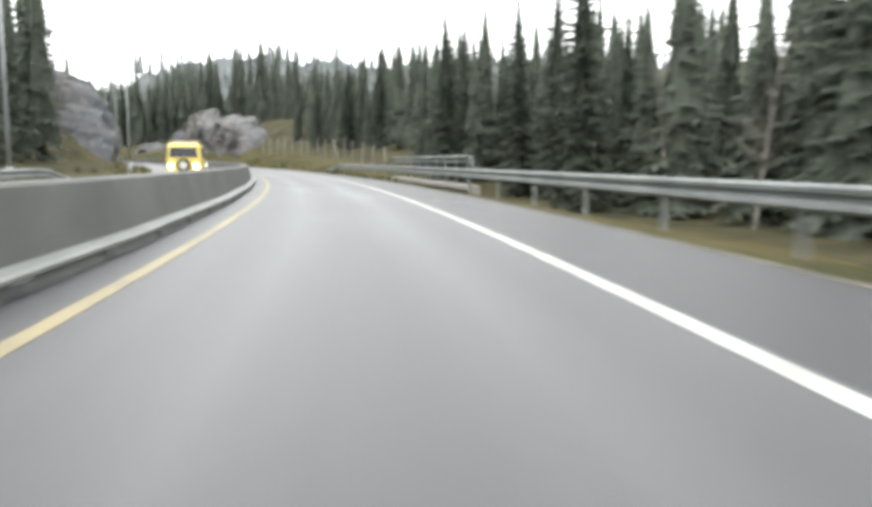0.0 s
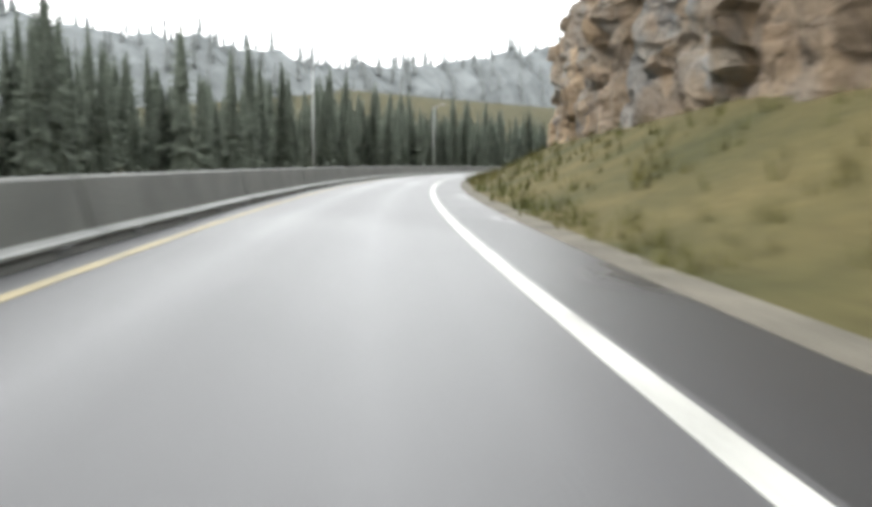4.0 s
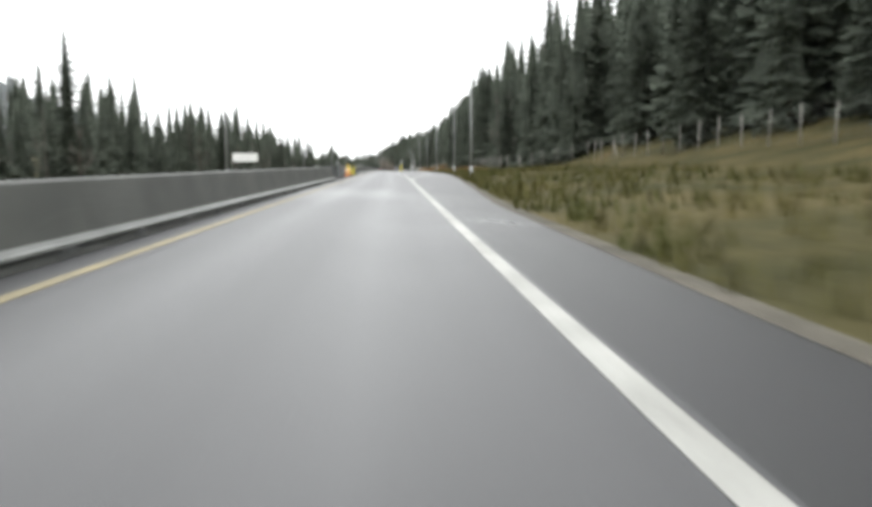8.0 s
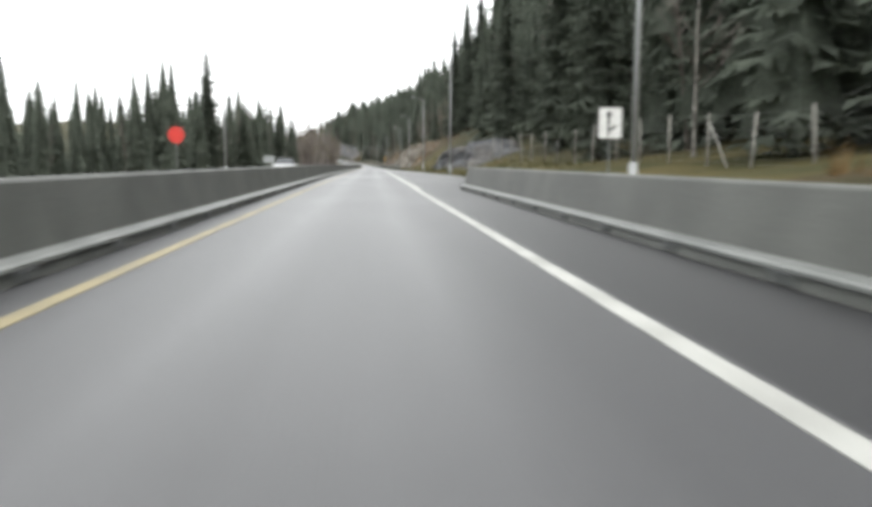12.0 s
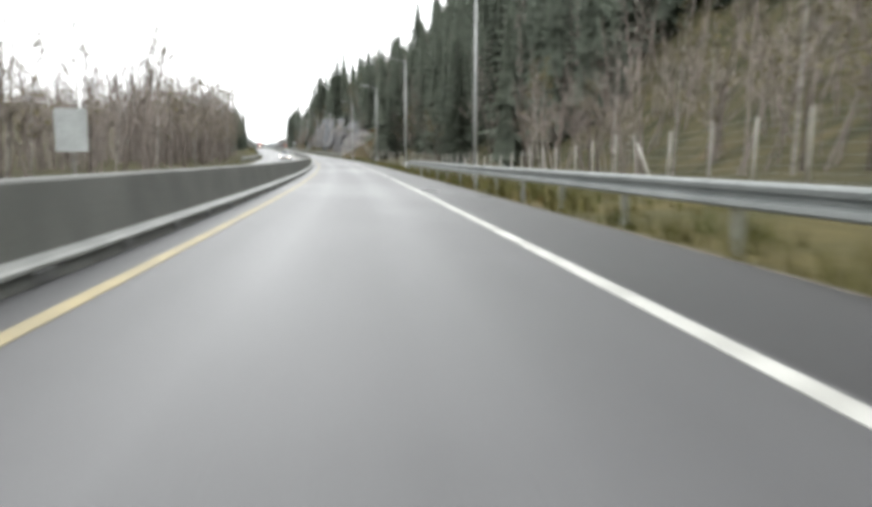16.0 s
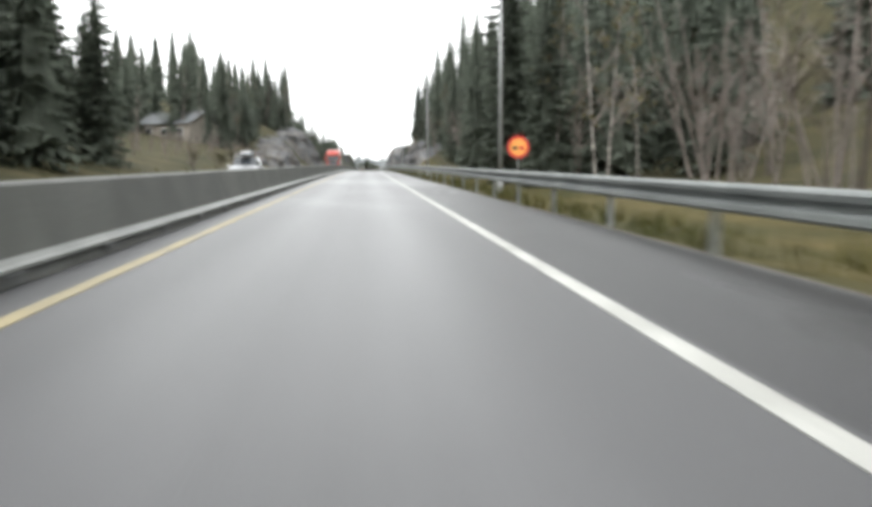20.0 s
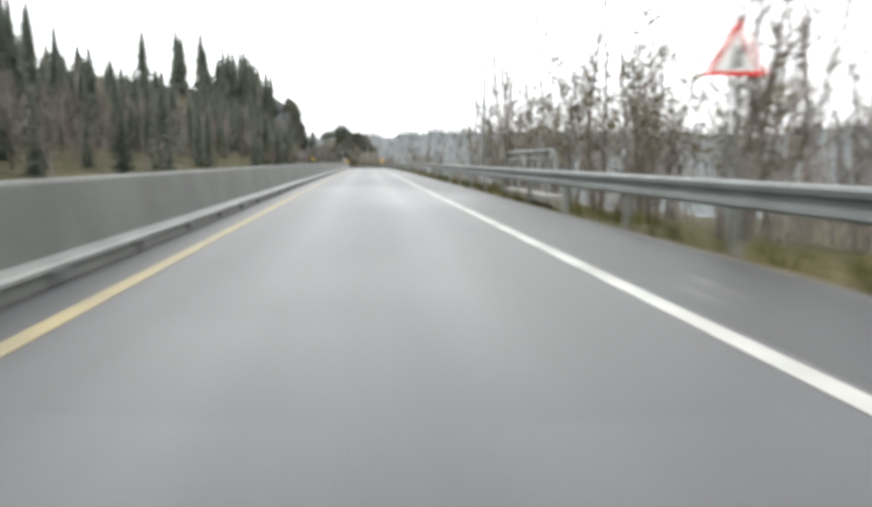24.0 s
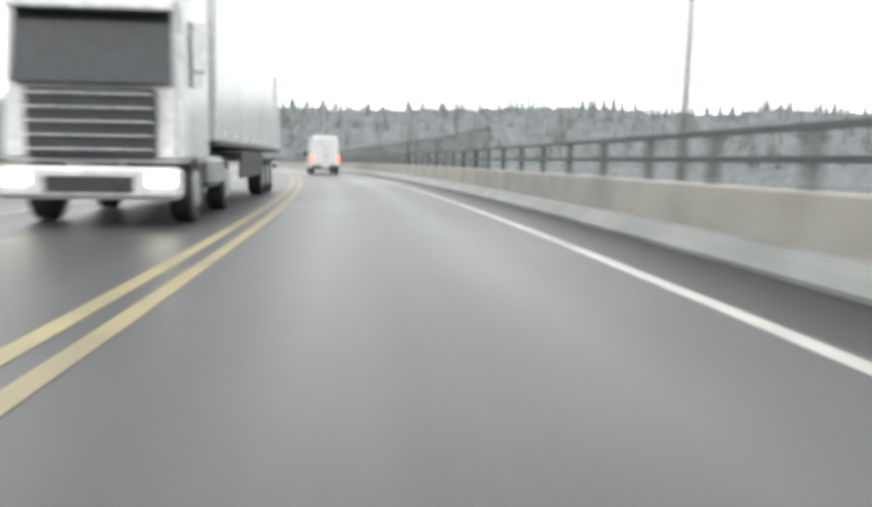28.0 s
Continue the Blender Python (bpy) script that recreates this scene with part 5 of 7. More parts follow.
woods(26.1, 26.7, 10, 30, 8, 16, ["leafy0", "leafy3", "leafy5"], 0.75)
# trees on the rock hill
for k in range(44):
    s = 2682 + 98 * (k / 43) ** 0.8 + random.uniform(-1, 1)
    kind = random.choice(["pine", "pine", "leafy2", "leafy3", "spruce2"])
    high = float(np.interp(s, [2674, 2690, 2712, 2750, 2765, 2784], [4.5, 8, 12, 12.3, 10, 2.5]))
    d = (13.6 if s < 2755 else 11) + random.uniform(-1, 2.5)
    tree = plant(kind, s, d, 0.72)
    tree.matrix_basis.translation = px(road(s, d, high - 0.9))


def on_rock(kinds, s0, s1, foot, lean, top, count, size, reach=6.0, side=1):
    """Trees and shrubs rooted on the face and the crown of a rock."""
    for k in range(count):
        s = random.uniform(s0, s1)
        out = random.uniform(0.3, 1.0) * reach
        h = min(float(top(s)), out / lean)
        d = foot + side * (0.8 + out)
        tree = plant(random.choice(kinds), s, d, size)
        tree.matrix_basis.translation = px(road(s, d, h - 0.5))


on_rock(["leafy3", "leafy5", "pine", "leafy2"], 2586, 2650, -11.4, 0.16, lambda s: np.interp(s, [2585, 2600, 2618, 2636, 2690], [3, 6, 11, 16.5, 15.5]), 70, 0.62, 5.0, -1)
on_rock(["leafy3", "leafy2", "pine", "spruce2"], 2590, 2672, -11.4, 0.16, lambda s: np.interp(s, [2585, 2600, 2618, 2636, 2690], [2, 5, 9, 14, 14]), 80, 0.6, 2.2, -1)
on_rock(["pine", "pine", "leafy5", "leafy3"], 2682, 2730, 8.6, 0.33, lambda s: np.interp(s, [2674, 2690, 2712, 2750], [3, 7, 11, 11]), 56, 0.6, 7.5)
on_rock(["leafy5", "leafy3"], 1380, 1570, 6.8, 0.75, lambda s: np.interp(s, [1360, 1390, 1484, 1496, 1505, 1525, 1531, 1538, 1548, 1562, 1585], [3, 5.5, 6.5, 5, 2.6, 2.6, 4.5, 6.4, 5.4, 3.4, 1]), 60, 0.3, 6.5)
on_rock(["leafy3", "spruce2", "leafy5"], 1800, 1890, 7.3, 0.4, lambda s: np.interp(s, [1793, 1810, 1835, 1860, 1890], [4, 6.5, 7.5, 8, 4]), 26, 0.4, 6)
for k in range(30):
    plant(random.choice(["pine", "leafy5", "leafy3"]), random.uniform(2582, 2640), random.uniform(-10.8, -12), 0.5)
on_rock(["leafy5", "leafy5", "leafy3"], 1964, 1996, 7.6, 1.3, lambda s: 2.2, 16, 0.3, 3.0)
on_rock(["leafy5", "leafy3", "pine"], 2168, 2285, 7.4, 0.6, lambda s: np.interp(s, [2162, 2175, 2200, 2250, 2290], [2, 4.5, 7, 5, 5]), 26, 0.4, 6)
for k in range(16):
    plant(random.choice(["leafy3", "leafy2", "leafy2"]), random.uniform(2512, 2545), random.uniform(7, 10.5), 0.5)
for k in range(34):
    plant(random.choice(["leafy5", "leafy5", "leafy3"]), 2606 + 1.4 * k, random.uniform(6.2, 8.5), 0.42)
woods(25.7, 26.65, 6.4, 9, 20, 60, ["leafy5", "leafy3"], 0.5, 0.9, 0.8)
# left side
woods(-0.3, 0.75, -16, -60, 12, 110, SPR)
woods(0.8, 1.7, -20, -50, 6, 60, SPR)
woods(1.6, 2.9, -14.5, -60, 20, 240, SPR, 1.05)
woods(2.9, 3.7, -17, -60, 12, 120, SPR, 0.8)
woods(3.7, 5.3, -16, -60, 14, 240, SPR, 0.7)
woods(5.3, 6.9, -17, -62, 18, 280, SPR, 0.8, edge_gap=1.2)
woods(6.9, 7.6, -17, -80, 8, 150, SPR, 0.8, edge_gap=1.2)
woods(7.6, 8.4, -21, -60, 8, 190, SPR + ["leafy0"], 1.1)
woods(7.6, 9.9, -60, -135, 0, 420, SPR, 1.0, 1.0, 1e6)
woods(8.4, 10.3, -20, -60, 20, 290, SPR + ["leafy0", "leafy2"], 0.64, edge_gap=0.75)
woods(10.3, 11.6, -20, -60, 14, 190, SPR + ["leafy0"], 0.76, edge_gap=0.75)
woods(11.6, 12.9, -20, -60, 14, 170, SPR + ["leafy0"], 0.52, edge_gap=0.8)
woods(12.9, 14.2, -18, -50, 8, 60, MIX)
woods(14.2, 15.4, -15, -40, 28, 110, BARE, 1.35, edge_gap=1.0)
woods(15.3, 16.0, -14, -34, 28, 100, BARE + ["leafy2", "leafy3", "leafy2"], 1.5, edge_gap=0.6)
woods(15.9, 17.0, -15, -40, 26, 110, BARE, 1.1, edge_gap=0.9)
woods(17.0, 17.6, -15.5, -40, 18, 80, BARE + ["leafy2"], 1.35, edge_gap=0.6)
woods(17.6, 18.1, -15.5, -40, 14, 70, BARE + ["leafy2"], 1.55, edge_gap=0.6)
woods(18.1, 19.0, -17, -50, 12, 110, MIX, 0.62, edge_gap=2)
woods(19.0, 19.5, -16, -50, 10, 50, SPR, 0.85)
woods(19.5, 20.56, -14.5, -50, 24, 110, SPR, edge_gap=1.6)
woods(20.56, 21.35, -36, -80, 12, 110, SPR, 0.7)
woods(20.6, 21.3, -13, -20, 14, 40, ["leafy5", "leafy3"], 0.35)
woods(21.3, 22.1, -19, -60, 9, 100, MIX, 0.95, edge_gap=1.5)
woods(22.1, 23.3, -19, -60, 12, 140, MIX, 1.2, edge_gap=1.5)
woods(23.3, 24.0, -18, -90, 8, 130, MIX)
woods(24.0, 24.7, -18, -100, 12, 260, SPR + BARE, 0.62, 1.0, 1.2)
woods(24.2, 25.95, -14, -100, 10, 1100, ["leafy2", "leafy3", "leafy2", "leafy3", "spruce2"], 0.62, 0.75, 0.6)
woods(25.15, 25.95, -11.6, -30, 14, 240, ["leafy3", "leafy2", "leafy3", "pine"], 0.6, 0.9, 0.5)
woods(24.2, 25.2, -12, -20, 10, 60, ["spruce2", "leafy3", "leafy2"], 0.4, 0.9, 0.8)
woods(25.9, 27.2, -20, -50, 10, 70, MIX)
woods(27.2, 27.75, -13, -26, 10, 14, BARE, 0.9)
# the wood behind the fence above the earth bank
woods(14.9, 15.75, 17, 42, 12, 90, SPR + BARE + ["leafy0"], 0.95)
whole("spruce_wood", GREEN.mesh("spruce_wood", NEEDLES), "dense dark green spruce wood behind the roadside", "forest", "stuff")
whole("bare_wood", BROWN.mesh("bare_wood", TWIGS), "bare grey-brown broad-leaved wood behind the roadside", "forest", "stuff")
plant("leafy4", 2690, 8.0, 1.0)
for k in range(18):
    plant(("leafy2", "leafy3", "spruce2")[k % 3], 1890 + 2.6 * k, 8.2 + (k * 7 % 5) * 0.7, 0.55)
for k in range(18):
    plant(("leafy2", "leafy3")[k % 2], 2416 + 2.4 * k, 7.2 + (k * 7 % 5) * 0.9, 0.62)
plant("leafy4", 2694, 8.4, 0.8)
plant("leafy4", 1608, 10.5, 0.8)
plant("leafy4", 2660, 5.6, 0.35)


# ---- grass tufts on the verges ----
def tuft(seed):
    rng = random.Random(seed)
    v, f = [], []
    for k in range(6):
        a = rng.uniform(0, math.tau)
        r, h, w = rng.uniform(.02, .2), rng.uniform(.18, .5), rng.uniform(.012, .03)
        x, y = r * math.cos(a), r * math.sin(a)
        b = rng.uniform(0, math.tau)
        n = len(v)
        v += [(x - w * math.sin(b), y + w * math.cos(b), -.03), (x + w * math.sin(b), y - w * math.cos(b), -.03), (x + .5 * h * math.cos(b), y + .5 * h * math.sin(b), h)]
        f.append((n, n + 1, n + 2))
    return np.array(v), np.array(f)


TUFTS = [tuft(k) for k in range(6)]


def verge(T0, T1, d0, d1, per_metre, size, heap):
    for i in range(int((T1 - T0) * V * per_metre)):
        s = random.uniform(T0, T1) * V
        x = d0 + (d1 - d0) * random.random() ** 1.5
        d = edge(s) + x if d0 > 0 else LEFT_EDGE + x
        if heap is LONG or noise.noise((s * 0.4, d * 0.7, 1)) > -0.25:
            heap.add(*random.choice(TUFTS), on_ground(s, d), random.uniform(0, 6.28), size * random.uniform(0.5, 1.4))


SHORT, LONG = Heap(), Heap()
for T0, T1, w, n, k in ((0.4, 1.2, 5, 9, .8), (1.2, 3.6, 7, 12, .9), (3.6, 6.4, 6, 10, .9), (6.4, 7.2, 5, 9, 1.1), (7.2, 9.0, 14, 18, 1.1), (12.5, 13.4, 8, 8, .9), (13.4, 16.2, 3, 8, .9),
                        (16.2, 17.8, 8, 14, 1.1), (17.8, 21.2, 3.5, 8, .9), (21.2, 24, 3, 8, .8), (24, 27.7, 3.5, 8, .8)):
    verge(T0, T1, 0.5, w, n, k, SHORT)
verge(9.35, 10.35, 0.6, 11, 26, 1.4, LONG)
verge(9.0, 9.4, 0.6, 14, 20, 1.1, SHORT)
verge(10.6, 12.2, 8, 22, 12, 1.6, LONG)
verge(19.45, 20.0, 0.6, 9, 22, 1.2, SHORT)
verge(17.85, 18.9, 0.6, 5, 14, 1.1, SHORT)
verge(0.2, 27.5, -0.4, -4, 2, .9, SHORT)
whole("verge_grass", SHORT.mesh("verge_grass", BLADES), "tufts of olive and yellow autumn grass on the verge", "grass", "stuff")
whole("straw_grass", LONG.mesh("straw_grass", STRAW), "tall straw-coloured withered grass beside the slip road", "grass", "stuff")


# ---- stones ----
def stone_mesh(seed):
    bm = bmesh.new()
    rng = random.Random(seed + 300)
    for k in range(13):
        q = Vector((rng.gauss(0, 1), rng.gauss(0, 1), rng.gauss(0, 1))).normalized() * rng.uniform(0.42, 0.55)
        bm.verts.new((q.x * 1.25, q.y, q.z * 0.68))
    bmesh.ops.convex_hull(bm, input=bm.verts[:])
    bmesh.ops.delete(bm, geom=[v for v in bm.verts if not v.link_faces], context="VERTS")
    bmesh.ops.bevel(bm, geom=bm.edges[:], offset=0.018, segments=1, affect="EDGES")
    return finish("boulder", bm, STONE)


STONES = [stone_mesh(k) for k in range(9)]


def stones(T0, T1, d0, d1, count, k0, k1, label):
    for i in range(count):
        s, d = random.uniform(T0, T1) * V, random.uniform(d0, d1)
        k = random.uniform(k0, k1)
        ob = tagged(new("boulder", random.choice(STONES)), label, "boulder", "loose stones beside the road")
        ob.matrix_basis = spot(on_ground(s, d, 0.1 * k), 0, k) @ Euler((random.uniform(-.8, .8), random.uniform(-.8, .8), random.uniform(0, 6))).to_matrix().to_4x4()


stones(13.7, 15.3, 6.0, 7.4, 50, 0.5, 1.7, "grey broken stone on the steep earth slope")
stones(23.7, 24.05, -11.5, -16, 30, 0.8, 2.2, "pale broken rock beside the opposite lane")
stones(5.4, 5.7, 4.4, 7.5, 16, 0.15, 0.4, "small pale stone on the grass verge")
stones(1.9, 3.2, 5, 12, 16, 0.3, 0.9, "pale stone lying in the grass bank")
stones(27.4, 27.7, -11, -15, 14, 0.8, 2.0, "grey broken rock beside the opposite lane")
stones(20.95, 21.5, -11, -14, 20, 0.6, 1.6, "grey broken rock beside the opposite lane")
stones(20.95, 21.4, 6.2, 9, 14, 0.4, 1.2, "grey broken rock behind the guardrail")


# the rubble that the steep bank is strewn with, thickest where it has slid
for k in range(300):
    s = random.uniform(1372, 1497) if k < 250 else random.uniform(1497, 1575)
    h = float(np.interp(s, [1360, 1390, 1478, 1490, 1502, 1525, 1538, 1548, 1562, 1585], [3.4, 5.6, 7, 7.6, 3, 3, 4.5, 7.4, 4.6, 1.4])) * random.uniform(0.18, 1)
    d = 6.8 + 0.65 + 0.8 * h
    q = part("stone", random.choice(STONES), STONE, BANK)
    size = random.choice((0.5, 0.7, 0.95, 1.3) if s < 1497 else (0.2, 0.3, 0.45)) * random.uniform(0.75, 1.3)
    q.matrix_basis = Matrix.Translation(road(s, d + 0.08 * size, ground_at(s, 6.3) + h - 0.1 - 0.05 * size)) @ Euler((random.uniform(-.5, .5), random.uniform(-1.2, -0.3), random.uniform(0, 6.3))).to_matrix().to_4x4() @ Matrix.Scale(size, 4)


# ---- far hills, with the mist put into their colour ----
FAR = Heap()


def ridge(points, high, deep, seed):
    """A long wooded hill along a line of plan places."""
    verts, faces = [], []
    pts = []
    for (a, b), (c, e) in zip(points, points[1:]):
        n = max(2, int(math.hypot(c - a, e - b) / 6))
        pts += [(a + (c - a) * k / n, b + (e - b) * k / n) for k in range(n)]
    pts.append(points[-1])
    rows = 9
    for i, (x, y) in enumerate(pts):
        j = min(i, len(pts) - 2)
        dx, dy = pts[j + 1][0] - pts[j][0], pts[j + 1][1] - pts[j][1]
        ln = math.hypot(dx, dy)
        nx, ny = dy / ln, -dx / ln
        u = i / (len(pts) - 1)
        top = high * (math.sin(math.pi * u) ** 0.5 * 0.75 + 0.25) * (1 + 0.18 * noise.noise((i * 0.035, seed, 0)) + 0.06 * noise.noise((i * 0.5, seed, 2)))
        for r in range(rows + 1):
            v = r / rows * 2 - 1
            h = top * math.cos(v * math.pi / 2) ** 1.2 - 50 + (1 - abs(v)) * 3 * noise.noise((i * 0.9, r * 2.1, seed)) + (1.8 * random.random() if 2 < r < 7 else 0)
            verts.append((x + nx * deep * v, y + ny * deep * v, h))
    w = rows + 1
    for i in range(len(pts) - 1):
        for r in range(rows):
            faces.append((i * w + r, i * w + r + 1, (i + 1) * w + r + 1, (i + 1) * w + r))
    for _ in range(len(pts) * 7):
        i, r = random.randrange(len(pts)), random.uniform(1.2, rows - 1.2)
        a, b = Vector(verts[i * (rows + 1) + int(r)]), Vector(verts[i * (rows + 1) + int(r) + 1])
        FAR.add(*THIN["far%d" % random.randrange(4)], a.lerp(b, r - int(r)) + Vector((random.uniform(-4, 4), random.uniform(-4, 4), -1)), random.uniform(0, 6.28), random.uniform(0.7, 1.05))
    whole("backdrop_hill", mesh_of("backdrop_hill", verts, faces, HAZE_TINT_HILL), "far wooded hill with mist painted into its pale colour", "hill", "structure")


def plan_xy(s, d):
    return road(s, d)[:2]


ridge([(-200, 480), (-110, 520), (0, 550), (120, 560), (230, 540), (320, 500)], 131, 65, 1)
ridge([plan_xy(100, -330), plan_xy(330, -330), plan_xy(560, -310), plan_xy(800, -320)], 131, 110, 2)
ridge([plan_xy(640, -300), plan_xy(950, -320), plan_xy(1200, -330), plan_xy(1450, -300), plan_xy(1620, -230)], 158, 90, 5)
ridge([plan_xy(1900, 260), plan_xy(1700, 250), plan_xy(1450, 270)], 125, 100, 3)
ridge([plan_xy(2350, 650), plan_xy(2800, 800), plan_xy(3300, 750), plan_xy(3650, 380), plan_xy(3690, -200), plan_xy(3600, -700)], 86, 160, 4)
whole("backdrop_wood", FAR.mesh("backdrop_wood", HAZE_TINT_TREES), "spruce woods on far hills, mist painted into their pale colour", "forest", "stuff")
bm = bmesh.new()
bmesh.ops.create_grid(bm, x_segments=2, y_segments=2, size=420)
water = whole("water", finish("water", bm, WATER), "still grey river in the valley below the road", "water", "structure")
water.location = px(road(2820, 330, -23))
water.rotation_euler = (0, 0, -heading(2800))


# ---- vehicles ----
WHITE_LACQUER = mat("white_lacquer", (0.60, 0.61, 0.61), 0.25, (0.52, 0.53, 0.53), 0.6, 8, 0.0, spec=0.5)
YELLOW_LACQUER = mat("yellow_lacquer", (0.80, 0.62, 0.16), 0.3, (0.70, 0.54, 0.14), 0.6, 8, 0.0)
BLUE_LACQUER = mat("blue_lacquer", (0.10, 0.19, 0.36), 0.35, (0.08, 0.15, 0.30), 0.6, 8, 0.0)
RED_LACQUER = mat("red_lacquer", (0.45, 0.07, 0.05), 0.35, (0.36, 0.06, 0.05), 0.6, 8, 0.0)
DARK_LACQUER = mat("dark_lacquer", (0.05, 0.055, 0.06), 0.25, (0.035, 0.04, 0.045), 0.6, 8, 0.0, spec=0.6)
SILVER_LACQUER = mat("silver_lacquer", (0.42, 0.43, 0.44), 0.3, (0.36, 0.37, 0.38), 0.6, 8, 0.0, metal=0.4)
CREAM = mat("cream_panel", (0.66, 0.65, 0.56), 0.45, (0.60, 0.59, 0.51), 0.5, 6, 0.05)
TINT_GLASS = mat("dark_window_glass", (0.03, 0.035, 0.04), 0.08, (0.025, 0.03, 0.035), 0.5, 5, 0.0, spec=0.3)
RUBBER = mat("tyre_rubber", (0.03, 0.03, 0.03), 0.85, (0.022, 0.022, 0.022), 4, 30, 0.2)
PLASTIC = mat("dark_plastic", (0.045, 0.047, 0.05), 0.6, (0.03, 0.032, 0.035), 2, 20, 0.1)
RIM = mat("wheel_rim", (0.40, 0.41, 0.42), 0.4, (0.28, 0.29, 0.30), 5, 30, 0.0, metal=0.6)
PLATE = mat("plate_white", (0.70, 0.70, 0.68), 0.5, (0.62, 0.62, 0.60), 5, 30, 0.0)
HEAD_LIGHT = glow("head_light_on", (1.0, 0.93, 0.75), 7.0)
TAIL_LIGHT = glow("tail_light_on", (0.95, 0.16, 0.06), 2.2)
LENS = mat("lamp_lens", (0.55, 0.56, 0.56), 0.15, (0.45, 0.46, 0.46), 5, 20, 0.0)
RED_LENS = mat("red_lamp_lens", (0.45, 0.03, 0.02), 0.2, (0.35, 0.02, 0.02), 5, 20, 0.0)


def rings_mesh(name, rings, material, smooth=True, bevel=0.03):
    """A closed body through several rings of points."""
    bm = bmesh.new()
    made = [[bm.verts.new(p) for p in ring] for ring in rings]
    n = len(rings[0])
    for a, b in zip(made, made[1:]):
        for j in range(n):
            bm.faces.new((a[j], a[(j + 1) % n], b[(j + 1) % n], b[j]))
    bm.faces.new(made[0][::-1])
    bm.faces.new(made[-1])
    bmesh.ops.recalc_face_normals(bm, faces=bm.faces[:])
    if bevel:
        sharp = [e for e in bm.edges if len(e.link_faces) == 2 and e.calc_face_angle(0) > 0.5]
        bmesh.ops.bevel(bm, geom=sharp, offset=bevel, segments=2, affect="EDGES", clamp_overlap=True)
    return finish(name, bm, material)


def section(y, low, belt, roof, w, wr):
    """One ring of a car body: sill, belt and roof, both sides."""
    return [(w * 0.94, y, low), (w, y, low + 0.18), (w, y, belt), (wr, y, roof - 0.05), (wr - 0.12, y, roof), (-wr + 0.12, y, roof), (-wr, y, roof - 0.05), (-w, y, belt), (-w, y, low + 0.18), (-w * 0.94, y, low)]


def panel(name, corners, material, parent, label="", thick=0.015):
    """A thin plate through four corners, in the order given."""
    c = [Vector(p) for p in corners]
    nrm = (c[1] - c[0]).cross(c[2] - c[0]).normalized() * thick
    bm = bmesh.new()
    a = [bm.verts.new(p - nrm) for p in c]
    b = [bm.verts.new(p + nrm) for p in c]
    bm.faces.new(a)
    bm.faces.new(b)
    for i in range(4):
        k = (i + 1) % 4
        bm.faces.new((a[i], a[k], b[k], b[i]))
    return part(name, bm, material, parent, label)


def block(name, centre, size, material, parent, label="", bevel=0.02):
    bm = bmesh.new()
    box(bm, *centre, *size, bevel)
    return part(name, bm, material, parent, label)


def wheel(parent, x, y, r, w):
    bm = bmesh.new()
    bmesh.ops.create_cone(bm, cap_ends=True, segments=20, radius1=r, radius2=r, depth=w, matrix=Matrix.Rotation(math.pi / 2, 4, "Y"))
    bmesh.ops.bevel(bm, geom=[e for e in bm.edges if e.calc_length() < r * 0.5 and abs(e.verts[0].co.x - e.verts[1].co.x) < 0.01], offset=0.03, segments=1, affect="EDGES")
    tyre = part("wheel", bm, RUBBER, parent, "black rubber wheel")
    tyre.location = (x, y, r)
    bm = bmesh.new()
    sgn = 1 if x > 0 else -1
    bmesh.ops.create_cone(bm, cap_ends=True, segments=16, radius1=r * 0.62, radius2=r * 0.55, depth=0.03, matrix=Matrix.Translation((sgn * (w / 2 + 0.008), 0, 0)) @ Matrix.Rotation(sgn * math.pi / 2, 4, "Y"))
    part("rim", bm, RIM, tyre)


def vehicle(name, s, d, label, category, oncoming=True, group="", size=1.0):
    """The thing stands at its rear axle's place; +y is its front."""
    p = road(s, d, 0.004)
    ob = new(name)
    ob.matrix_basis = spot(p, heading(s) + (math.pi if oncoming else 0), size, math.atan(slope(s)) * (-1 if oncoming else 1))
    return tagged(ob, label, category, group)


def lamps(ob, y, x, z, size, material, name):
    for sgn in (1, -1):
        block(name, (sgn * x, y, z), size, material, ob, "", 0.02)


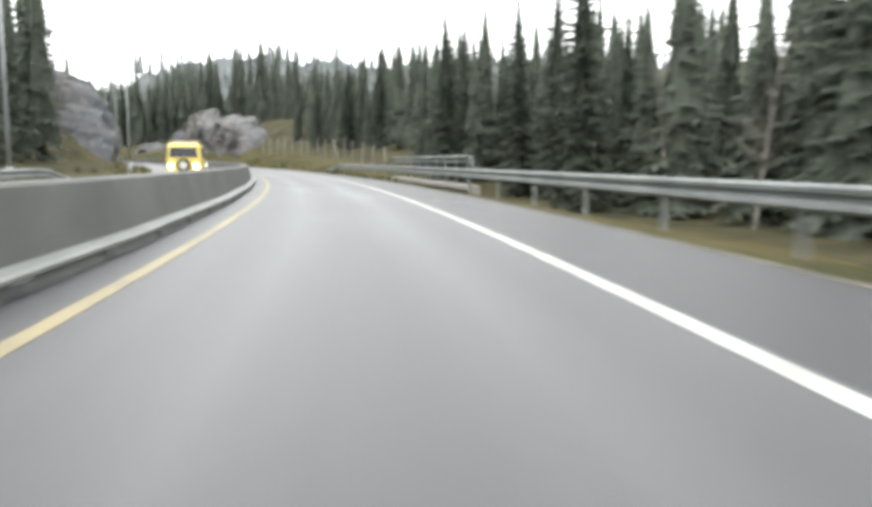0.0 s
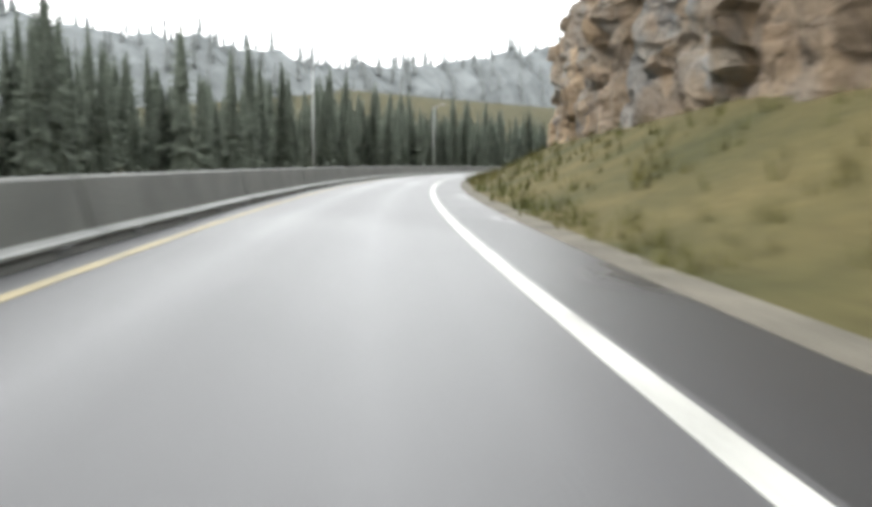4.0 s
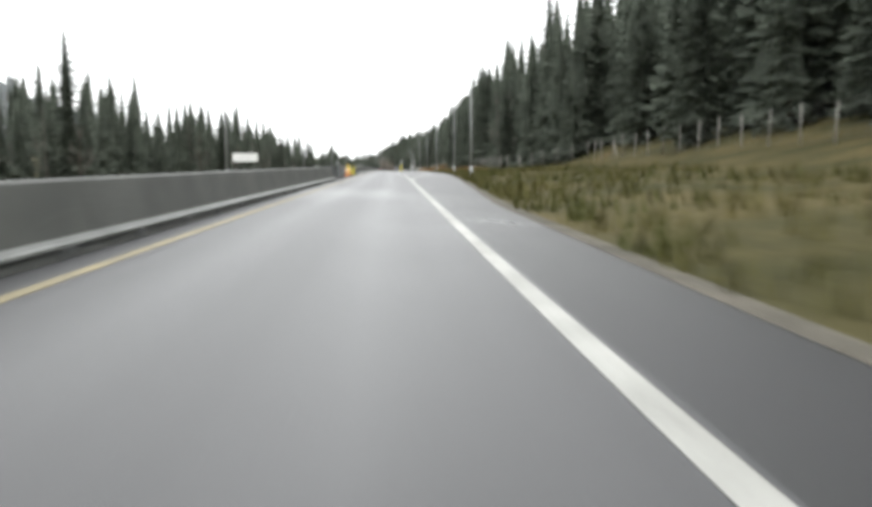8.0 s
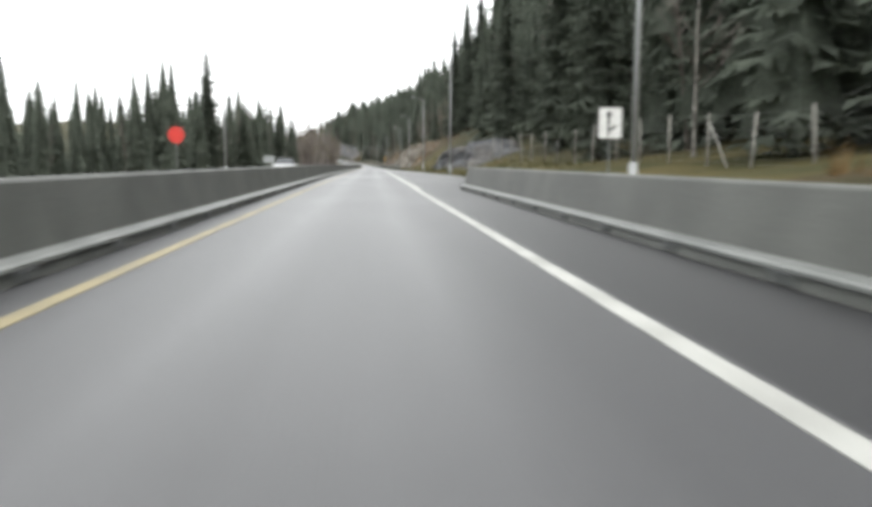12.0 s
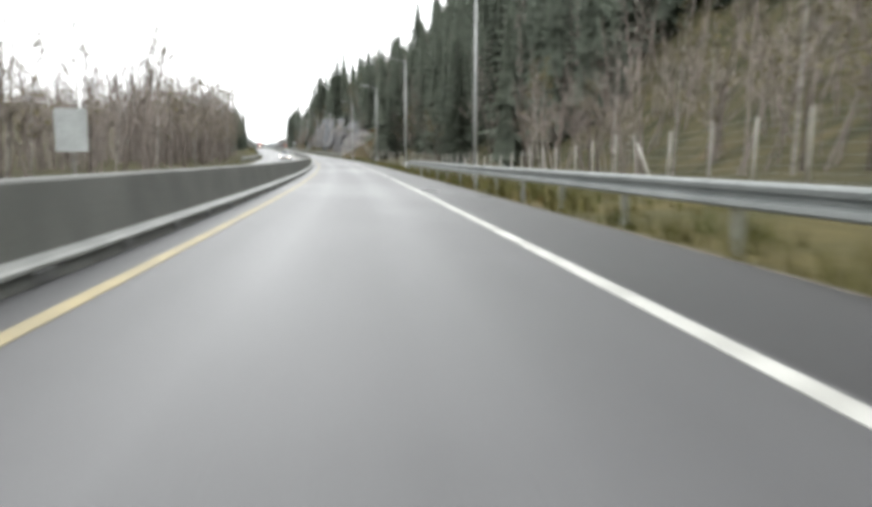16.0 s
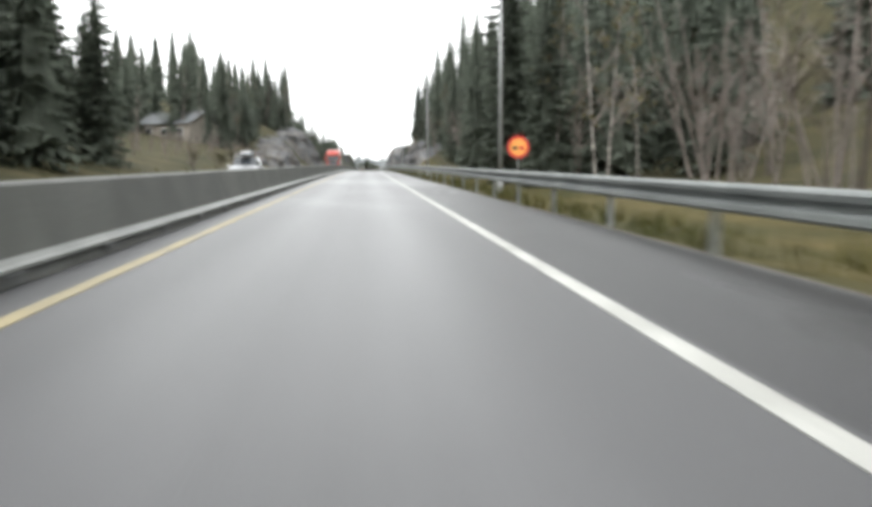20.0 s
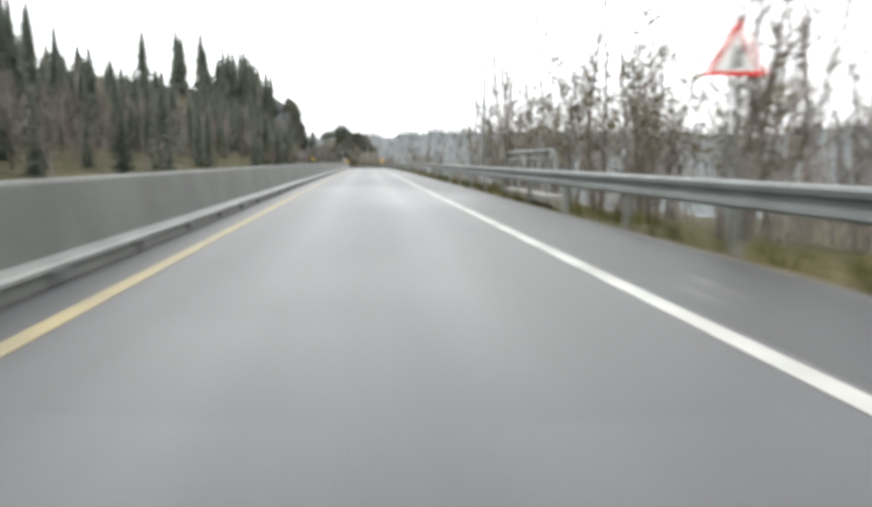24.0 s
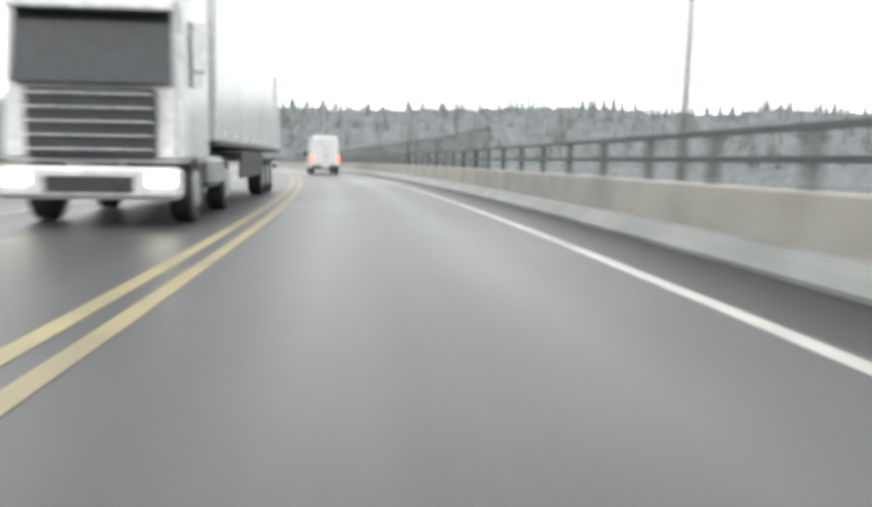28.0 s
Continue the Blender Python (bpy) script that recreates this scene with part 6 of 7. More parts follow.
def delivery_van(s, d, oncoming=False, lit=True, paint=None, label="white high-roofed delivery van with lit tail lights on the asphalt"):
    paint = paint or WHITE_LACQUER
    ob = vehicle("delivery_van", s, d, label, "van", oncoming)
    part("body", rings_mesh("body", [section(0, .42, 1.25, 2.55, .95, .82), section(.1, .38, 1.25, 2.68, .99, .86), section(4.2, .35, 1.25, 2.68, .99, .86), section(4.9, .35, 1.15, 1.62, .98, .82),
                                     section(5.6, .35, .95, 1.2, .95, .75), section(5.85, .4, .75, .95, .85, .7)], paint, bevel=.05), paint, ob)
    for sgn in (1, -1):
        panel("rear_door", [(sgn * .03, -.012, .62), (sgn * .86, -.012, .62), (sgn * .79, -.012, 2.42), (sgn * .03, -.012, 2.42)], paint, ob)
        part("door_mirror", rings_mesh("door_mirror", [[(sgn * x, y, z) for x, y, z in ((1.02, 4.3, 1.3), (1.22, 4.3, 1.3), (1.22, 4.3, 1.6), (1.02, 4.3, 1.6))],
                                                       [(sgn * x, y, z) for x, y, z in ((1.0, 4.45, 1.35), (1.15, 4.45, 1.35), (1.15, 4.45, 1.55), (1.0, 4.45, 1.55))]], PLASTIC, bevel=0), PLASTIC, ob)
        panel("side_window", [(sgn * 1.0, 3.6, 1.3), (sgn * 1.0, 4.75, 1.3), (sgn * .9, 4.5, 1.9), (sgn * .9, 3.6, 1.98)], TINT_GLASS, ob)
    block("rear_bumper", (0, -.06, .5), (1.9, .16, .2), PLASTIC, ob, "", .04)
    block("number_plate", (0, -.15, .52), (.52, .012, .11), PLATE, ob, "", 0)
    block("door_handle", (.12, -.03, 1.25), (.16, .04, .05), PLASTIC, ob, "", .01)
    block("badge", (0, -.032, 1.42), (.16, .012, .16), SILVER_LACQUER, ob, "", .04)
    lamps(ob, -.02, .88, 1.05, (.14, .08, .42), TAIL_LIGHT if lit else RED_LENS, "tail_light")
    lamps(ob, 5.72, .72, .85, (.3, .2, .22), LENS, "head_light")
    panel("windscreen", [(-.8, 4.86, 1.68), (.8, 4.86, 1.68), (.76, 4.32, 2.42), (-.76, 4.32, 2.42)], TINT_GLASS, ob)
    for x in (.86, -.86):
        for y in (1.0, 4.75):
            wheel(ob, x, y, .35, .24)
    return ob


def car(name, s, d, paint, label, oncoming=True, shape="estate", headlights=False, rearlights=False, box_on_roof=False):
    ob = vehicle(name, s, d, label, "car", oncoming, "", 0.87)
    roof = 1.75 if shape == "suv" else 1.48
    part("body", rings_mesh("body", [section(0, .4, .85, .95, .8, .72), section(.12, .3, .92, 1.0, .87, .74), section(.9, .26, .93, 1.02, .89, .72), section(3.2, .26, .92, 1.0, .9, .74), section(4.2, .28, .78, .86, .86, .7), section(4.45, .35, .62, .72, .74, .6)],
                            paint, bevel=.05), paint, ob)
    y0, y1 = (.25, .55) if shape != "saloon" else (.75, 1.2)
    part("cabin", rings_mesh("cabin", [[(x * .78, y0, z) for x, z in ((1, .9), (-1, .9))] + [(-.72, y0 + .05, .98), (.72, y0 + .05, .98)],
                                       [(.8, y1, .9), (-.8, y1, .9), (-.6, y1, roof - .04), (.6, y1, roof - .04)],
                                       [(.8, 2.3, .9), (-.8, 2.3, .9), (-.62, 2.3, roof), (.62, 2.3, roof)],
                                       [(.8, 3.35, .9), (-.8, 3.35, .9), (-.72, 3.3, .96), (.72, 3.3, .96)]], TINT_GLASS, bevel=.03), TINT_GLASS, ob, "dark glass cabin")
    part("roof", rings_mesh("roof", [[(.58, y1 - .05, roof - .03), (-.58, y1 - .05, roof - .03), (-.55, y1 - .05, roof + .015), (.55, y1 - .05, roof + .015)],
                                     [(.63, 2.35, roof - .02), (-.63, 2.35, roof - .02), (-.58, 2.35, roof + .03), (.58, 2.35, roof + .03)]], paint, bevel=.02), paint, ob)
    lamps(ob, 4.33, .62, .66, (.32, .14, .15), HEAD_LIGHT if headlights else LENS, "head_light")
    lamps(ob, .02, .7, .78, (.2, .1, .2), TAIL_LIGHT if rearlights else RED_LENS, "tail_light")
    block("grille", (0, 4.44, .58), (.8, .05, .16), PLASTIC, ob, "", .01)
    block("front_bumper", (0, 4.42, .38), (1.5, .16, .16), PLASTIC, ob, "", .04)
    block("rear_bumper", (0, -.02, .45), (1.55, .14, .2), PLASTIC, ob, "", .04)
    block("number_plate", (0, -.1, .6), (.5, .012, .11), PLATE, ob, "", 0)
    for sgn in (1, -1):
        block("door_mirror", (sgn * .98, 2.95, 1.0), (.18, .1, .13), paint, ob, "", .03)
    if box_on_roof:
        part("roof_box", rings_mesh("roof_box", [[(.36, .7, 1.56), (-.36, .7, 1.56), (-.34, .7, 1.8), (.34, .7, 1.8)], [(.4, 1.6, 1.54), (-.4, 1.6, 1.54), (-.38, 1.6, 1.9), (.38, 1.6, 1.9)],
                                                 [(.3, 2.7, 1.56), (-.3, 2.7, 1.56), (-.25, 2.7, 1.66), (.25, 2.7, 1.66)]], DARK_LACQUER, bevel=.04), DARK_LACQUER, ob, "dark roof box")
    for x in (.78, -.78):
        for y in (.85, 3.55):
            wheel(ob, x, y, .32, .21)
    return ob


def lorry(s, d, paint, trailer, label, lit=True, long=13.0):
    """Tractor and box trailer; the front of the cab is at y = 0 and the trailer behind it."""
    ob = vehicle("lorry", s, d, label, "lorry", True)
    part("cab", rings_mesh("cab", [[(1.22, -2.3, .9), (-1.22, -2.3, .9), (-1.22, -2.3, 3.7), (1.22, -2.3, 3.7)], [(1.25, -.4, .9), (-1.25, -.4, .9), (-1.22, -.5, 3.6), (1.22, -.5, 3.6)],
                                   [(1.2, 0, .9), (-1.2, 0, .9), (-1.16, -.28, 3.3), (1.16, -.28, 3.3)]], paint, bevel=.08), paint, ob)
    part("wind_deflector", rings_mesh("wind_deflector", [[(1.2, -2.2, 3.68), (-1.2, -2.2, 3.68), (-1.1, -2.2, 4.0), (1.1, -2.2, 4.0)], [(1.15, -.6, 3.55), (-1.15, -.6, 3.55), (-1.0, -.9, 3.75), (1.0, -.9, 3.75)]], paint, bevel=.05), paint, ob)
    panel("windscreen", [(-1.08, -.035, 2.0), (1.08, -.035, 2.0), (1.05, -.22, 3.0), (-1.05, -.22, 3.0)], TINT_GLASS, ob, thick=.03)
    part("sun_visor", rings_mesh("sun_visor", [[(1.1, -.26, 3.02), (-1.1, -.26, 3.02), (-1.1, -.3, 3.22), (1.1, -.3, 3.22)], [(1.1, .1, 2.98), (-1.1, .1, 2.98), (-1.1, .08, 3.1), (1.1, .08, 3.1)]], paint, bevel=.02), paint, ob)
    block("grille", (0, .0, 1.45), (1.75, .12, .98), PLASTIC, ob, "dark ribbed grille", .04)
    for k in range(5):
        block("grille_bar", (0, .075, 1.08 + .19 * k), (1.7, .04, .035), SILVER_LACQUER, ob, "", .008)
    block("bumper", (0, .04, .62), (2.44, .34, .46), paint, ob, "", .07)
    block("lower_grille", (0, .2, .6), (1.2, .05, .24), PLASTIC, ob, "", .02)
    lamps(ob, .17, .98, .68, (.36, .16, .2), HEAD_LIGHT if lit else LENS, "head_light")
    for sgn in (1, -1):
        block("door_mirror", (sgn * 1.42, -.3, 2.55), (.2, .14, .75), paint, ob, "", .04)
        panel("side_window", [(sgn * 1.26, -1.5, 2.1), (sgn * 1.26, -.55, 2.0), (sgn * 1.24, -.62, 2.95), (sgn * 1.24, -1.5, 2.95)], TINT_GLASS, ob)
        block("roof_lamp", (sgn * .75, -.45, 3.52), (.26, .08, .08), LENS, ob, "", .02)
        block("fuel_tank", (sgn * .95, -3.3, .75), (.55, 1.3, .55), SILVER_LACQUER, ob, "", .1)
        block("side_skirt", (sgn * 1.2, -8.6, .85), (.05, 4.6, .6), PLASTIC, ob, "", .01)
    block("chassis", (0, -7.5, 1.02), (1.0, long + .5, .25), PLASTIC, ob, "", .02)
    block("trailer_box", (0, -2.9 - long / 2, 2.65), (2.5, long, 2.75), trailer, ob, "large plain trailer box", .03)
    block("lower_rail", (0, -2.9 - long / 2, 1.235), (2.52, long, .07), PLASTIC, ob, "", .01)
    for k in range(9):
        block("side_marker", (-1.262, -3.6 - k * (long - 1.2) / 8, 1.42), (.02, .3, .07), PLATE, ob, "", .005)
    block("sign_panel", (-1.262, -2.9 - long + 1.6, 3.1), (.012, .7, .9), PLATE, ob, "", 0)
    for y in (-1.2, -4.4):
        for x in (1.02, -1.02):
            wheel(ob, x, y, .5, .32)
    for y in (-long - .2, -long + 1.1, -long + 2.4):
        for x in (1.02, -1.02):
            wheel(ob, x, y, .5, .36)
    return ob


def bus_van(s, d):
    """An old rounded yellow van with a spare wheel on its nose."""
    ob = vehicle("yellow_van", s, d, "old yellow van with spare wheel on its nose", "van", True)
    part("body", rings_mesh("body", [section(0, .4, 1.1, 1.8, .82, .72), section(.2, .35, 1.1, 1.92, .86, .76), section(3.7, .35, 1.1, 1.92, .86, .76), section(4.1, .35, 1.1, 1.78, .84, .7), section(4.3, .45, 1.05, 1.2, .78, .66)], YELLOW_LACQUER, bevel=.08), YELLOW_LACQUER, ob)
    panel("windscreen", [(-.68, 4.29, 1.2), (.68, 4.29, 1.2), (.62, 4.12, 1.7), (-.62, 4.12, 1.7)], TINT_GLASS, ob)
    for sgn in (1, -1):
        panel("side_window", [(sgn * .865, .6, 1.2), (sgn * .865, 3.8, 1.2), (sgn * .8, 3.7, 1.7), (sgn * .8, .6, 1.7)], TINT_GLASS, ob)
    bm = bmesh.new()
    bmesh.ops.create_cone(bm, cap_ends=True, segments=20, radius1=.33, radius2=.33, depth=.18, matrix=Matrix.Translation((0, 4.4, .82)) @ Matrix.Rotation(math.pi / 2, 4, "X"))
    part("spare_wheel", bm, RUBBER, ob, "black spare wheel")
    bm = bmesh.new()
    bmesh.ops.create_cone(bm, cap_ends=True, segments=16, radius1=.19, radius2=.17, depth=.05, matrix=Matrix.Translation((0, 4.5, .82)) @ Matrix.Rotation(math.pi / 2, 4, "X"))
    part("wheel_cover", bm, CREAM, ob)
    block("roof_rack", (0, 2.2, 2.0), (1.2, 2.6, .08), SILVER_LACQUER, ob, "", .02)
    lamps(ob, 4.32, .6, .78, (.2, .1, .2), HEAD_LIGHT, "head_light")
    block("bumper", (0, 4.36, .45), (1.6, .1, .16), SILVER_LACQUER, ob, "", .04)
    for x in (.72, -.72):
        for y in (.9, 3.4):
            wheel(ob, x, y, .33, .2)


OPP = -6.0
bus_van(46, OPP)
car("car", 74, OPP, WHITE_LACQUER, "white car with lit headlights in the opposite lane", headlights=True)
lorry(609, OPP, WHITE_LACQUER, CREAM, "white lorry with a long cream trailer in the opposite lane", long=13.5)
car("car", 664, OPP, SILVER_LACQUER, "silver car in the opposite lane", shape="saloon")
car("car", 772, OPP, WHITE_LACQUER, "white car in the opposite lane", headlights=True)
lorry(790, OPP, BLUE_LACQUER, BLUE_LACQUER, "blue lorry in the opposite lane", long=8.0)
car("car", 1262, OPP, WHITE_LACQUER, "white car in the opposite lane", headlights=True)
car("car", 1722, OPP, WHITE_LACQUER, "white estate car in the opposite lane", headlights=True)
car("car", 2046, OPP, SILVER_LACQUER, "silver car with a dark roof box in the opposite lane", box_on_roof=True)
lorry(2157, OPP, RED_LACQUER, PLATE, "red lorry with a white body in the opposite lane", long=7.0)
car("car", 2716, -5.2, DARK_LACQUER, "dark car with glaring headlights in the opposite lane", headlights=True)
lorry(2811.7, -4.2, WHITE_LACQUER, WHITE_LACQUER, "white lorry with dark grille and lit headlights in the opposite lane", long=13.5)
delivery_van(2857, 0.3)
car("car", 2905, 0, SILVER_LACQUER, "silver car ahead on the bridge", False, rearlights=True)


# ---- signs ----
SIGN_WHITE = mat("sign_white", (0.72, 0.73, 0.71), 0.45, (0.64, 0.65, 0.63), 1.5, 12, 0.0)
SIGN_BACK = mat("sign_back_grey", (0.34, 0.36, 0.36), 0.5, (0.27, 0.29, 0.29), 1.5, 12, 0.0, metal=0.3)
SIGN_YELLOW = mat("sign_yellow", (0.85, 0.74, 0.05), 0.4, (0.76, 0.66, 0.05), 1.5, 12, 0.0)
SIGN_RED = mat("sign_red", (0.62, 0.05, 0.04), 0.4, (0.52, 0.045, 0.035), 1.5, 12, 0.0)
SIGN_BLACK = mat("sign_black", (0.03, 0.03, 0.03), 0.5, (0.025, 0.025, 0.025), 1.5, 12, 0.0)
SIGN_ORANGE = mat("sign_orange", (0.85, 0.38, 0.10), 0.4, (0.78, 0.33, 0.08), 1.5, 12, 0.0)
SIGN_BLUE = mat("sign_blue", (0.05, 0.16, 0.40), 0.4, (0.045, 0.14, 0.36), 1.5, 12, 0.0)


def flat(name, points, y, thick, material, parent, label=""):
    """A flat plate of the outline (x, z) at depth y."""
    bm = bmesh.new()
    a = [bm.verts.new((x, y, z)) for x, z in points]
    b = [bm.verts.new((x, y + thick, z)) for x, z in points]
    bm.faces.new(a)
    bm.faces.new(b[::-1])
    n = len(points)
    for i in range(n):
        bm.faces.new((a[i], a[(i + 1) % n], b[(i + 1) % n], b[i]))
    return part(name, bm, material, parent, label)


def oblong(w, h, z, x=0.0):
    return [(x - w / 2, z - h / 2), (x + w / 2, z - h / 2), (x + w / 2, z + h / 2), (x - w / 2, z + h / 2)]


def disc(r, z, n=24):
    return [(r * math.cos(math.tau * k / n), z + r * math.sin(math.tau * k / n)) for k in range(n)]


def tri(r, z):
    return [(-0.87 * r, z - 0.5 * r), (0.87 * r, z - 0.5 * r), (0, z + r)]


def sign(T, d, label, posts=((0, 0),), top=3.0, name="road_sign", turn=0.0):
    s = T * V
    p = on_ground(s, d) if d > edge(s) or d < LEFT_EDGE else road(s, d)
    ob = thing(name, p, heading(s) + turn, label, "road sign", "road signs")
    for x, _ in posts:
        bm = bmesh.new()
        tube(bm, (x, 0.06, -0.3), (x, 0.06, top), 0.035, 0.035, 8)
        part("post", bm, POST_STEEL, ob)
    return ob


def rise(T, d):
    """What the ground lies below the road at a sign, to hold signs at their true height."""
    s = T * V
    return -ground_at(s, d)


def board(T, d, w, h, z, label, two=False, marks=0, face=None, turn=0.0):
    z += rise(T, d)
    ob = sign(T, d, label, ((-w * .35, 0), (w * .35, 0)) if two else ((0, 0),), z + h / 2, turn=turn)
    flat("board", oblong(w, h, z), 0, .02, face or SIGN_WHITE, ob)
    for k in range(marks):
        flat("text_bar", oblong(w * (.7 - .12 * (k % 2)), h * .07, z + h * (.3 - .6 * k / max(1, marks - 1))), -.004, .004, SIGN_BLACK if face is not SIGN_BLACK else SIGN_WHITE, ob)
    return ob


board(7.1, -11.4, 1.1, 1.4, 2.6, "pale square board on a post beside the opposite lane", face=SIGN_BACK)
board(8.94, -15.8, 2.9, .95, 1.9, "wide pale board on two posts beyond the opposite lane", two=True, face=SIGN_WHITE)
board(9.95, -11.6, .6, .7, 1.9, "small grey back of a sign on a post", face=SIGN_BACK)
board(10.95, -11.4, .9, 1.4, 2.0, "tall pale back of a sign on a post", face=SIGN_BACK)
board(11.4, 10.9, 1.35, 1.0, 1.65, "white board on two short posts behind the concrete wall", two=True, marks=0)
board(15.59, -11.4, 1.0, 1.0, 1.7, "pale square back of a sign on a post", face=SIGN_BACK)
board(16.335, -11.0, 1.25, 1.7, 2.1, "large pale back of a sign in two panels", face=SIGN_BACK)
board(19.61, -11.2, .6, .7, 2.0, "small pale back of a sign on a post", face=SIGN_BACK)
board(12.95, -11.6, 1.3, .8, 1.4, "pale low back of a sign beyond the opposite lane", face=SIGN_BACK)
board(27.02, -10.6, .7, .7, 2.2, "square grey sign back on a post below the cliff", face=SIGN_BACK)


def lane_sign(T, d, w, h, z):
    z += rise(T, d)
    ob = sign(T, d, "white lane sign with a branching dark arrow on a post", top=z + h / 2)
    flat("border", oblong(w, h, z), 0, .02, SIGN_BLACK, ob)
    flat("board", oblong(w * .93, h * .96, z), -.006, .006, SIGN_WHITE, ob)
    flat("arrow_shaft", oblong(w * .1, h * .62, z - h * .06, -w * .05), -.01, .004, SIGN_BLACK, ob)
    flat("arrow_head", [(-w * .2, z + h * .22), (w * .1, z + h * .22), (-w * .05, z + h * .4)], -.01, .004, SIGN_BLACK, ob)
    flat("arrow_branch", [(0, z - h * .2), (w * .06, z - h * .25), (w * .28, z - h * .08), (w * .22, z - h * .03)], -.01, .004, SIGN_BLACK, ob)


lane_sign(11.94, 7.5, .95, 1.85, 2.9)
lane_sign(12.24, 7.5, .75, .95, 2.2)
board(11.9, 8.1, .5, .5, 1.6, "small white plate on a post behind the concrete wall")


def round_sign(T, d, r, z, label, ring, face, turn=0.0, bars=False):
    z += rise(T, d)
    ob = sign(T, d, label, top=z + r, turn=turn)
    flat("rim", disc(r, z), 0, .02, ring, ob)
    flat("face", disc(r * .76, z), -.006, .006, face, ob)
    if bars:
        flat("symbol", oblong(r * .42, r * .3, z - r * .08, -r * .3), -.011, .005, SIGN_BLACK, ob)
        flat("symbol", oblong(r * .42, r * .3, z - r * .08, r * .3), -.011, .005, SIGN_RED, ob)
    return ob


round_sign(8.12, -11.4, .45, 2.4, "round pale sign back beside the opposite lane", SIGN_BACK, SIGN_BACK)
round_sign(20.27, 5.5, .38, 1.5, "round orange sign with a red rim behind the guardrail", SIGN_RED, SIGN_ORANGE, bars=True)
round_sign(26.02, -3.0, .42, 2.1, "round grey back of a sign where the barrier ends", SIGN_BACK, SIGN_BACK)
round_sign(27.86, -10.2, .42, 2.2, "round grey back of a sign beside the opposite lane", SIGN_BACK, SIGN_BACK)
round_sign(27.95, 5.4, .42, 2.0, "round pale sign beside the end of the guardrail", SIGN_BACK, SIGN_WHITE)
round_sign(12.5, -11.4, .5, 2.6, "round red sign on a post beyond the opposite lane", SIGN_RED, SIGN_RED)


def layby_sign(T, d, z):
    z += rise(T, d)
    ob = sign(T, d, "square white and blue lay-by sign on a steel post", top=z + .4)
    flat("board", oblong(.8, .9, z), 0, .02, SIGN_WHITE, ob)
    flat("symbol", [(-.05, z - .35), (.2, z - .2), (.2, z + .25), (-.05, z + .35)], -.005, .005, SIGN_BLUE, ob)


layby_sign(19.36, 5.3, 2.6)


def warning(T, d, r, z, label, face, plate=None, rim=None):
    z += rise(T, d)
    ob = sign(T, d, label, top=z + r)
    flat("rim", tri(r, z), 0, .02, rim or SIGN_RED, ob)
    flat("face", tri(r * .74, z), -.006, .006, face, ob)
    flat("symbol", [(-.12 * r, z - .3 * r), (.16 * r, z - .3 * r), (.1 * r, z + .05 * r), (.22 * r, z + .15 * r), (0, z + .35 * r), (-.08 * r, z)], -.011, .005, SIGN_BLACK, ob)
    if plate:
        w, h = plate
        zz = z - .5 * r - h / 2 - .05
        flat("plate", oblong(w, h, zz), 0, .02, face, ob)
        for k in range(2 if h > .3 else 1):
            flat("text_bar", oblong(w * .8, h * .16, zz + (h * .2 - k * h * .4 if h > .3 else 0)), -.005, .005, SIGN_BLACK, ob)
    return ob


warning(24.105, 4.9, .5, 2.35, "red-rimmed white warning triangle on a post behind the guardrail", SIGN_WHITE)
warning(25.88, 5.2, .42, 1.75, "yellow roadworks warning triangle with a small plate", SIGN_YELLOW, (.6, .18))
warning(25.88, -10.6, .42, 2.1, "yellow roadworks warning triangle beside the opposite lane", SIGN_YELLOW, (.6, .18))
warning(27.79, 5.3, .5, 3.0, "yellow roadworks warning triangle above a wide yellow plate", SIGN_YELLOW, (1.65, .66))
warning(27.79, -10.0, .5, 3.0, "yellow roadworks triangle and wide plate beside the opposite lane", SIGN_YELLOW, (1.75, .66))


# ---- crash cushions, delineators and the chevron ----
def cushion(s, d, way, label):
    """A rail cushion before a barrier's end: ribbed steel sides and a striped nose. way 1: nose towards us."""
    ob = thing("crash_cushion", road(s, d), heading(s) + (0 if way > 0 else math.pi), label, "crash cushion", "crash cushions at barrier ends")
    for sgn in (1, -1):
        for k in range(3):
            block("rail", (sgn * .42, 2.6, .25 + .26 * k), (.08, 5.0, .17), STEEL, ob, "", .03)
        for y in (.4, 1.6, 2.8, 4.0, 5.0):
            block("diaphragm", (sgn * .3, y, .45), (.2, .08, .8), DARK_STEEL, ob, "", .01)
    block("nose", (0, .05, .45), (.95, .14, .8), SIGN_BLACK, ob, "", .05)
    for k in range(3):
        x = -.42 + .3 * k
        flat("stripe", [(x, .1), (x + .16, .1), (x + .34, .8), (x + .18, .8)] if k < 2 else [(x, .1), (x + .16, .1), (x + .24, .45), (x + .24, .8), (x + .18, .8)], -.03, .006, SIGN_YELLOW, ob)
    return ob


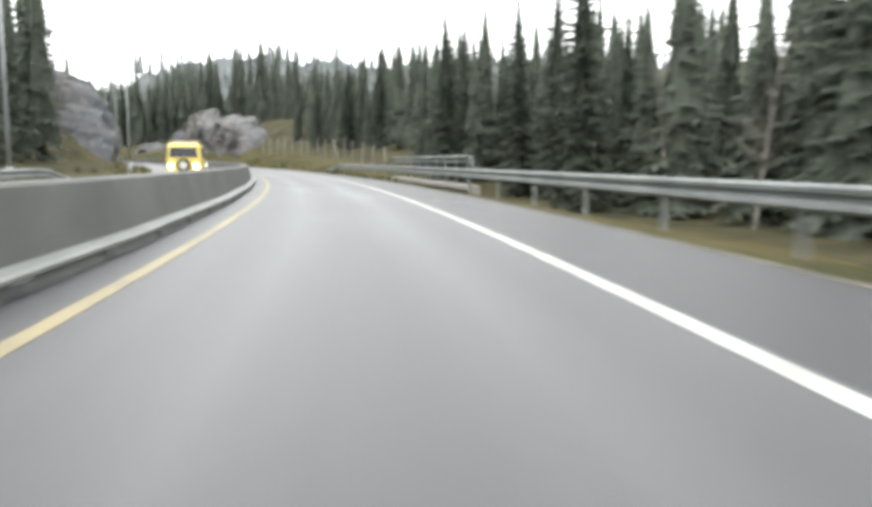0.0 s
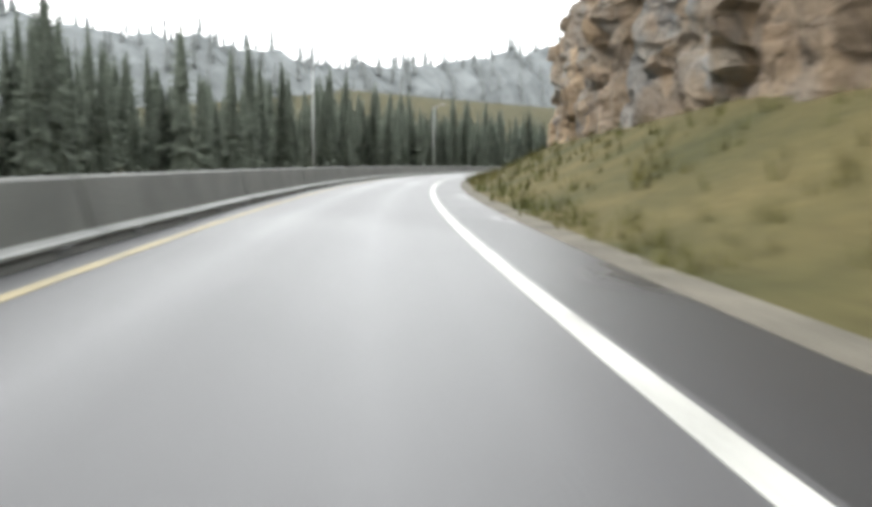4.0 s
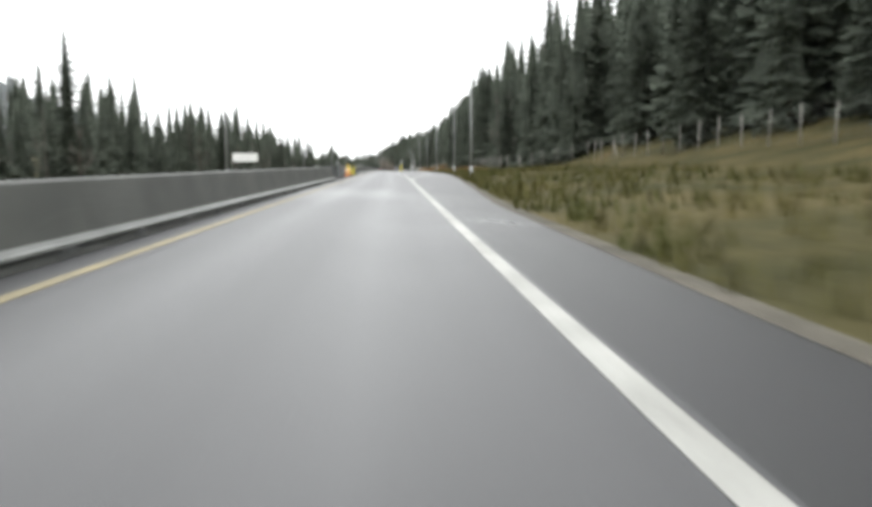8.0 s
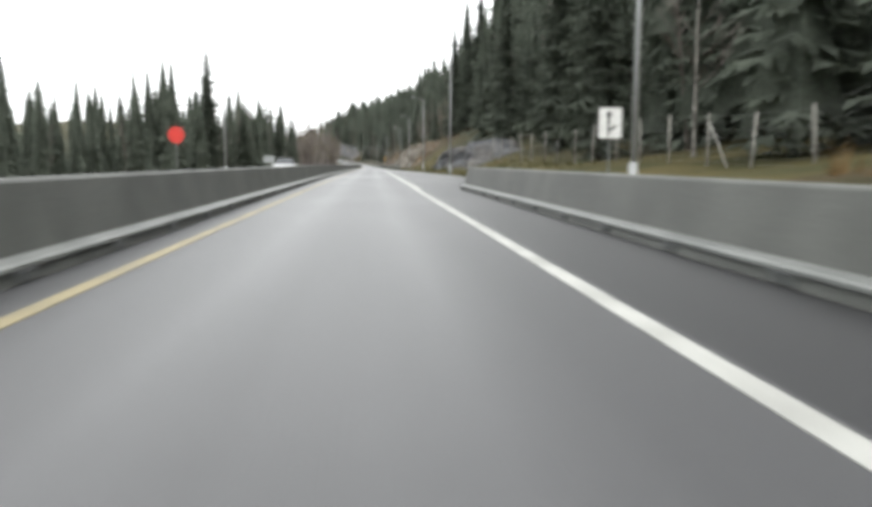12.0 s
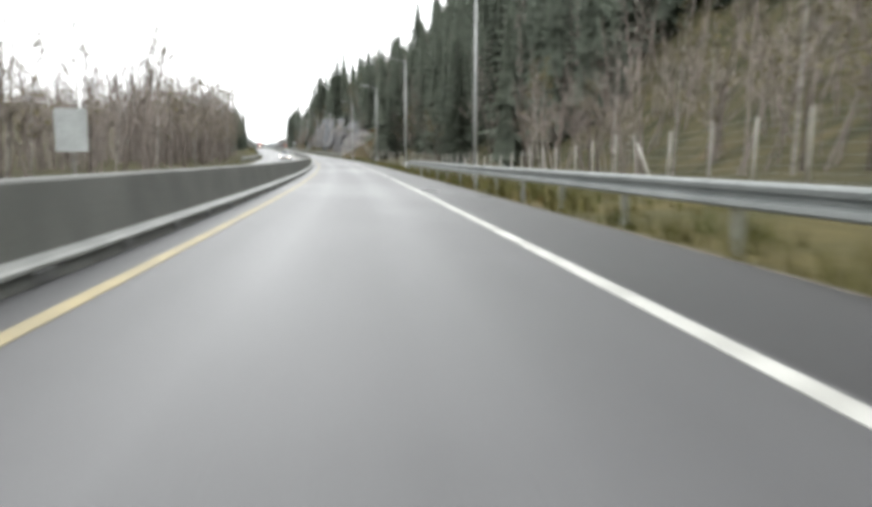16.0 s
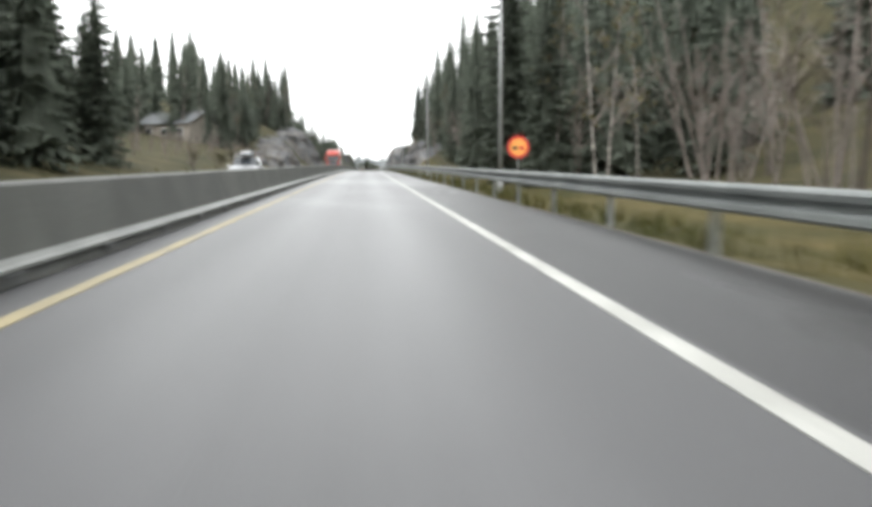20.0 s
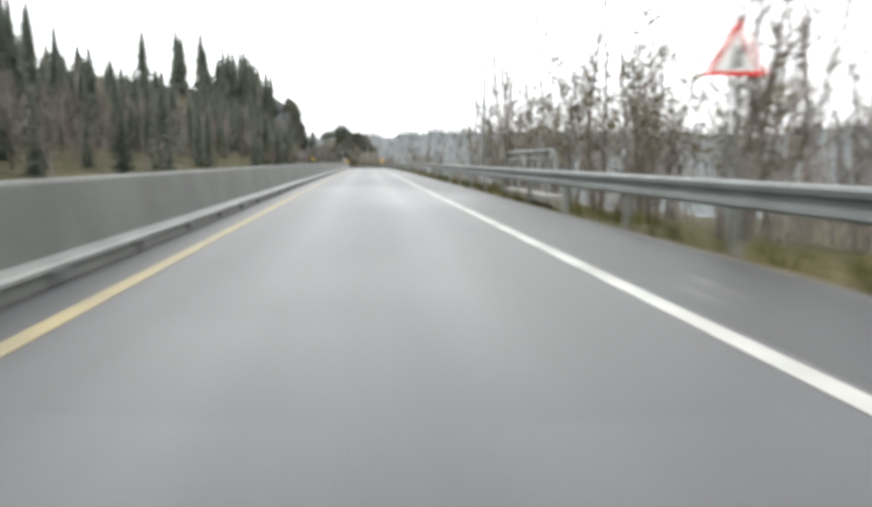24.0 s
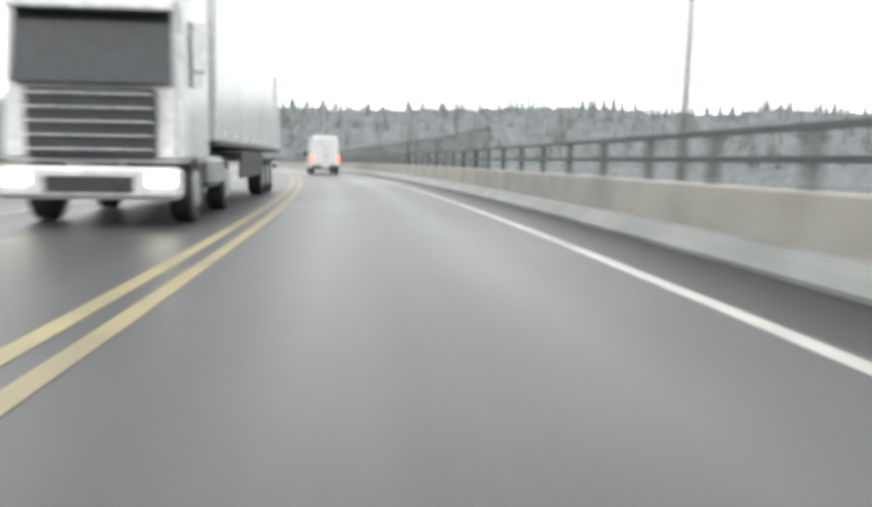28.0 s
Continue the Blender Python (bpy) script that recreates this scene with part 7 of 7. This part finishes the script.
cushion(856.8, -2.9, -1, "dark ribbed steel crash cushion at the end of the median")
cushion(872.6, -2.85, 1, "ribbed steel crash cushion with a yellow and black nose")
cushion(1042, 3.8, 1, "ribbed steel crash cushion with striped nose at the parting lanes")
ob = sign(10.51, 3.95, "yellow and black chevron marker and round sign above the crash cushion", ((0, 0),), 3.1, "chevron_marker")
flat("board", oblong(.75, 1.2, 1.65), 0, .03, SIGN_BLACK, ob)
for k in range(2):
    z = 1.12 + .52 * k
    flat("chevron", [(-.35, z), (0, z + .3), (.35, z), (.35, z + .2), (0, z + .5), (-.35, z + .2)], -.008, .006, SIGN_YELLOW, ob)
flat("round_plate", disc(.4, 2.72), 0, .02, SIGN_BACK, ob, "pale grey round plate")
ORANGE_PLASTIC = mat("faded_orange_plastic", (0.50, 0.22, 0.13), 0.6, (0.42, 0.18, 0.10), 2, 15, 0.0)


def delineator(s, d, tall=0.75, bright=False):
    ob = thing("delineator_post", road(s, d), heading(s), "bright orange and yellow marker post on a black foot" if bright else "faded orange flexible marker post with pale bands", "marker post", "marker posts in the median gap")
    bm = bmesh.new()
    tube(bm, (0, 0, 0), (0, 0, tall), .06, .055, 10)
    part("stake", bm, SIGN_ORANGE if bright else ORANGE_PLASTIC, ob)
    for z in (tall * .62, tall * .85):
        bm = bmesh.new()
        tube(bm, (0, 0, z), (0, 0, z + tall * .12), .066, .066, 10)
        part("band", bm, SIGN_YELLOW if bright else SIGN_WHITE, ob)
    if bright:
        bm = bmesh.new()
        box(bm, 0, 0, .04, .5, .4, .08, .03)
        part("foot", bm, RUBBER, ob)


for k in range(4):
    delineator(859.7 + 1.35 * k, -2.7)
delineator(865.4, -2.6, 1.0, True)
delineator(866.6, -2.65, .95, True)
for k in range(4):
    delineator(867.6 + 1.15 * k, -2.75)


# ---- the bridge at the end ----
def parapet(s0, s1, d, side, label):
    o = road(s0, d)
    ob = thing("bridge_parapet", o, 0, label, "parapet", "parapets of the bridge")
    part("wall", sweep("wall", s0, s1, 3.0, lambda s: [(d + side * x, z) for x, z in ((0, -.6), (0, .06), (.06, .28), (.12, .75), (.15, .78), (.36, .78), (.38, -.6))], PALE_CONCRETE, True, False, o), PALE_CONCRETE, ob, "damp beige concrete parapet wall")
    part("plinth", sweep("plinth", s0, s1, 3.0, lambda s: [(d + side * x, z) for x, z in ((-.16, -.1), (-.16, .05), (.0, .26), (.12, .30), (.12, -.1))], LEDGE_STEEL, True, False, o), LEDGE_STEEL, ob, "pale sloping foot of the wall")
    for z in (1.06, 1.36):
        part("rail", sweep("rail", s0, s1, 3.0, lambda s: [(d + side * x, z + y) for x, y in ((.2, -.035), (.2, .035), (.29, .035), (.29, -.035))], DARK_STEEL, True, False, o), DARK_STEEL, ob)
    bm = bmesh.new()
    box(bm, 0, 0, 1.05, .09, .06, .6)
    post = finish("rail_post", bm, DARK_STEEL)
    for k in range(int((s1 - s0) / 2)):
        p = road(s0 + 1 + 2 * k, d + side * .25)
        q = part("rail_post", post, DARK_STEEL, ob)
        q.location, q.rotation_euler = Vector(p) - Vector(o), (0, 0, -heading(s0 + 2 * k))


parapet(2786, 3080, 3.3, 1, "beige concrete bridge parapet with dark steel rails")
parapet(2786, 3080, -9.8, -1, "beige concrete bridge parapet with dark steel rails")


def mesh_screen(s0, s1, d):
    o = road(s0, d)
    ob = thing("bridge_screen", o, 0, "dark steel bar screen standing on the bridge parapet", "screen")
    for z in (.85, 1.98):
        part("rail", sweep("rail", s0, s1, 3.0, lambda s: [(d + x, z + y) for x, y in ((0, -.03), (0, .03), (.06, .03), (.06, -.03))], DARK_STEEL, True, False, o), DARK_STEEL, ob)
    bm = bmesh.new()
    box(bm, 0, 0, 1.4, .05, .05, 1.15)
    bar = finish("bar", bm, DARK_STEEL)
    for k in range(int((s1 - s0) / .75)):
        p = road(s0 + .75 * k, d + .03)
        part("bar", bar, DARK_STEEL, ob).location = Vector(p) - Vector(o)


mesh_screen(2824, 2910, 3.72)


# ---- the house on the left ----
def house(s, d):
    ob = thing("house", on_ground(s, d, -.9), heading(s) + .5, "dull brown wooden house with a grey pitched roof among spruces", "house")
    PAINT = mat("dull_house_paint", (0.30, 0.27, 0.23), 0.7, (0.24, 0.22, 0.19), 0.8, 10, 0.2, stretch=(1, 1, 8))
    ROOF = mat("grey_roof_tiles", (0.17, 0.18, 0.19), 0.6, (0.12, 0.125, 0.13), 1.0, 6, 0.5)
    block("wall", (0, 0, 1.4), (10, 7, 3.4), PAINT, ob, "pale boarded wall", .02)
    bm = bmesh.new()
    for a, b in (((-5.5, -4.1, 2.95), (5.5, -4.1, 2.95)),):
        v = [bm.verts.new(p) for p in (a, b, (5.5, 0, 5.1), (-5.5, 0, 5.1), (5.5, 4.1, 2.95), (-5.5, 4.1, 2.95), (5.5, 0, 4.85), (-5.5, 0, 4.85))]
        bm.faces.new((v[0], v[1], v[2], v[3]))
        bm.faces.new((v[3], v[2], v[4], v[5]))
        bm.faces.new((v[0], v[7], v[6], v[1]))
        bm.faces.new((v[7], v[5], v[4], v[6]))
        bm.faces.new((v[0], v[3], v[7]))
        bm.faces.new((v[3], v[5], v[7]))
        bm.faces.new((v[1], v[6], v[2]))
        bm.faces.new((v[2], v[6], v[4]))
    part("roof", bm, ROOF, ob, "grey tiled pitched roof")
    for sgn in (1, -1):
        flat("gable", [(-3.5, 3.1), (3.5, 3.1), (0, 4.9)], 0, .1, PAINT, ob).matrix_local = Matrix.Translation((sgn * 4.95, 0, 0)) @ Matrix.Rotation(math.pi / 2, 4, "Z")
    for x in (-3.2, 0, 3.2):
        w = block("window", (x, -3.52, 1.7), (1.3, .08, 1.2), SIGN_WHITE, ob, "white framed window", .02)
        bm = bmesh.new()
        box(bm, x, -3.57, 1.7, 1.1, .03, 1.0)
        part("pane", bm, TINT_GLASS, w)
    block("chimney", (1.5, .5, 5.1), (.7, .7, 1.1), SIGN_BACK, ob, "", .03)


house(2136, -30)


def long_building(s, d):
    """A long low white building with a flat roof, side on to the road."""
    ob = thing("long_building", on_ground(s, d), heading(s), "long low white building with flat roof and dark windows", "building")
    WALL = mat("off_white_cladding", (0.62, 0.63, 0.60), 0.6, (0.52, 0.53, 0.50), 0.3, 10, 0.1, stretch=(1, 6, 1))
    block("wall", (-4, 18, 1.75), (8, 36, 3.9), WALL, ob, "white clad wall", .03)
    block("roof", (-4, 18, 3.8), (8.6, 36.6, .28), SIGN_BACK, ob, "pale grey flat roof", .03)
    block("plinth", (-4, 18, .1), (8.1, 36.1, .5), CONCRETE, ob, "", .02)
    for y, wide in ((1.5, 1.2), (5, 2.6), (9, 2.6), (14, 2.6), (20, 3.2), (25, 3.2), (30, 2.6), (34, 1.6)):
        w = block("window", (.03, y, 2.3), (.08, wide, 1.1), SIGN_WHITE, ob, "white framed window", .01)
        bm = bmesh.new()
        box(bm, .08, y, 2.3, .03, wide - .16, .94)
        part("pane", bm, TINT_GLASS, w)
    for y in (11.6, 27.6):
        block("door", (.04, y, 1.35), (.08, 1.0, 2.1), SIGN_BACK, ob, "grey door", .01)


long_building(1101, -31)
